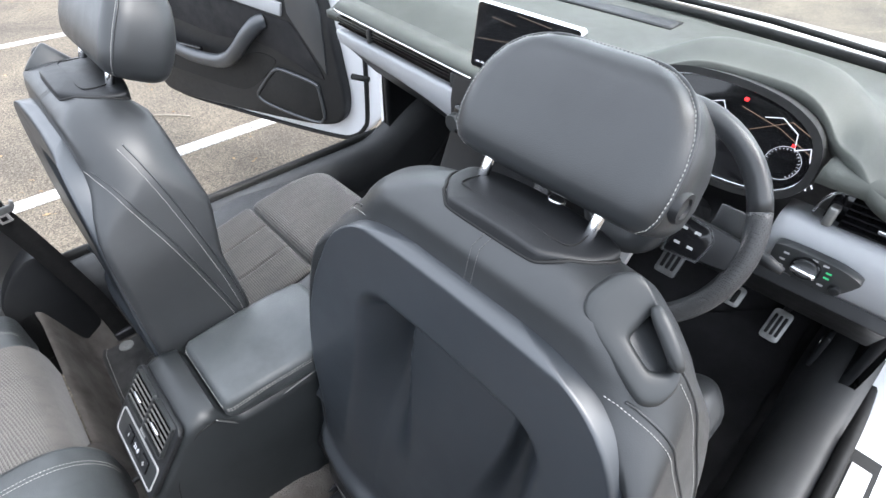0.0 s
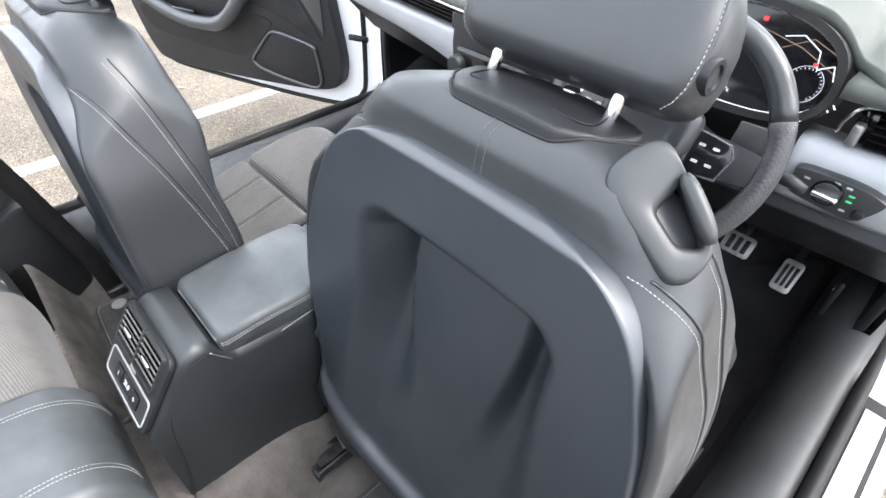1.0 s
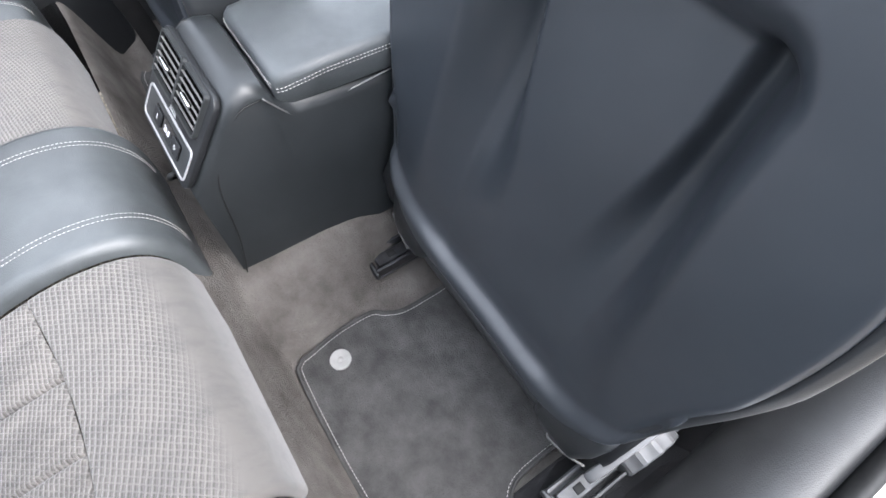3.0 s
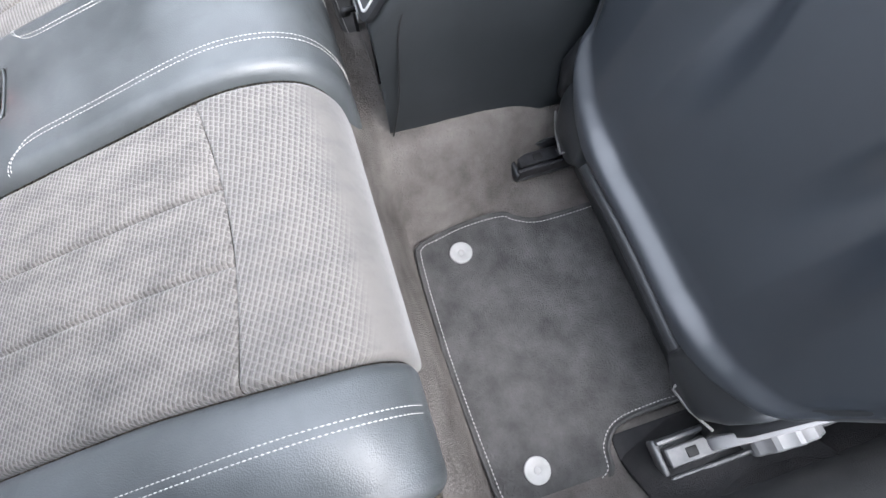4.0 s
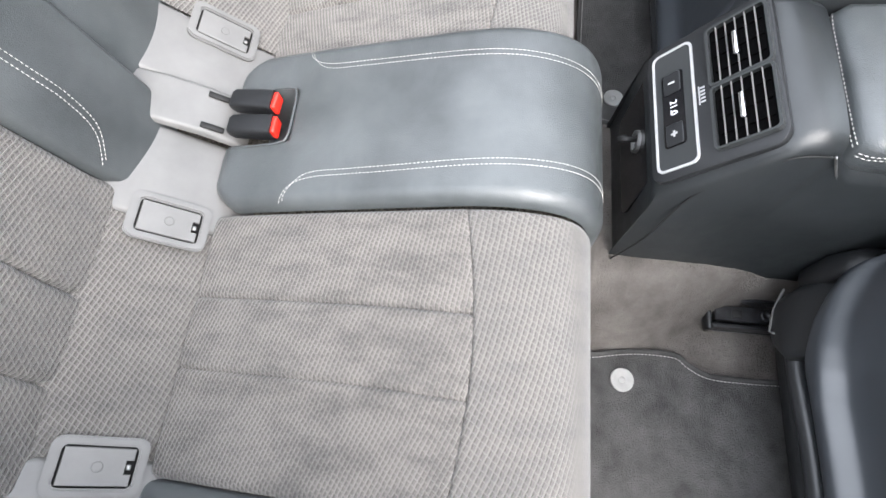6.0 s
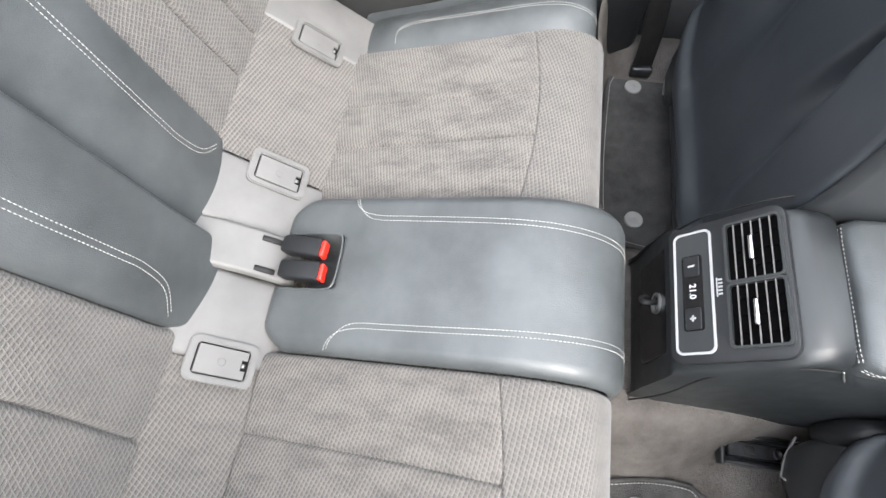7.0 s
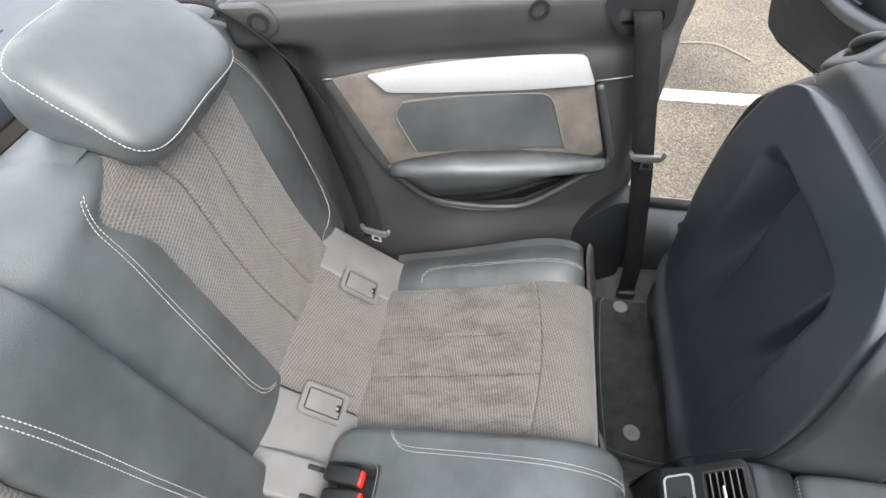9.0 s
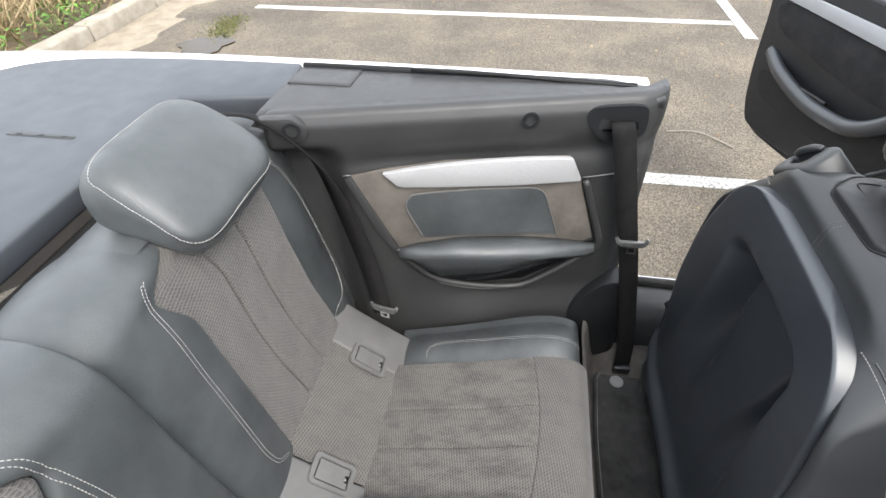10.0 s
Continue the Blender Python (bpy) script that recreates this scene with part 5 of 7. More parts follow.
        for h, y0, y1, xa, xb in ((0.010, 0.036, 0.058, 0.180, 0.206), (0.018, 0.026, 0.066, 0.172, 0.228), (0.045, 0.016, 0.070, 0.150, 0.244), (0.09, 0.010, 0.070, 0.152, 0.254), (0.13, 0.010, 0.066, 0.19, 0.258), (0.17, 0.018, 0.060, 0.21, 0.258)):
            rings.append([M @ Vector((sx * (a + (xa + xb) / 2), b, h)) for a, b in rounded(xb - xa, y1 - y0, 0.014, 4, 0, (y0 + y1) / 2)])
        part("corner_pad", loft(rings), LEATHER, t, "soft dark corner below the shell")
        part("edge_clip", tube([M @ Vector((sx * a, 0.022, h)) for a, h in ((0.192, 0.030), (0.197, 0.020), (0.228, 0.032), (0.256, 0.056))], 0.0022, 6), GREY_PLASTIC, t, "thin grey edge clip")
    ox = hinge[0] + outer * 0.272
    trim = [(hinge[1] + a, hinge[2] + b) for a, b in ((0.03, 0.03), (0.06, 0.075), (0.20, 0.18), (0.245, 0.195), (0.26, 0.17), (0.24, 0.12), (0.12, 0.03), (0.06, 0.015))]
    part("side_cover", prism(smooth_ring(trim), ox - 0.008, ox + 0.008, 0.004, 2, axis="x"), GREY_TRIM, t, "light grey hinge side cover", angle=40)
    wheel_pts = [(0.056 * math.cos(q), 0.056 * math.sin(q)) for q in [k * math.pi / 24 for k in range(48)]]
    ribs = [((1.0 if k % 4 < 2 else 0.94) * a, (1.0 if k % 4 < 2 else 0.94) * b) for k, (a, b) in enumerate(wheel_pts)]
    part("recline_wheel", moved(prism(ribs, -0.015, 0.015, 0.002, 1, axis="x"), Matrix.Translation((ox + outer * 0.022, hinge[1] + 0.150, 0.292))), GREY_TRIM, t, "ribbed grey adjuster wheel", angle=30)
    plate_o = [(hinge[1] + a, hinge[2] + b) for a, b in ((0.075, -0.045), (0.10, 0.02), (0.17, 0.085), (0.30, 0.13), (0.40, 0.13), (0.40, 0.06), (0.26, 0.0), (0.14, -0.05))]
    part("hinge_plate", prism(smooth_ring(plate_o), ox - 0.004, ox + 0.006, 0.002, 2, axis="x"), RAIL_STEEL, t, "bare steel hinge plate", angle=40)
    part("recline_lever", prism(smooth_ring([(hinge[1] + a, hinge[2] + b) for a, b in ((0.20, 0.045), (0.30, 0.10), (0.42, 0.15), (0.45, 0.145), (0.44, 0.11), (0.34, 0.06), (0.24, 0.025))]), ox + outer * 0.010, ox + outer * 0.024, 0.005, 2, axis="x"), GREY_TRIM, t, "pale grey adjuster lever", angle=40)
    part("side_knob", moved(prism([(0.016 * math.cos(q), 0.016 * math.sin(q)) for q in [k * math.pi / 12 for k in range(24)]], -0.01, 0.01, 0.003, 2, axis="x"), Matrix.Translation((ox + outer * 0.004, hinge[1] + 0.30, 0.50))), PLASTIC, t, "round black side knob", angle=40)
    rings = []
    for y, z0, z1 in ((hinge[1] + 0.05, 0.30, 0.42), (hinge[1] + 0.15, 0.30, 0.52), (hinge[1] + 0.30, 0.30, 0.56), (hinge[1] + 0.40, 0.30, 0.50), (hinge[1] + 0.55, 0.32, 0.46)):
        rings.append([Vector((ox - outer * 0.012 + a, y, b)) for a, b in rounded(0.022, z1 - z0, 0.008, 3, 0, (z0 + z1) / 2)])
    part("side_valance", loft(rings), PLASTIC, t, "black outer seat valance")
    # cushion
    cx, cy = hinge[0], hinge[1]
    CT = Track(smooth_path([(0, cy + 0.10, 0.545), (0, cy + 0.25, 0.550), (0, cy + 0.42, 0.585), (0, cy + 0.55, 0.602), (0, cy + 0.62, 0.590), (0, cy + 0.645, 0.55), (0, cy + 0.64, 0.45)], 8))
    sm = CT.find(1, cy + 0.40)
    def rib(u, v, x, s):
        g = 0.0
        for f in (0.33, 0.67):
            g += 0.006 * math.exp(-((u - f) * 0.33 / 0.003) ** 2)
        return g
    part("seat_insert", pad(CT, cx - 0.165, cx + 0.165, 0.0, sm, 0.010, 0.012, 120, 40, (1, 1, 0, 1), rib), RIBBED, t, "ribbed dark cloth seat insert")
    part("seat_front", pad(CT, cx - 0.16, cx + 0.16, sm, CT.long, 0.020, 0.026, 60, 60, (1, 1, 1, 0)), RIBBED, t, "ribbed cloth front cushion")
    for sx in (1, -1):
        part("cushion_bolster", pad(CT, (lambda s, sx=sx: cx + sx * 0.165), cx + sx * 0.262, 0.0, CT.long, 0.0, 0.02, 24, 40, (1, 2.5, 0, 0), lambda u, v, x, s: -0.014 * math.sin(math.pi * min(1, u * 1.2))), LEATHER, t, "black leather side bolster")
    side = prism([(cy + 0.09, 0.32), (cy + 0.60, 0.34), (cy + 0.62, 0.55), (cy + 0.40, 0.575), (cy + 0.17, 0.53)], cx - 0.255, cx + 0.255, 0.015, 2, axis="x")
    part("seat_base", side, PLASTIC, t, "black plastic seat base", angle=40)
    # rails
    for sx in (-1, 1):
        rx = cx + (outer * 0.278 if sx == outer else -outer * 0.234)
        y0, y1, z = (0.85 if detailed and sx == outer else 0.832 if detailed else 0.80), 1.45, (0.296 if sx == outer else 0.275)
        base = join(box(0.052, y1 - y0, 0.006, 0.001, 1, (rx, (y0 + y1) / 2, z - 0.018)), box(0.006, y1 - y0, 0.026, 0.0015, 1, (rx - 0.023, (y0 + y1) / 2, z)), box(0.006, y1 - y0, 0.026, 0.0015, 1, (rx + 0.023, (y0 + y1) / 2, z)), box(0.026, y1 - y0 - 0.01, 0.016, 0.002, 1, (rx, (y0 + y1) / 2 + 0.005, z - 0.004)))
        rail = part("seat_rail", base, RAIL_STEEL if sx == outer else DARK_STEEL, t, "steel seat rail", smooth=False)
        part("rail_bolt", moved(loft([[Vector((r * math.cos(a), r * math.sin(a), h)) for a in [k * math.pi / 8 for k in range(16)]] for h, r in ((0, 0.009), (0.006, 0.009), (0.006, 0.005), (0.003, 0.004), (0.003, 0.001))]), Matrix.Translation((rx, y0 + 0.09, z + 0.004))), DARK_STEEL, rail)
        part("rail_hole", box(0.013, 0.016, 0.002, 0.004, 2, (rx, y0 + 0.045, z + 0.0045)), RUBBER, rail)
        part("rail_cap", box(0.056, 0.008, 0.022, 0.002, 1, (rx, y0, z - 0.006)), RAIL_STEEL if sx == outer else PLASTIC, rail)
    return t


front_seat("driver_car_seat", "black leather driver seat folded forward towards the wheel", (0.404, 0.868, 0.318), 12.75, 1, True)
front_seat("passenger_car_seat", "black leather front passenger seat standing upright", (-0.356, 0.712, 0.283), 6.5, -1, False)


# ---- floor mats ----
def floor_mat(name, outline, label, buttons=()):
    t = thing(name, label, "floor mat", None, "floor mats")
    smooth_o = smooth_ring(outline, 6)
    part("mat_body", prism(smooth_o, 0.2365, 0.2455, 0.002, 2, axis="z"), MAT_PILE, t, smooth=False)
    turn = sum(a * d - c * b for (a, b), (c, d) in zip(smooth_o, smooth_o[1:] + smooth_o[:1]))
    ring = [Vector((a, b, 0.2462)) for a, b in smooth_o]
    part("binding", tube(ring, 0.0034, 6, closed=True), MAT_PILE, t, "dark bound edge")
    inner = []
    for k, p in enumerate(ring):
        d = (ring[(k + 1) % len(ring)] - ring[k - 1]).normalized()
        inner.append(p + Vector((-d.y, d.x, 0)) * (0.0065 if turn > 0 else -0.0065) + Vector((0, 0, 0.0008)))
    tagged(part("stitching", stitches(inner + inner[:1], (0, 0, 1), 0.0062, 0.0046, 0.0010), THREAD, t), kind="stuff")
    for x, y in buttons:
        disc = loft([[Vector((x + r * math.cos(a), y + r * math.sin(a), z)) for a in [k * math.pi / 14 for k in range(28)]] for z, r in ((0.246, 0.0195), (0.2485, 0.0195), (0.2495, 0.0185), (0.2495, 0.0065), (0.2488, 0.0055), (0.2495, 0.0045), (0.2495, 0.0005))])
        part("fastener", disc, GREY_BTN, t, "round pale grey fastener", angle=40)
    return t


right_mat = [(0.25, 0.66), (0.258, 0.632), (0.29, 0.622), (0.45, 0.618), (0.62, 0.625), (0.675, 0.632), (0.695, 0.66), (0.695, 0.75), (0.68, 0.795), (0.645, 0.805), (0.622, 0.835), (0.617, 0.90), (0.617, 0.95), (0.60, 0.985), (0.57, 0.992), (0.45, 0.992), (0.33, 0.990), (0.288, 0.985), (0.272, 0.965), (0.272, 0.90), (0.270, 0.84), (0.256, 0.808), (0.241, 0.785), (0.240, 0.72)]
floor_mat("rear_floor_mat", right_mat, "grey carpet floor mat with pale stitched edge", ((0.291, 0.696), (0.645, 0.694)))
floor_mat("rear_floor_mat", [(2 * XC - a, b) for a, b in right_mat][::-1], "grey carpet floor mat with pale stitched edge", ((-0.262, 0.69), (-0.615, 0.688)))

# ---- centre console ----
console = thing("centre_console", "dark centre console with rear vents and leather lid", "centre console")
CX = 0.012
rings = []
for y, zt, hw_t, hw_b in ((0.640, 0.46, 0.108, 0.112), (0.634, 0.56, 0.104, 0.112), (0.634, 0.586, 0.100, 0.113), (0.648, 0.602, 0.099, 0.114), (0.672, 0.634, 0.098, 0.115), (0.700, 0.671, 0.096, 0.116), (0.718, 0.693, 0.094, 0.116), (0.730, 0.701, 0.092, 0.116), (0.747, 0.704, 0.090, 0.117), (0.768, 0.698, 0.090, 0.117), (0.776, 0.675, 0.092, 0.117), (0.80, 0.660, 0.097, 0.118), (1.0, 0.645, 0.10, 0.119), (1.10, 0.63, 0.10, 0.12), (1.45, 0.64, 0.10, 0.13), (1.62, 0.70, 0.10, 0.15)):
    zb = 0.36
    r = 0.018
    c = CX + 0.010 * ease(zt, 0.5, 0.65)
    ring = [(CX - hw_b, zb), (CX - (hw_b * 0.6 + hw_t * 0.4), zb + (zt - zb) * 0.5), (c - hw_t, zt - r), (c - hw_t + r * 0.3, zt - r * 0.3), (c - hw_t + r, zt), (c - hw_t * 0.4, zt + 0.002), (c + hw_t * 0.4, zt + 0.002), (c + hw_t - r, zt), (c + hw_t - r * 0.3, zt - r * 0.3), (c + hw_t, zt - r), (CX + (hw_b * 0.6 + hw_t * 0.4), zb + (zt - zb) * 0.5), (CX + hw_b, zb)]
    rings.append([Vector((a, y, b)) for a, b in ring])
part("body", loft(rings), CONSOLE_SKIN, console, "dark grained console body", angle=45)
# groove lines on the flanks
for sx in (1, -1):
    xw = lambda z: CX + sx * (0.1185 - 0.016 * ease(z, 0.45, 0.68))
    g = [(0.636, 0.385), (0.655, 0.48), (0.668, 0.588), (0.70, 0.645), (0.73, 0.678), (0.76, 0.683)]
    part("flank_joint", tube([(xw(z), y, z) for y, z in [(p.y, p.z) for p in smooth_path([(0, a, b) for a, b in g], 5)]], 0.0013, 5), RUBBER, console)
    g = [(0.762, 0.684), (0.782, 0.655), (0.795, 0.642), (0.82, 0.640), (1.0, 0.655)]
    part("lid_joint", tube([(xw(z), y, z) for y, z in [(p.y, p.z) for p in smooth_path([(0, a, b) for a, b in g], 5)]], 0.0014, 5), STEEL if sx > 0 else RUBBER, console)
# lid
rings = []
for y, zt, hw_ in ((0.779, 0.690, 0.078), (0.783, 0.698, 0.083), (0.792, 0.703, 0.087), (0.85, 0.706, 0.090), (0.95, 0.707, 0.093), (1.005, 0.703, 0.093), (1.018, 0.698, 0.090), (1.024, 0.688, 0.085)):
    c = 0.026 + 0.02 * (y - 0.779)
    r = 0.012
    ring = [(c - hw_ + 0.004, 0.655), (c - hw_, 0.668), (c - hw_, zt - r), (c - hw_ + r * 0.3, zt - r * 0.3), (c - hw_ + r, zt), (c, zt + 0.003), (c + hw_ - r, zt), (c + hw_ - r * 0.3, zt - r * 0.3), (c + hw_, zt - r), (c + hw_, 0.668), (c + hw_ - 0.004, 0.655)]
    rings.append([Vector((a, y, b)) for a, b in ring])
lid = part("armrest_lid", loft(rings), LEATHER_SKYLIT, console, "padded dark leather armrest lid", angle=45)
runs = []
for dz in (0.0, -0.005):
    pts = [(0.026 - 0.076, 0.7795, 0.689 + dz), (0.026 + 0.076, 0.7795, 0.689 + dz)]
    runs.append(stitches(lay([Vector(pts[0]).lerp(Vector(pts[1]), k / 20) for k in range(21)], surface(lid)), (0, -1, 0.5)))
    for sx in (1, -1):
        pts = [Vector((0.026 + 0.02 * (y - 0.779) + sx * (interp(y, ((0.783, 0.083), (0.792, 0.087), (0.85, 0.090), (0.95, 0.093), (1.005, 0.093))) + 0.0006), y, interp(y, ((0.783, 0.698), (0.85, 0.706), (0.95, 0.707), (1.005, 0.703))) - 0.013 + dz)) for y in [0.784 + 0.22 * k / 30 for k in range(31)]]
        runs.append(stitches(lay(pts, surface(lid)), (sx, 0, 0.3)))
tagged(part("lid_stitching", join(*runs), THREAD, lid), kind="stuff")

# rear face of the console: e along the slope, n out of it
FO, FE = Vector((CX + 0.008, 0.6325, 0.592)), Vector((0, 0.605, 0.796))
FN = Vector((0, -0.796, 0.605))
FM = Matrix(((1, FE.x, FN.x, FO.x), (0, FE.y, FN.y, FO.y), (0, FE.z, FN.z, FO.z), (0, 0, 0, 1)))
def face(bm):
    return moved(bm, FM)
vent = part("rear_vent_panel", face(prism(rounded(0.180, 0.142, 0.016, 5, 0, 0.064), -0.006, 0.003, 0.002, 2, axis="z")), PLASTIC, console, "dark rear vent and climate panel", angle=40)
# pale silver colour stands in for the bright reflection of the chrome
part("chrome_frame", face(frame_ring(rounded(0.1595, 0.0495, 0.009, 5, 0, 0.026), rounded(0.154, 0.044, 0.007, 5, 0, 0.026), 0.002, 0.0048, "z")), SILVER, vent, "climate panel frame, its chrome reflection put into a pale silver colour", smooth=False)
part("climate_panel", face(prism(rounded(0.154, 0.044, 0.007, 4, 0, 0.026), 0.002, 0.0036, axis="z")), SOFT_GREY, vent, smooth=False)
part("display_well", face(prism(rounded(0.098, 0.026, 0.004, 4, 0.002, 0.025), 0.003, 0.0042, axis="z")), GLOSS, vent, smooth=False)
for x, sign in ((-0.032, 0), (0.036, 1)):
    part("temperature_button", face(prism(rounded(0.027, 0.020, 0.002, 3, x, 0.025), 0.0042, 0.0062, 0.0006, 1, axis="z")), PLASTIC, vent, smooth=False)
    mark = box(0.0022, 0.0075, 0.0006, 0, 1, (x, 0.025, 0.0065))
    if sign:
        mark = join(mark, box(0.0075, 0.0022, 0.0006, 0, 1, (x, 0.025, 0.0065)))
    part("button_mark", face(mark), MARK, vent, smooth=False)


def lettering(text, size, m, material, parent, name="lettering", depth=0.0003):
    cu = bpy.data.curves.new(name, "FONT")
    cu.body, cu.size, cu.extrude, cu.align_x, cu.align_y = text, size, depth, "CENTER", "CENTER"
    tmp = bpy.data.objects.new(name, cu)
    scene.collection.objects.link(tmp)
    me = bpy.data.meshes.new_from_object(tmp.evaluated_get(bpy.context.evaluated_depsgraph_get()))
    bpy.data.objects.remove(tmp)
    me.transform(m)
    ob = new(name, me)
    me.materials.clear()
    me.materials.append(material)
    ob.parent = parent
    return ob


lettering("21.0", 0.0115, FM @ Matrix.Translation((0.001, 0.025, 0.0048)), GLOW_WHITE, vent, "temperature_readout")
for k in range(5):
    part("heater_icon", face(box(0.0022, 0.005, 0.0006, 0, 1, (-0.009 + 0.0045 * k, 0.0585, 0.0035))), MARK, vent, smooth=False)
part("heater_icon_base", face(box(0.024, 0.0014, 0.0006, 0, 1, (0.0, 0.0545, 0.0035))), MARK, vent, smooth=False)
for sx in (-1, 1):
    x0 = sx * 0.0385
    # flat plate, not a hole: its black colour imitates the shaded depth
    part("vent_opening", face(prism(rounded(0.072, 0.060, 0.004, 3, x0, 0.100), 0.0025, 0.0040, axis="z")), DEPTH_BLACK, vent, smooth=False)
    part("vent_rim", face(frame_ring(rounded(0.0765, 0.064, 0.006, 3, x0, 0.100), rounded(0.071, 0.058, 0.004, 3, x0, 0.100), 0.002, 0.0095, "z")), SOFT_GREY, vent, smooth=False)
    for k in range(5):
        part("vent_slat", face(box(0.071, 0.0009, 0.003, 0.0003, 1, (x0, 0.080 + 0.010 * k, 0.0078))), GREY_PLASTIC, vent, smooth=False)
    for k in range(3):
        part("vent_fin", face(box(0.0012, 0.05, 0.003, 0, 1, (x0 - 0.02 + 0.02 * k, 0.100, 0.0050))), DEPTH_BLACK, vent, smooth=False)
    tab = join(box(0.030, 0.0055, 0.006, 0.002, 2, (x0, 0.100, 0.0115)))
    part("vent_tab", face(tab), CHROME, vent, "bright vent adjusting tab")
# socket below the panel
pocket = part("socket_pocket", prism(rounded(0.150, 0.125, 0.012, 5, CX, 0.515), 0.6345, 0.640, 0.001, 1), GLOSS, console, "glossy black socket panel", angle=40)
ringo = [(CX + 0.015 * math.cos(q), 0.525 + 0.015 * math.sin(q)) for q in [k * math.pi / 12 for k in range(24)]]
ringi = [(CX + 0.012 * math.cos(q), 0.525 + 0.012 * math.sin(q)) for q in [k * math.pi / 12 for k in range(24)]]
part("socket_ring", frame_ring(ringo, ringi, 0.630, 0.636), STEEL, pocket, "power socket rim", smooth=False)
part("socket_cap", tube(smooth_path([(CX, 0.630, 0.530), (CX + 0.004, 0.615, 0.535), (CX - 0.004, 0.612, 0.522), (CX - 0.012, 0.622, 0.515)], 5), 0.004, 8), RUBBER, pocket, "rubber socket cap")

# ---- dashboard ----
dash = thing("dashboard", "dark dashboard with white trim strip and slatted vents", "dashboard")
def dash_top(u, v):
    x = XC - 0.745 + 1.49 * u
    hood = math.exp(-((x - 0.41) / 0.20) ** 4)
    y0 = 1.545 + 0.02 * abs(x - XC) + 0.135 * hood
    y = y0 + (2.06 - 0.09 * (2 * u - 1) ** 2 - y0) * v
    z = 0.972 + 0.058 * ease(v, 0.0, 0.35) + 0.012 * v
    z += 0.118 * hood * (1 - ease(v, 0.0, 0.75)) + 0.040 * ease(x, 0.57, 0.63) * (1 - ease(v, 0.0, 0.4))
    return Vector((x, y, z))
part("top_skin", grid(dash_top, 120, 50, thick=(0, 0, -0.02)), DASH_TOP, dash, "grained grey-green dashboard skin")
part("top_grille", grid(lambda u, v: dash_top(0.30 + 0.28 * u, 0.78 + 0.12 * v) + Vector((0, 0, 0.003)), 20, 4, thick=(0, 0, -0.003)), PLASTIC, dash, "dark speaker strip by the windscreen")
def strip(x0, x1, prof, n=40, bend=0.02, rise=0.0):
    rings = []
    for k in range(n + 1):
        x = x0 + (x1 - x0) * k / n
        off = bend * abs(x - XC) * 1.4
        up = rise * max(0.0, -x - 0.05)
        rings.append([Vector((x, y + off, z + up)) for y, z in prof])
    return loft(rings)
part("face_skin", strip(-0.665, 0.20, [(1.548, 0.985), (1.535, 0.972), (1.535, 0.962), (1.60, 0.962), (1.60, 0.985)], rise=0.035), DASH_TOP, dash)
part("chrome_line", strip(-0.665, -0.10, [(1.534, 0.965), (1.531, 0.963), (1.531, 0.959), (1.536, 0.958)], rise=0.04), CHROME, dash, "thin bright line over the vents")
part("vent_back", strip(-0.665, 0.20, [(1.575, 0.958), (1.575, 0.915), (1.60, 0.915), (1.60, 0.958)], rise=0.035), RUBBER, dash)
for k in range(4):
    part("vent_slat", strip(-0.662, -0.10, [(1.537, 0.952 - 0.0085 * k), (1.537, 0.950 - 0.0085 * k), (1.565, 0.952 - 0.0085 * k), (1.565, 0.955 - 0.0085 * k)], 30, rise=0.036), GLOSS, dash, smooth=False)
for x in (-0.50, -0.158):
    part("vent_wheel", box(0.014, 0.03, 0.036, 0.003, 2, (x, 1.545 + 0.028 * abs(x - XC), 0.937 - 0.036 * (x + 0.05))), SOFT_GREY, dash, "satin vent thumbwheel holder")
WHITE_TRIM = varied("pearl_white_trim", (0.31, 0.32, 0.335), (0.37, 0.38, 0.395), 0.3, 5, 200, 0, rough_vary=0.05)
rings = []
for k in range(41):
    x = -0.665 + 0.555 * k / 40
    off, up, low = 0.028 * abs(x - XC), 0.03 * (-x - 0.05), interp(x, ((-0.665, 0.892), (-0.53, 0.880), (-0.38, 0.869), (-0.24, 0.851), (-0.12, 0.827)))
    top = 0.915 + up
    rings.append([Vector((x, y + off, z)) for y, z in ((1.545, top), (1.533, top - 0.002), (1.530, top - 0.008), (1.536, low + 0.006), (1.541, low), (1.60, low - 0.01), (1.60, top))])
part("white_trim", loft(rings), WHITE_TRIM, dash, "pearl white trim strip")
rings = []
for k in range(41):
    x = -0.665 + 1.44 * k / 40
    off, low = 0.028 * abs(x - XC), interp(x, ((-0.665, 0.892), (-0.53, 0.880), (-0.38, 0.869), (-0.24, 0.851), (-0.12, 0.827), (0.0, 0.82)))
    rings.append([Vector((x, y + off, z)) for y, z in ((1.548, low), (1.56, low - 0.012), (1.66, low - 0.12), (1.90, 0.66), (2.0, 0.66), (2.0, low))])
part("lower_face", loft(rings), PLASTIC, dash, "black lower dashboard")
# centre stack
part("centre_fascia", prism([(1.535, 0.96), (1.525, 0.90), (1.53, 0.82), (1.48, 0.70), (1.70, 0.62), (1.75, 0.96)], -0.155, 0.215, 0.008, 2, axis="x"), PLASTIC, dash, "black centre fascia", angle=40)
part("climate_unit", box(0.30, 0.02, 0.075, 0.01, 3, (0.02, 1.522, 0.862)), GLOSS, dash, "gloss black climate unit")
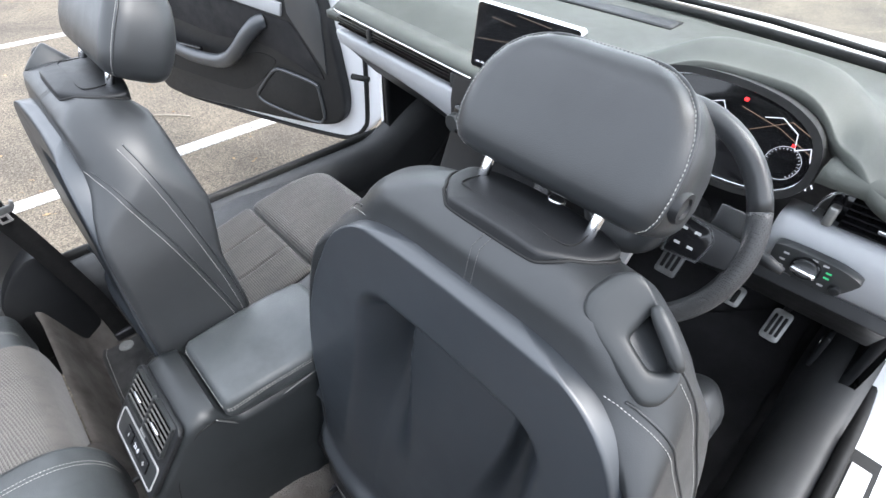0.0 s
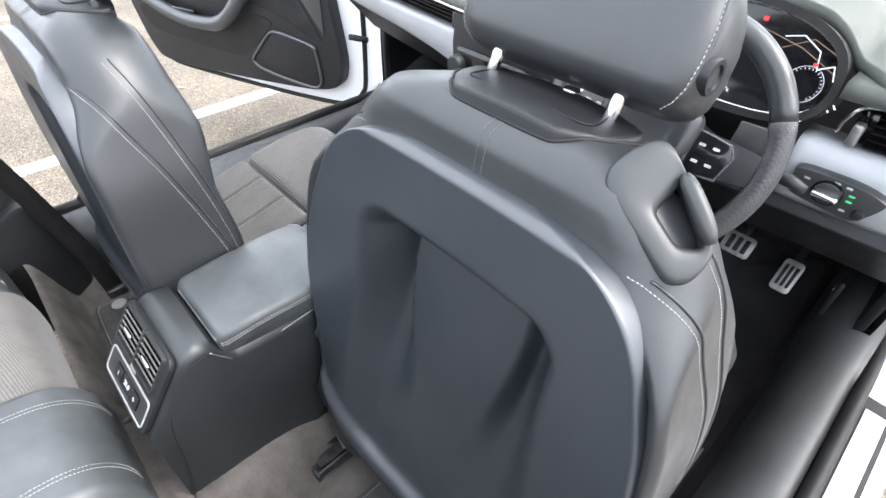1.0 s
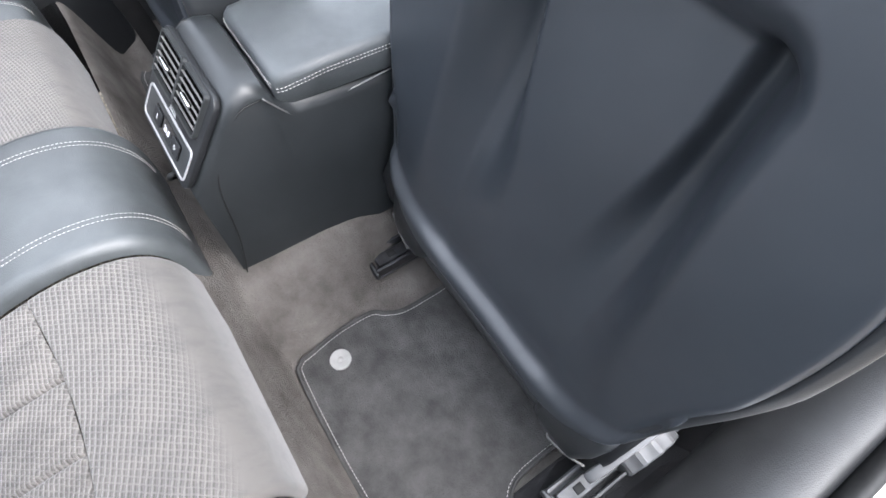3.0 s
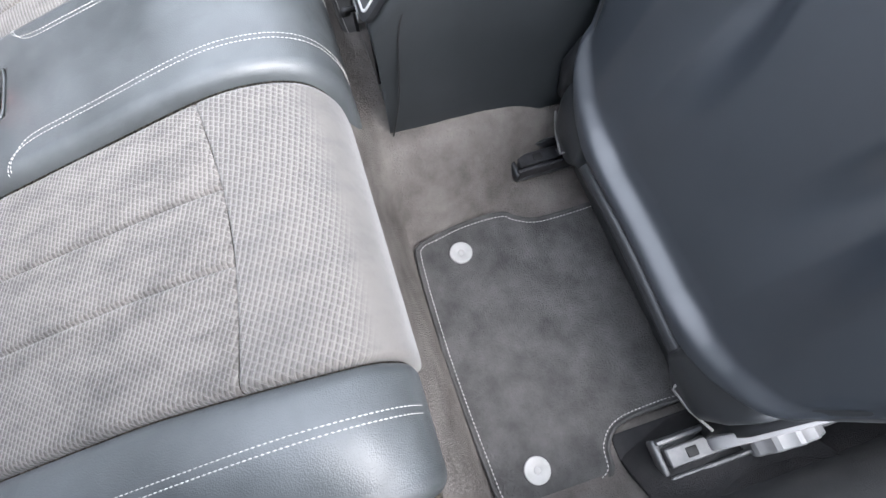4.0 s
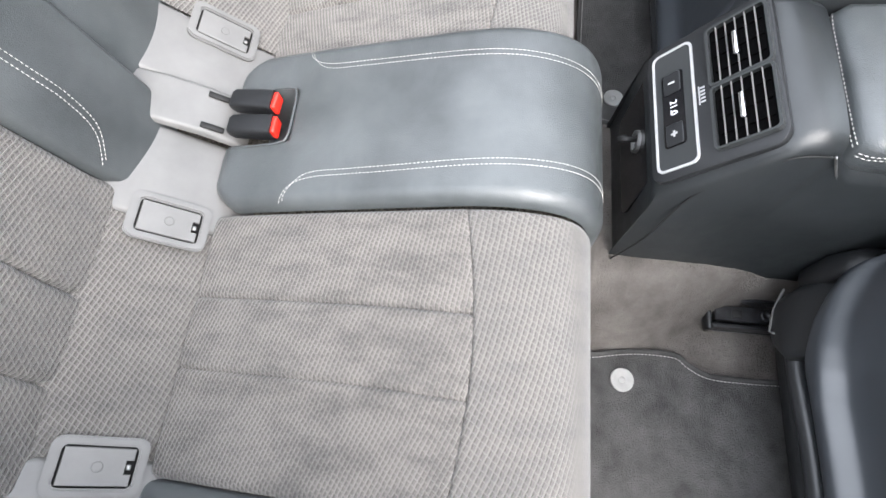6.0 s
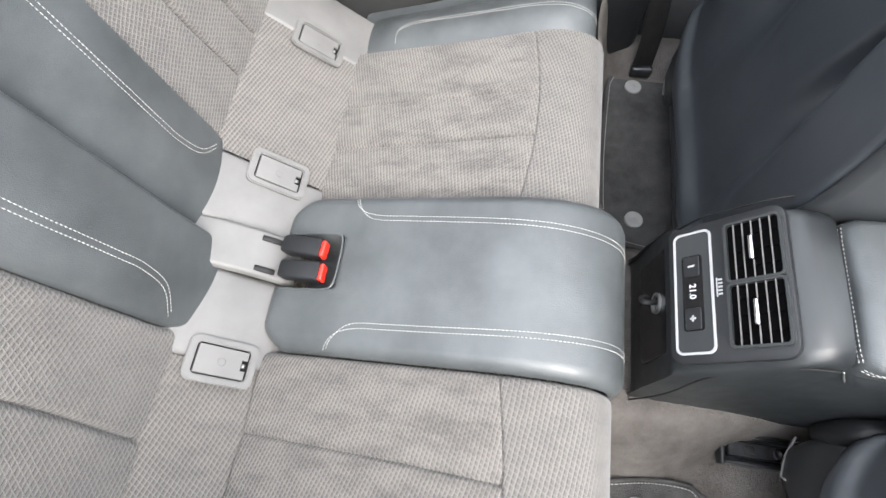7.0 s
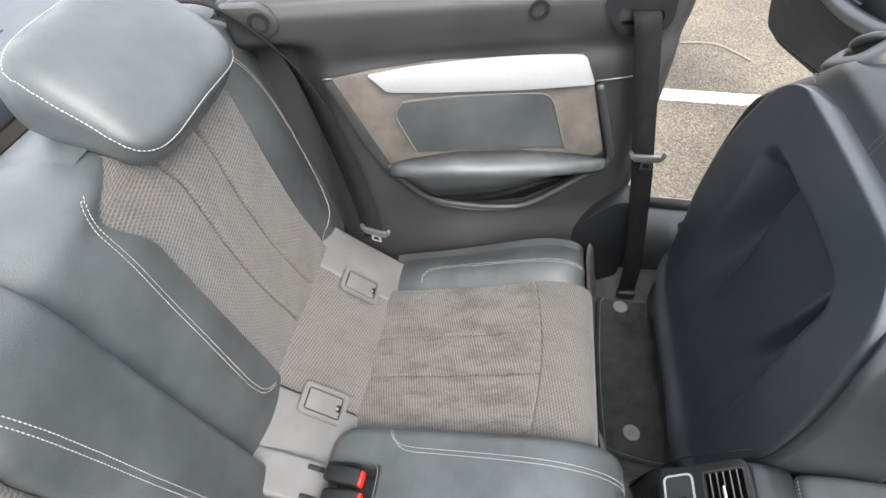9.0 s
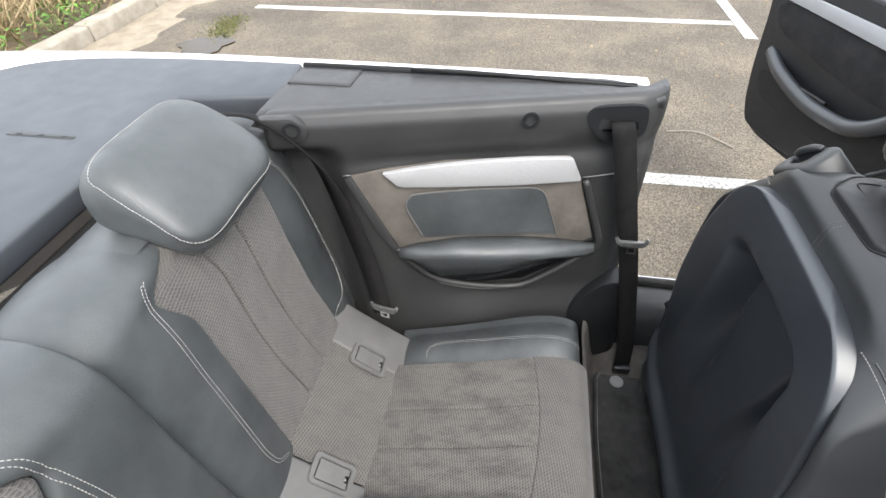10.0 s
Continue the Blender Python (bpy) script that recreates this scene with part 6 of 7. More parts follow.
for x in (-0.115, 0.155):
    part("climate_knob", moved(loft([[Vector((r * math.cos(a), r * math.sin(a), h)) for a in [k * math.pi / 12 for k in range(24)]] for h, r in ((0, 0.022), (0.018, 0.021), (0.020, 0.019), (0.020, 0.001))]), Matrix.Translation((x, 1.513, 0.862)) @ Matrix.Rotation(radians(90), 4, "X")), SOFT_GREY, dash, "round climate knob", angle=40)
# free-standing screen
display = thing("map_display", "free-standing display showing a dark map on the dashboard", "display")
DM = Matrix.Translation((0.069, 1.498, 1.083)) @ Matrix.Rotation(radians(-8), 4, "X")
part("bezel", moved(prism(rounded(0.246, 0.128, 0.010, 5), -0.004, 0.012, 0.003, 2), DM), CHROME, display, "bright display bezel", angle=40)
part("glass", moved(prism(rounded(0.238, 0.120, 0.007, 5), -0.0055, -0.0038), DM), SCREEN_BLACK, display, smooth=False)
roads = []
for a, b in (((-0.11, -0.005), (0.03, 0.012)), ((0.03, 0.012), (0.11, 0.03)), ((-0.08, 0.04), (-0.02, 0.036)), ((-0.05, -0.02), (0.0, 0.01)), ((-0.02, 0.055), (0.06, 0.05))):
    d = Vector((b[0] - a[0], 0, b[1] - a[1]))
    mid = Vector(((a[0] + b[0]) / 2, -0.006, (a[1] + b[1]) / 2))
    roads.append(box(d.length, 0.0004, 0.0016, 0, 1, mid, Matrix.Rotation(-math.atan2(d.z, d.x), 3, "Y")))
part("map_roads", moved(join(*roads), DM), GLOW_MAP, display, smooth=False)
part("status_bar", moved(join(*[box(0.008, 0.0004, 0.003, 0, 1, (-0.10 + 0.013 * k, -0.006, -0.048)) for k in range(4)]), DM), GLOW_WHITE, display, smooth=False)
part("stand", box(0.08, 0.05, 0.05, 0.01, 2, (0.06, 1.525, 1.005)), PLASTIC, display)

# instrument cluster under its hood
cluster = thing("instrument_cluster", "lit digital instrument cluster under the dashboard hood", "instrument cluster")
CM = Matrix.Translation((0.412, 1.625, 1.005)) @ Matrix.Rotation(radians(-18), 4, "X")
shape_o = [(a * 0.93 - 0.008, b * 0.93) for a, b in smooth_ring([(-0.18, -0.03), (-0.165, 0.045), (-0.10, 0.082), (0.0, 0.092), (0.10, 0.080), (0.165, 0.045), (0.185, -0.01), (0.165, -0.055), (0.10, -0.078), (0.0, -0.082), (-0.10, -0.078), (-0.16, -0.06)])]
shape_i = [(a * 0.955, b * 0.93) for a, b in shape_o]
part("screen", moved(prism(shape_i, 0.0, 0.006), CM), SCREEN_BLACK, cluster, smooth=False)
part("surround", moved(frame_ring([(a * 1.03, b * 1.06) for a, b in shape_o], shape_i, -0.035, 0.06), CM), RUBBER, cluster, "black cluster hood", smooth=False)
rim = [Vector((a, -0.008, b)) for a, b in shape_i]
part("chrome_rim", moved(tube([p for p in rim], 0.0022, 6, closed=True), CM), CHROME, cluster, "thin bright rim")
for cx in (-0.105, 0.115):
    marks = []
    marks.append(frame_ring([(cx + 0.027 * math.cos(q), -0.012 + 0.027 * math.sin(q)) for q in [k * math.pi / 16 for k in range(32)]], [(cx + 0.0264 * math.cos(q), -0.012 + 0.0264 * math.sin(q)) for q in [k * math.pi / 16 for k in range(32)]], -0.0012, -0.0006))
    for k in range(22):
        q = radians(-50 + 280 * k / 21)
        marks.append(box(0.0030, 0.0005, 0.0007, 0, 1, (cx + 0.0235 * math.cos(q), -0.001, -0.012 + 0.0235 * math.sin(q)), Matrix.Rotation(-q, 3, "Y")))
    part("dial", moved(join(*marks), CM), GLOW_WHITE, cluster, smooth=False)
roads = []
for a, b in (((0.02, 0.05), (0.09, 0.035)), ((0.09, 0.035), (0.15, 0.01)), ((0.03, 0.01), (0.10, 0.05)), ((-0.02, 0.02), (0.06, 0.0)), ((0.10, 0.05), (0.155, 0.03)), ((-0.10, 0.05), (-0.03, 0.03))):
    d = Vector((b[0] - a[0], 0, b[1] - a[1]))
    roads.append(box(d.length, 0.0005, 0.0009, 0, 1, ((a[0] + b[0]) / 2, -0.001, (a[1] + b[1]) / 2), Matrix.Rotation(-math.atan2(d.z, d.x), 3, "Y")))
white_roads = []
for a, b in (((0.085, 0.052), (0.115, 0.036)), ((0.115, 0.036), (0.122, 0.012)), ((0.122, 0.012), (0.142, 0.022)), ((0.142, 0.022), (0.150, 0.002)), ((0.06, 0.045), (0.085, 0.052)), ((-0.06, 0.03), (-0.01, 0.05)), ((-0.01, 0.05), (0.01, 0.02)), ((-0.07, 0.0), (-0.03, 0.028))):
    d = Vector((b[0] - a[0], 0, b[1] - a[1]))
    white_roads.append(box(d.length, 0.0005, 0.0014, 0, 1, ((a[0] + b[0]) / 2, -0.0012, (a[1] + b[1]) / 2), Matrix.Rotation(-math.atan2(d.z, d.x), 3, "Y")))
for run in (white_roads[:5], white_roads[5:7], white_roads[7:]):
    part("main_road", moved(join(*run), CM), GLOW_WHITE, cluster, smooth=False)
part("map_labels", moved(join(*[box(0.012 + 0.006 * (k % 2), 0.0005, 0.0022, 0, 1, (-0.035 + 0.03 * (k % 3), -0.0012, 0.036 - 0.014 * (k // 2))) for k in range(5)]), CM), GLOW_WHITE, cluster, smooth=False)
part("cluster_roads", moved(join(*roads), CM), GLOW_ORANGE, cluster, smooth=False)
part("warning_light", moved(box(0.007, 0.001, 0.006, 0.0004, 1, (0.022, -0.001, 0.062)), CM), GLOW_RED, cluster, "red warning light")
part("route_marker", moved(box(0.006, 0.001, 0.004, 0.0004, 1, (0.118, -0.0014, 0.018)), CM), GLOW_RED, cluster)
part("gauge_red", moved(join(box(0.004, 0.001, 0.012, 0, 1, (0.120, -0.001, -0.062)), box(0.012, 0.001, 0.003, 0, 1, (0.125, -0.001, -0.068))), CM), GLOW_RED, cluster, smooth=False)
part("gauge_marks", moved(join(*[box(0.002, 0.001, 0.007, 0, 1, (0.137 + 0.0065 * k, -0.001, -0.060 + 0.006 * k), Matrix.Rotation(-0.7, 3, "Y")) for k in range(6)]), CM), GLOW_WHITE, cluster, smooth=False)
lettering("+11.5°c", 0.010, CM @ Matrix.Translation((0.005, -0.0012, -0.052)) @ Matrix.Rotation(radians(90), 4, "X"), GLOW_WHITE, cluster, "outside_temperature")

# driver's side vent, switch panel and white trim
dv = thing("driver_side_vent", "slatted dashboard vent with chrome tab", "air vent")
part("vent_back", strip(0.615, 0.755, [(1.60, 1.000), (1.60, 0.938), (1.62, 0.938), (1.62, 1.0)], 8), GLOSS, dv)
for k in range(5):
    part("vent_slat", strip(0.640, 0.755, [(1.572, 0.992 - 0.011 * k), (1.572, 0.9895 - 0.011 * k), (1.60, 0.992 - 0.011 * k), (1.60, 0.9955 - 0.011 * k)], 8), GLOSS, dv, smooth=False)
for k in range(6):
    part("vent_fin", box(0.0015, 0.012, 0.052, 0, 1, (0.655 + 0.017 * k, 1.612, 0.968)), PLASTIC, dv, smooth=False)
part("vent_tab", box(0.030, 0.008, 0.007, 0.003, 2, (0.700, 1.583, 0.968)), CHROME, dv)
part("thumbwheel", box(0.014, 0.02, 0.034, 0.004, 2, (0.626, 1.585, 0.962)), STEEL, dv, "ribbed satin thumbwheel")
part("chrome_line", tube(smooth_path([(0.602, 1.590, 0.955), (0.608, 1.583, 0.985), (0.622, 1.582, 1.003), (0.66, 1.585, 1.006), (0.755, 1.592, 1.000)], 6), 0.0028, 6), CHROME, dv, "bright line over the vent")
part("upper_cap", strip(0.585, 0.765, [(1.56, 1.03), (1.555, 1.008), (1.60, 1.006), (1.65, 1.03)], 10), DASH_TOP, dash)
part("white_trim", strip(0.565, 0.775, [(1.572, 0.938), (1.562, 0.932), (1.556, 0.895), (1.565, 0.840), (1.585, 0.820), (1.62, 0.818), (1.62, 0.938)], 14), WHITE_TRIM, dash, "pearl white trim strip")
light = thing("light_switch", "black light switch panel with round knob on white trim", "light switch")
LM = Matrix.Translation((0.645, 1.561, 0.882)) @ Matrix.Rotation(radians(6), 4, "X") @ Matrix.Rotation(radians(1.5), 4, "Z")
part("panel", moved(prism(smooth_ring([(-0.060, 0.012), (-0.052, 0.026), (0.02, 0.027), (0.058, 0.018), (0.062, 0.006), (0.042, -0.026), (0.02, -0.030), (-0.045, -0.022), (-0.058, -0.010)]), -0.012, 0.006, 0.002, 2), LM), SOFT_GREY, light, angle=40)
part("knob_ring", moved(frame_ring([(-0.008 + 0.021 * math.cos(q), 0.002 + 0.021 * math.sin(q)) for q in [k * math.pi / 14 for k in range(28)]], [(-0.008 + 0.018 * math.cos(q), 0.002 + 0.018 * math.sin(q)) for q in [k * math.pi / 14 for k in range(28)]], -0.015, -0.010), LM), GLOSS, light, smooth=False)
part("knob", moved(prism([(-0.008 + 0.0175 * math.cos(q), 0.002 + 0.0175 * math.sin(q)) for q in [k * math.pi / 14 for k in range(28)]], -0.018, -0.008, 0.002, 2), LM), SOFT_GREY, light, angle=40)
part("knob_grip", moved(box(0.036, 0.016, 0.009, 0.003, 2, (-0.008, -0.022, 0.002)), LM), CHROME, light, "bright knob grip")
part("dimmer", moved(prism([(0.040 + 0.008 * math.cos(q), -0.014 + 0.008 * math.sin(q)) for q in [k * math.pi / 8 for k in range(16)]], -0.018, -0.008, 0.002, 2), LM), PLASTIC, light, angle=40)
for x, z, m_ in ((-0.040, 0.014, MARK), (-0.042, 0.0, MARK), (-0.040, -0.012, MARK), (-0.002, 0.022, MARK), (0.014, 0.021, MARK), (0.022, 0.010, GLOW_GREEN), (0.022, 0.000, GLOW_GREEN), (0.020, -0.017, MARK)):
    part("pictogram", moved(box(0.008, 0.0006, 0.0035, 0, 1, (x, -0.0125, z)), LM), m_, light, smooth=False)

# ---- steering wheel ----
wheel = thing("steering_wheel", "black leather steering wheel with perforated grips", "steering wheel")
WM = Matrix.Translation((0.405, 1.405, 0.942)) @ Matrix.Rotation(radians(-25), 4, "X")
def rim_pt(a):
    f = 0.012 * max(0.0, -math.sin(a)) ** 6
    return Vector((0.172 * math.cos(a), 0, 0.172 * math.sin(a) + f))
def arc(a0, a1, n=24):
    return [rim_pt(radians(a0 + (a1 - a0) * k / n)) for k in range(n + 1)]
def perforated(name, skin, hole, pitch):
    """Leather with close rows of small round holes."""
    m, n, l, b = shader(name, skin, 0.42, 0.0, 0.55)
    co = n.new("ShaderNodeTexCoord")
    cell = node(n, "TexVoronoi", Scale=1 / pitch, Randomness=0.0)
    l.new(co.outputs["Object"], cell.inputs["Vector"])
    dip = n.new("ShaderNodeMapRange")
    dip.inputs["From Min"].default_value, dip.inputs["From Max"].default_value = 0.24, 0.42
    l.new(cell.outputs["Distance"], dip.inputs["Value"])
    mx = n.new("ShaderNodeMix")
    mx.data_type = "RGBA"
    mx.inputs[6].default_value, mx.inputs[7].default_value = (*hole, 1), (*skin, 1)
    l.new(dip.outputs[0], mx.inputs[0])
    l.new(mx.outputs[2], b.inputs["Base Color"])
    bp = node(n, "Bump", Strength=0.9, Distance=0.0012)
    l.new(dip.outputs[0], bp.inputs["Height"])
    l.new(bp.outputs[0], b.inputs["Normal"])
    return m


PERF = perforated("perforated_leather", (0.036, 0.037, 0.039), (0.005, 0.005, 0.005), 0.0030)
for a0, a1, m_, nm in ((25, 155, LEATHER, "rim_top"), (-60, 25, PERF, "rim_grip"), (155, 240, PERF, "rim_grip"), (240, 300, LEATHER, "rim_bottom")):
    part(nm, moved(tube(arc(a0, a1), 0.0165, 14, up=(0, 1, 0)), WM), m_, wheel, "perforated leather grip" if nm == "rim_grip" else "smooth leather rim")
rings = []
for y, sc in ((-0.040, 0.55), (-0.046, 0.80), (-0.038, 0.97), (-0.02, 1.0), (0.03, 0.85)):
    rings.append([WM @ Vector((a * sc, y, b * sc)) for a, b in smooth_ring([(-0.075, 0.03), (-0.06, 0.052), (0.0, 0.062), (0.06, 0.052), (0.075, 0.03), (0.065, -0.03), (0.03, -0.062), (-0.03, -0.062), (-0.065, -0.03)])])
part("hub", loft(rings), LEATHER, wheel, "black hub pad", angle=60)
for sx in (1, -1):
    sp = prism([(sx * 0.06, 0.032), (sx * 0.160, 0.026), (sx * 0.160, -0.020), (sx * 0.06, -0.035)], -0.012, 0.010, 0.004, 2)
    spoke = part("spoke", moved(sp, WM), PLASTIC, wheel, angle=40)
    part("switch_panel", moved(prism([(sx * 0.072, 0.030), (sx * 0.118, 0.024), (sx * 0.128, 0.010), (sx * 0.120, -0.024), (sx * 0.072, -0.030)], -0.022, -0.010, 0.002, 2), WM), GLOSS, spoke, "black switch panel", angle=40)
    part("switch_frame", moved(frame_ring([(sx * 0.070, 0.032), (sx * 0.120, 0.026), (sx * 0.131, 0.010), (sx * 0.122, -0.027), (sx * 0.070, -0.032)], [(sx * 0.072, 0.030), (sx * 0.118, 0.024), (sx * 0.128, 0.010), (sx * 0.120, -0.024), (sx * 0.072, -0.030)], -0.023, -0.012), WM), CHROME, spoke, smooth=False)
    for k in range(4):
        part("switch_mark", moved(box(0.009, 0.0006, 0.004, 0, 1, (sx * (0.085 + 0.020 * (k % 2)), -0.0225, 0.013 - 0.024 * (k // 2))), WM), MARK, spoke, smooth=False)
    part("shift_paddle", moved(box(0.05, 0.006, 0.06, 0.004, 2, (sx * 0.128, 0.03, 0.03)), WM), SOFT_GREY, wheel)
part("lower_spoke", moved(prism([(-0.03, -0.05), (0.03, -0.05), (0.022, -0.158), (-0.022, -0.158)], -0.008, 0.010, 0.004, 2), WM), SILVER, wheel, "satin silver lower spoke", angle=40)
part("column", moved(tube([(0, 0.02, 0), (0, 0.12, -0.01), (0, 0.30, -0.03)], 0.055, 16), WM), PLASTIC, wheel, "black steering column shroud")
part("stalk", moved(tube([(0.04, 0.07, 0.0), (0.12, 0.065, 0.01), (0.19, 0.055, 0.008), (0.215, 0.05, 0.004)], [0.009, 0.008, 0.010, 0.006], 10), WM), PLASTIC, wheel, "black column stalk")

# ---- pedals and front mats ----
def pedal(x, y, z, w, h):
    t = thing("pedal", "steel pedal with black rubber pads", "pedal", Matrix.Translation((x, y, z)) @ Matrix.Rotation(radians(-40), 4, "X"), "pedals")
    part("plate", prism(rounded(w, h, 0.010, 4), -0.006, 0.006, 0.002, 2), STEEL, t, angle=40)
    for k in range(3):
        part("rubber_pad", box(w * 0.16, 0.004, h * 0.66, 0.003, 1, ((k - 1) * w * 0.26, -0.008, 0.0)), RUBBER, t)
    part("arm", tube([(0, 0.006, 0), (0, 0.03, 0.06), (0, 0.06, 0.16)], 0.008, 8), DARK_STEEL, t)
pedal(0.640, 1.885, 0.475, 0.044, 0.082)
pedal(0.515, 1.885, 0.495, 0.070, 0.055)
pedal(0.345, 1.93, 0.470, 0.06, 0.10)
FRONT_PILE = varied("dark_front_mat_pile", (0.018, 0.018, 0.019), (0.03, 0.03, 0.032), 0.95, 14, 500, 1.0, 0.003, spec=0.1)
for x0, x1 in ((0.19, 0.715), (-0.67, -0.145)):
    t = thing("front_floor_mat", "black carpet floor mat in the front footwell", "floor mat", None, "floor mats")
    o = rounded(x1 - x0, 0.66, 0.06, 5, (x0 + x1) / 2, 1.58)
    def mat_skin(u, v, x0=x0, x1=x1):
        x, y = x0 + (x1 - x0) * u, 1.22 + 0.86 * v
        return Vector((x, y, floor_z(x, y) + 0.012))
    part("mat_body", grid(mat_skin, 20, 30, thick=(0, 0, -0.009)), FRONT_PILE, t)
part("side_release", box(0.012, 0.09, 0.10, 0.02, 3, (0.735, 1.86, 0.52)), PLASTIC, car)
part("release_mark", box(0.002, 0.02, 0.008, 0.0, 1, (0.727, 1.85, 0.53)), MARK, car)

# ---- windscreen ----
screen = thing("windscreen", "raked windscreen with black frame and wiper", "windscreen", kind="structure")
def ws(u, v, push=0.0):
    x = XC + (2 * u - 1) * (0.74 - 0.10 * v)
    y = 2.09 - 0.10 * (2 * u - 1) ** 2 - 0.80 * v
    return Vector((x, y + push, 1.045 + 0.40 * v - 0.02 * (2 * u - 1) ** 2 * v))
glass = part("glass", grid(ws, 20, 12, thick=(0, 0.004, 0.004)), GLASS, screen, "clear raked glass")
glass.visible_shadow = False
part("lower_seal", tube([ws(k / 20, 0.0) + Vector((0, 0.0, 0.0)) for k in range(21)], 0.016, 8), RUBBER, screen, "black lower seal")
for u in (0.0, 1.0):
    part("pillar", tube([ws(u, k / 10) for k in range(11)], 0.030, 10), PLASTIC, screen, "black windscreen pillar")
part("header", tube([ws(k / 20, 1.0) for k in range(21)], 0.030, 10), PLASTIC, screen, "black windscreen header")
part("cowl", strip(XC - 0.72, XC + 0.72, [(2.06, 1.035), (2.10, 1.045), (2.17, 1.02), (2.17, 0.98), (2.06, 0.98)], 20, 0.0), RUBBER, screen, "black scuttle panel")
part("wiper_arm", tube([(0.62, 2.10, 1.06), (0.30, 2.10, 1.075), (-0.05, 2.115, 1.07)], 0.009, 8), RUBBER, screen, "black wiper arm")

# ---- open passenger door ----
door = thing("car_door", "white passenger door standing wide open with dark lining", "car door")
ang = math.atan2(1.43 - 1.86, -2.2 + 0.93)
DX = Vector((math.cos(ang), math.sin(ang), 0))
DN = Vector((-DX.y, DX.x, 0))
if DN.y > 0:
    DN = -DN
DMAT = Matrix(((DX.x, DN.x, 0, -0.93), (DX.y, DN.y, 0, 1.86), (0, 0, 1, 0), (0, 0, 0, 1)))
def on_door(bm):
    return moved(bm, DMAT)
outer = smooth_ring([(0.06, 0.43), (0.085, 0.36), (0.14, 0.31), (0.24, 0.282), (0.60, 0.266), (1.15, 0.262), (1.30, 0.275), (1.385, 0.33), (1.42, 0.50), (1.455, 0.75), (1.47, 0.93), (1.44, 0.955), (0.8, 0.965), (0.12, 0.965), (0.045, 0.95), (0.045, 0.7)], 4)
part("skin", on_door(prism(outer, -0.13, -0.02, 0.015, 3)), PAINT, door, "white painted door skin", angle=40)
part("seal", on_door(tube([Vector((a * 0.985 + 0.01, -0.018, b * 0.98 + 0.014)) for a, b in outer], 0.010, 8, closed=True, up=(0, 1, 0))), RUBBER, door, "black door seal")
lining = smooth_ring([(0.144, 0.51), (0.155, 0.44), (0.185, 0.395), (0.24, 0.368), (0.35, 0.346), (0.55, 0.329), (0.93, 0.306), (1.25, 0.300), (1.34, 0.35), (1.395, 0.52), (1.425, 0.75), (1.44, 0.92), (1.30, 0.955), (0.60, 0.96), (0.23, 0.96), (0.20, 0.88), (0.175, 0.76), (0.155, 0.62)], 4)
part("lining", on_door(prism(lining, -0.025, 0.030, 0.012, 3)), PLASTIC, door, "dark moulded door lining", angle=40)
part("suede_panel", on_door(prism(smooth_ring([(0.235, 0.575), (0.30, 0.585), (0.47, 0.650), (0.62, 0.670), (0.80, 0.66), (1.10, 0.70), (1.32, 0.74), (1.34, 0.84), (0.9, 0.84), (0.64, 0.815), (0.42, 0.785), (0.36, 0.77), (0.28, 0.66)], 4), 0.026, 0.034, 0.003, 2)), CARPET_DARK, door, "charcoal suede door insert", angle=40)
part("corner_panel", on_door(prism([(0.215, 0.60), (0.375, 0.815), (0.37, 0.95), (0.24, 0.95), (0.205, 0.84)], 0.026, 0.036, 0.003, 2)), SHELL, door, "dark triangular mirror corner", angle=40)
part("trim_bar", on_door(prism([(0.405, 0.80), (0.64, 0.825), (1.35, 0.855), (1.38, 0.90), (0.70, 0.885), (0.39, 0.85)], 0.028, 0.044, 0.005, 2)), WHITE_TRIM, door, "pearl white door trim", angle=40)
handle = [(0.505, 0.030, 0.765), (0.53, 0.055, 0.755), (0.585, 0.075, 0.705), (0.66, 0.085, 0.630), (0.73, 0.085, 0.585), (0.82, 0.082, 0.563), (1.0, 0.072, 0.560), (1.2, 0.055, 0.60), (1.33, 0.02, 0.64)]
part("pull_handle", on_door(tube(smooth_path(handle, 6), 0.024, 12, flat=1.3)), SHELL, door, "curved dark pull handle")
part("armrest_well", on_door(prism(smooth_ring([(0.49, 0.605), (0.55, 0.545), (0.62, 0.485), (0.68, 0.448), (0.77, 0.425), (1.05, 0.435), (1.28, 0.46), (1.32, 0.56), (1.05, 0.535), (0.80, 0.56), (0.64, 0.61), (0.56, 0.625)], 4), 0.026, 0.0325)), RUBBER, door, "dark armrest recess", angle=40)
part("window_switch", on_door(box(0.14, 0.02, 0.018, 0.005, 2, (0.98, 0.062, 0.592))), GLOSS, door)
spk = smooth_ring([(0.64, 0.430), (0.60, 0.475), (0.535, 0.540), (0.50, 0.566), (0.46, 0.572), (0.36, 0.560), (0.285, 0.545), (0.270, 0.52), (0.262, 0.42), (0.272, 0.385), (0.31, 0.366), (0.45, 0.372), (0.58, 0.388), (0.63, 0.405)], 4)
part("speaker_grille", on_door(prism(spk, 0.026, 0.034, 0.002, 2)), RUBBER, door, "dark speaker grille", angle=40)
part("speaker_rim", on_door(tube([Vector((a, 0.034, b)) for a, b in spk], 0.0075, 8, closed=True, up=(0, 1, 0))), SHELL, door)
part("door_strap", tube([(-0.93, 1.83, 0.62), (-1.0, 1.80, 0.62)], 0.012, 8), RUBBER, door)

# ---- verge ----
KERB_Y = -3.35
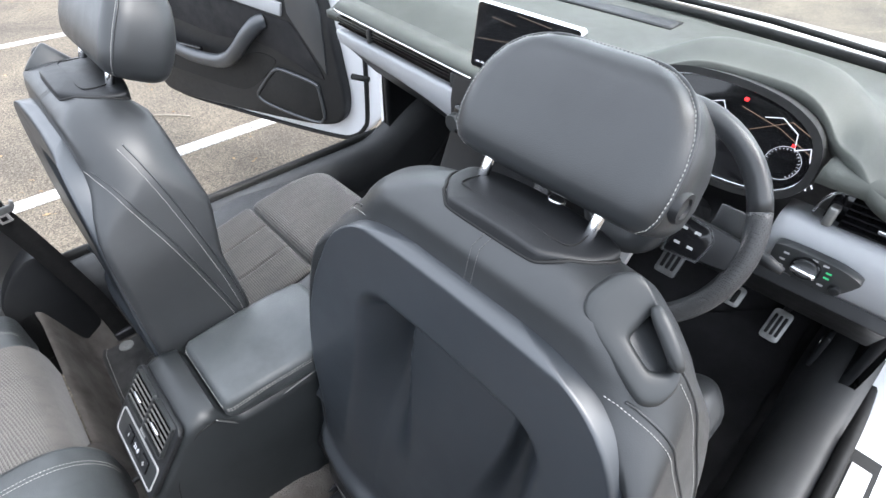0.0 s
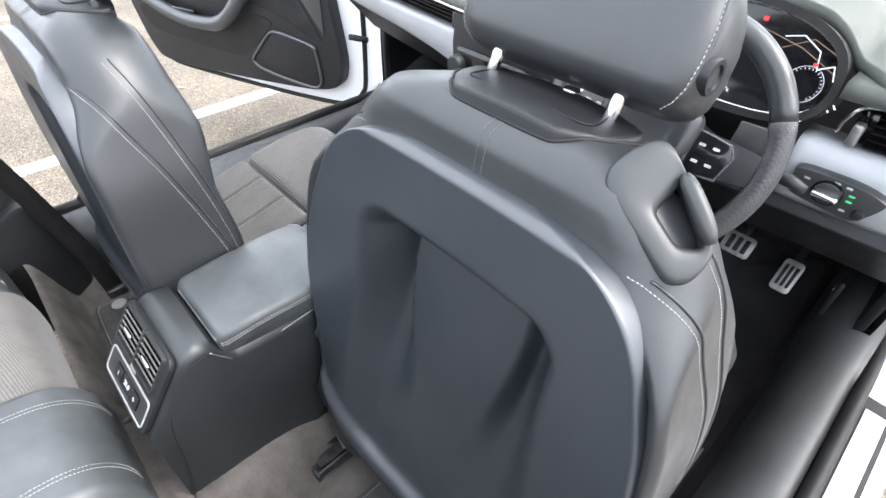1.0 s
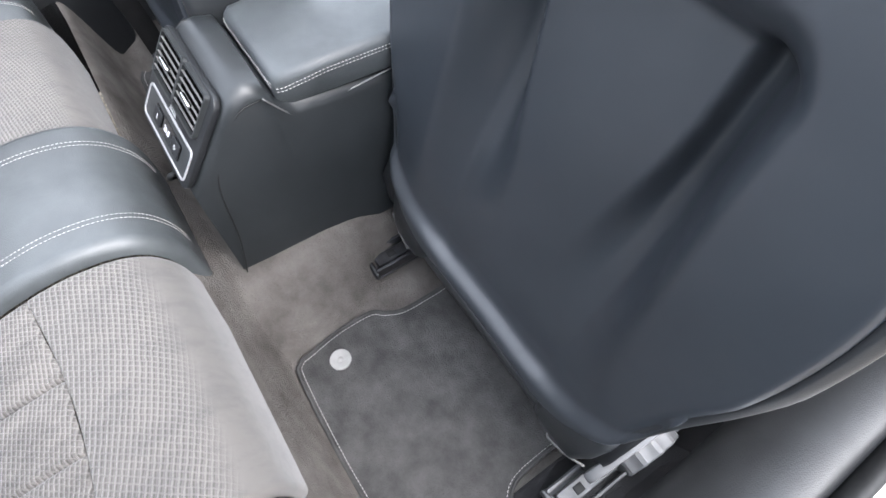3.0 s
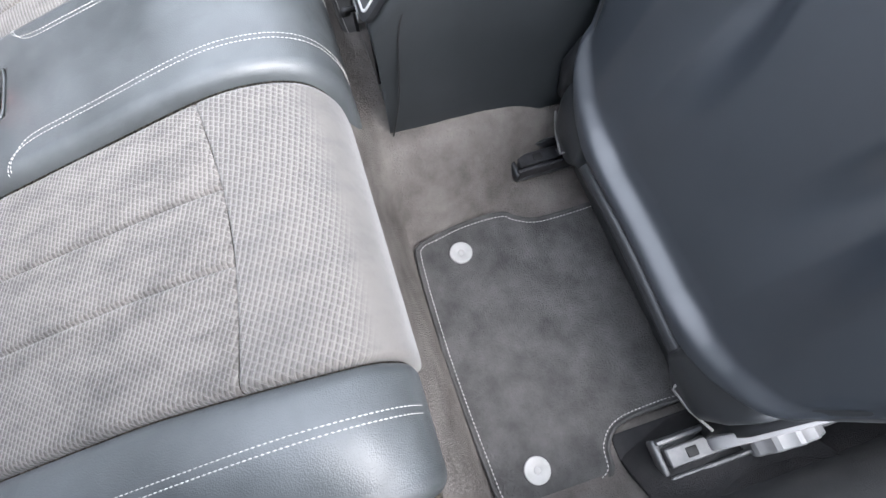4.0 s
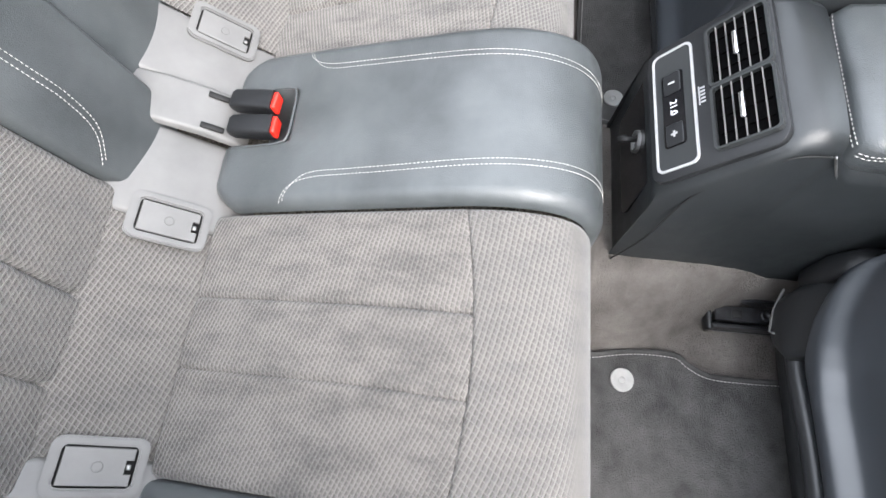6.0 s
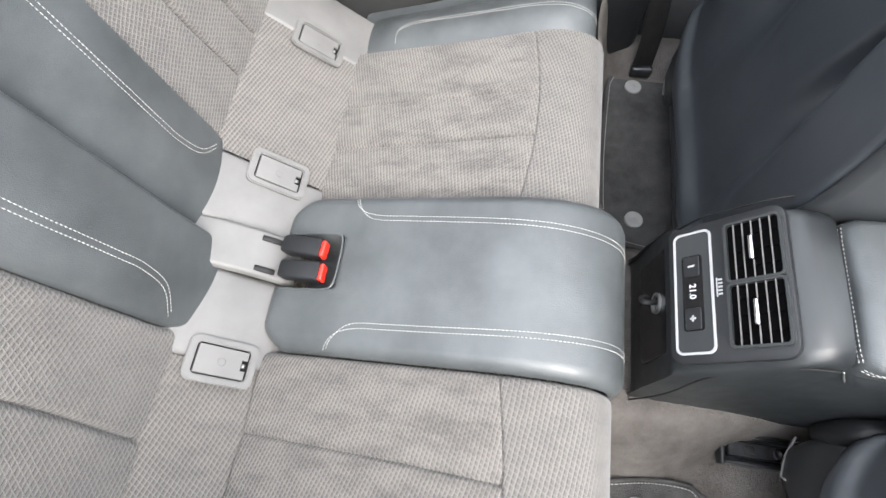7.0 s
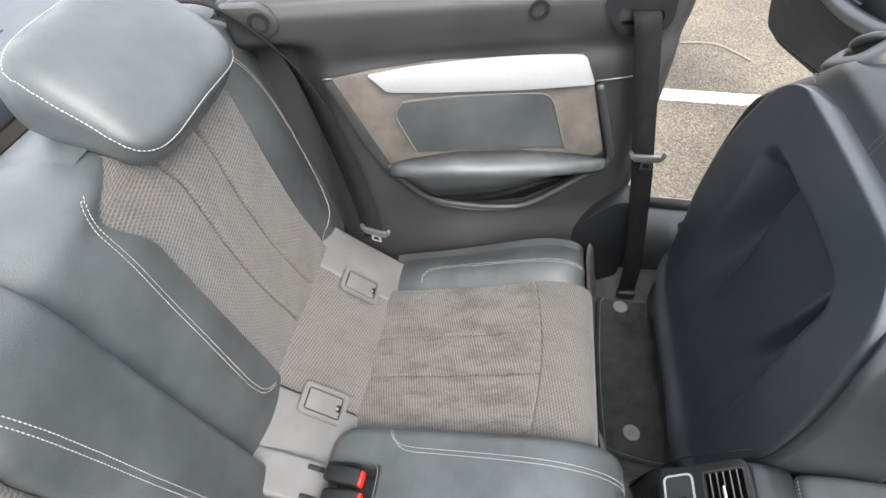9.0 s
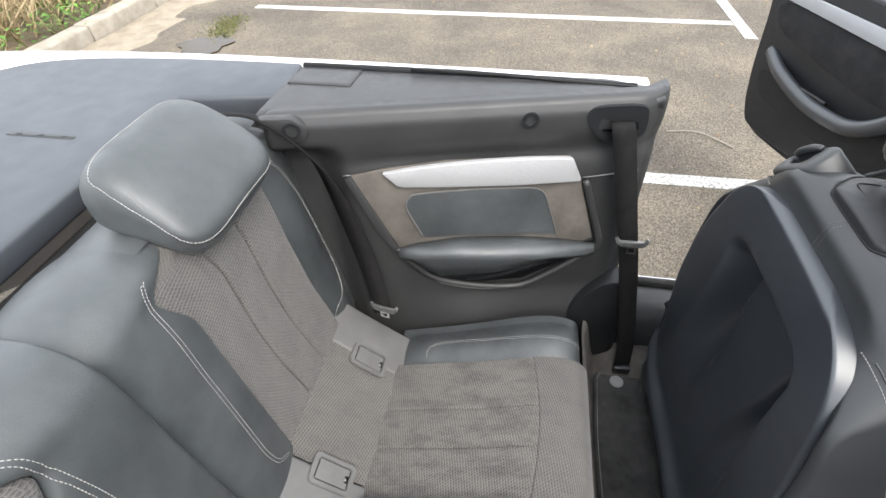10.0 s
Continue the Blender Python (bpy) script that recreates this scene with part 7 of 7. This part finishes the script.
for k in range(14):
    x = -9.5 + 0.92 * k
    t = tagged(part("kerb_stone", box(0.905, 0.16, 0.26, 0.02, 2, (x, KERB_Y + 0.01 * math.sin(k * 2.1), 0.0 + 0.006 * math.sin(k * 1.3))), CONCRETE), "weathered concrete kerb stone at the car park edge", "kerb", "kerb stones", "structure")
tagged(part("verge", grid(lambda u, v: Vector((-30 + 40 * u, KERB_Y - 0.07 - 14 * v, 0.07 + 0.5 * v * v + 0.05 * noise.noise(Vector((u * 60, v * 20, 0))))), 160, 40), SOIL), "earth bank beyond the kerb", "verge", kind="structure")
def silt(u, v):
    x, y = -9.0 + 8.0 * u, KERB_Y + 0.09 + 0.75 * v
    return Vector((x, y, -0.006 + 0.014 * (1 - v) ** 1.5 + 0.008 * noise.noise(Vector((x * 2.5, y * 3, 1.0)))))
tagged(part("silt", grid(silt, 120, 24), varied("washed_silt", (0.20, 0.165, 0.12), (0.34, 0.29, 0.22), 0.95, 6, 90, 0.9, 0.006)), "washed sandy silt along the kerb", "silt", kind="structure")


def reeds(seed, count, y0, y1, colours, tall, name, label):
    rnd = random.Random(seed)
    verts, faces = [], []
    for _ in range(count):
        x, y = rnd.uniform(-9, -1.6), KERB_Y - 0.15 - abs(rnd.gauss(0, 0.8)) - rnd.uniform(y0, y1)
        h = tall * rnd.uniform(0.35, 1.0)
        lean = Vector((rnd.gauss(0, 0.5), rnd.gauss(0.15, 0.5), 1)).normalized()
        bend = Vector((rnd.gauss(0, 0.35), rnd.gauss(0, 0.35), -0.25))
        w = rnd.uniform(0.003, 0.010)
        a = rnd.uniform(0, 3.14)
        side = Vector((math.cos(a), math.sin(a), 0)) * w
        base = len(verts)
        for k in range(4):
            u = k / 3
            c = Vector((x, y, 0.04)) + lean * h * u + bend * h * u * u
            s = side * (1 - 0.85 * u)
            verts += [c - s, c + s]
        for k in range(3):
            b = base + 2 * k
            faces.append((b, b + 1, b + 3, b + 2))
    me = bpy.data.meshes.new(name)
    me.from_pydata(verts, [], faces)
    ob = new(name, me)
    me.materials.append(colours)
    return tagged(ob, label, name.replace("_", " "), kind="stuff")


def blades(name, low, high):
    m, n, l, b = shader(name, low, 0.8)
    g = n.new("ShaderNodeNewGeometry")
    r = n.new("ShaderNodeValToRGB")
    r.color_ramp.elements[0].color, r.color_ramp.elements[1].color = (*low, 1), (*high, 1)
    l.new(g.outputs["Random Per Island"], r.inputs["Fac"])
    l.new(r.outputs[0], b.inputs["Base Color"])
    return m


reeds(3, 5200, 0.0, 1.5, blades("dry_reed", (0.20, 0.14, 0.07), (0.52, 0.42, 0.25)), 0.8, "dry_reeds", "tangled dry straw-coloured reeds on the bank")
reeds(5, 2600, 0.0, 0.6, blades("green_blade", (0.05, 0.09, 0.02), (0.16, 0.24, 0.05)), 0.28, "grass", "green grass between the dry stems")
rnd = random.Random(9)
verts, faces = [], []
for _ in range(160):
    c = Vector((-3.6 + rnd.gauss(0, 0.35), KERB_Y - 0.25 + rnd.gauss(0, 0.12), 0.08 + rnd.uniform(0, 0.16)))
    a, t_ = rnd.uniform(0, 6.28), rnd.uniform(-0.5, 0.5)
    d = Vector((math.cos(a), math.sin(a), t_)) * rnd.uniform(0.03, 0.06)
    s = Vector((-math.sin(a), math.cos(a), 0)) * 0.018
    b = len(verts)
    verts += [c, c + d * 0.5 + s, c + d, c + d * 0.5 - s]
    faces.append((b, b + 1, b + 2, b + 3))
me = bpy.data.meshes.new("weed_leaves")
me.from_pydata(verts, [], faces)
ob = new("weed_leaves", me)
me.materials.append(blades("weed_leaf", (0.06, 0.14, 0.02), (0.16, 0.32, 0.05)))
tagged(ob, "bright green weeds beside the kerb", "weeds", kind="stuff")

# fallen twigs and leaves on the asphalt
rnd = random.Random(21)
LEAF = blades("fallen_leaf", (0.16, 0.09, 0.04), (0.40, 0.28, 0.15))
verts, faces = [], []
for _ in range(420):
    c = Vector((rnd.uniform(-7, -1.1), rnd.uniform(-3.2, 4), 0.004))
    a = rnd.uniform(0, 6.28)
    d = Vector((math.cos(a), math.sin(a), 0)) * rnd.uniform(0.006, 0.022)
    s = Vector((-math.sin(a), math.cos(a), 0)) * rnd.uniform(0.003, 0.008)
    b = len(verts)
    verts += [c - d, c + s + Vector((0, 0, 0.003)), c + d, c - s]
    faces.append((b, b + 1, b + 2, b + 3))
me = bpy.data.meshes.new("leaf_litter")
me.from_pydata(verts, [], faces)
ob = new("leaf_litter", me)
me.materials.append(LEAF)
tagged(ob, "small dry leaves scattered on the asphalt", "leaf litter", kind="stuff")
tagged(part("twig", tube(smooth_path([(-2.578, 1.20, 0.006), (-2.59, 1.30, 0.010), (-2.574, 1.39, 0.012), (-2.506, 1.469, 0.010), (-2.428, 1.541, 0.006)], 6), 0.004, 6), CONCRETE), "thin pale twig lying on the asphalt", "twig")

# thick broken stems, a puddle and moss by the kerb
rnd = random.Random(31)
STEM = blades("dead_stem", (0.22, 0.15, 0.08), (0.50, 0.40, 0.25))
stems = []
for _ in range(90):
    x, y = rnd.uniform(-6.5, -2.6), KERB_Y - 0.2 - abs(rnd.gauss(0, 0.7))
    up = Vector((rnd.gauss(0, 0.55), rnd.gauss(0.1, 0.5), 1)).normalized() * rnd.uniform(0.35, 1.0)
    bow = Vector((rnd.gauss(0, 0.06), rnd.gauss(0, 0.06), 0))
    r = rnd.uniform(0.006, 0.013)
    base = Vector((x, y, 0.02))
    stems.append(tube([base, base + up * 0.5 + bow, base + up], [r, r * 0.9, r * 0.7], 6))
tagged(part("broken_stems", join(*stems), STEM), "thick broken straw-coloured stems leaning on the bank", "dead stems", kind="stuff")
WET, wn_, wl_, wb_ = shader("still_water", (0.045, 0.033, 0.02), 0.2, 0.0, 0.2)
pts = []
for k in range(28):
    q = 2 * math.pi * k / 28
    r = 1 + 0.18 * math.sin(3 * q + 0.6) + 0.10 * math.sin(7 * q)
    pts.append((-3.53 + 0.22 * r * math.cos(q), -2.28 + 0.20 * r * math.sin(q)))
tagged(part("puddle", prism(pts, 0.001, 0.0125, axis="z"), WET, smooth=False), "shallow brown puddle on the silt", "puddle", kind="structure")
MOSS = blades("moss_tuft", (0.06, 0.07, 0.02), (0.20, 0.20, 0.07))
verts, faces = [], []
for _ in range(900):
    u = rnd.random()
    c = Vector((-3.75 - 0.45 * u + rnd.gauss(0, 0.06), -2.25 - 0.12 * u + rnd.gauss(0, 0.07), 0.008))
    a = rnd.uniform(0, 6.28)
    d = Vector((math.cos(a) * 0.006, math.sin(a) * 0.006, 0))
    b = len(verts)
    verts += [c - d, c + d, c + Vector((rnd.gauss(0, 0.006), rnd.gauss(0, 0.006), rnd.uniform(0.008, 0.022)))]
    faces.append((b, b + 1, b + 2))
me = bpy.data.meshes.new("moss")
me.from_pydata(verts, [], faces)
ob = new("moss", me)
me.materials.append(MOSS)
tagged(ob, "low green moss on the silty asphalt", "moss", kind="stuff")
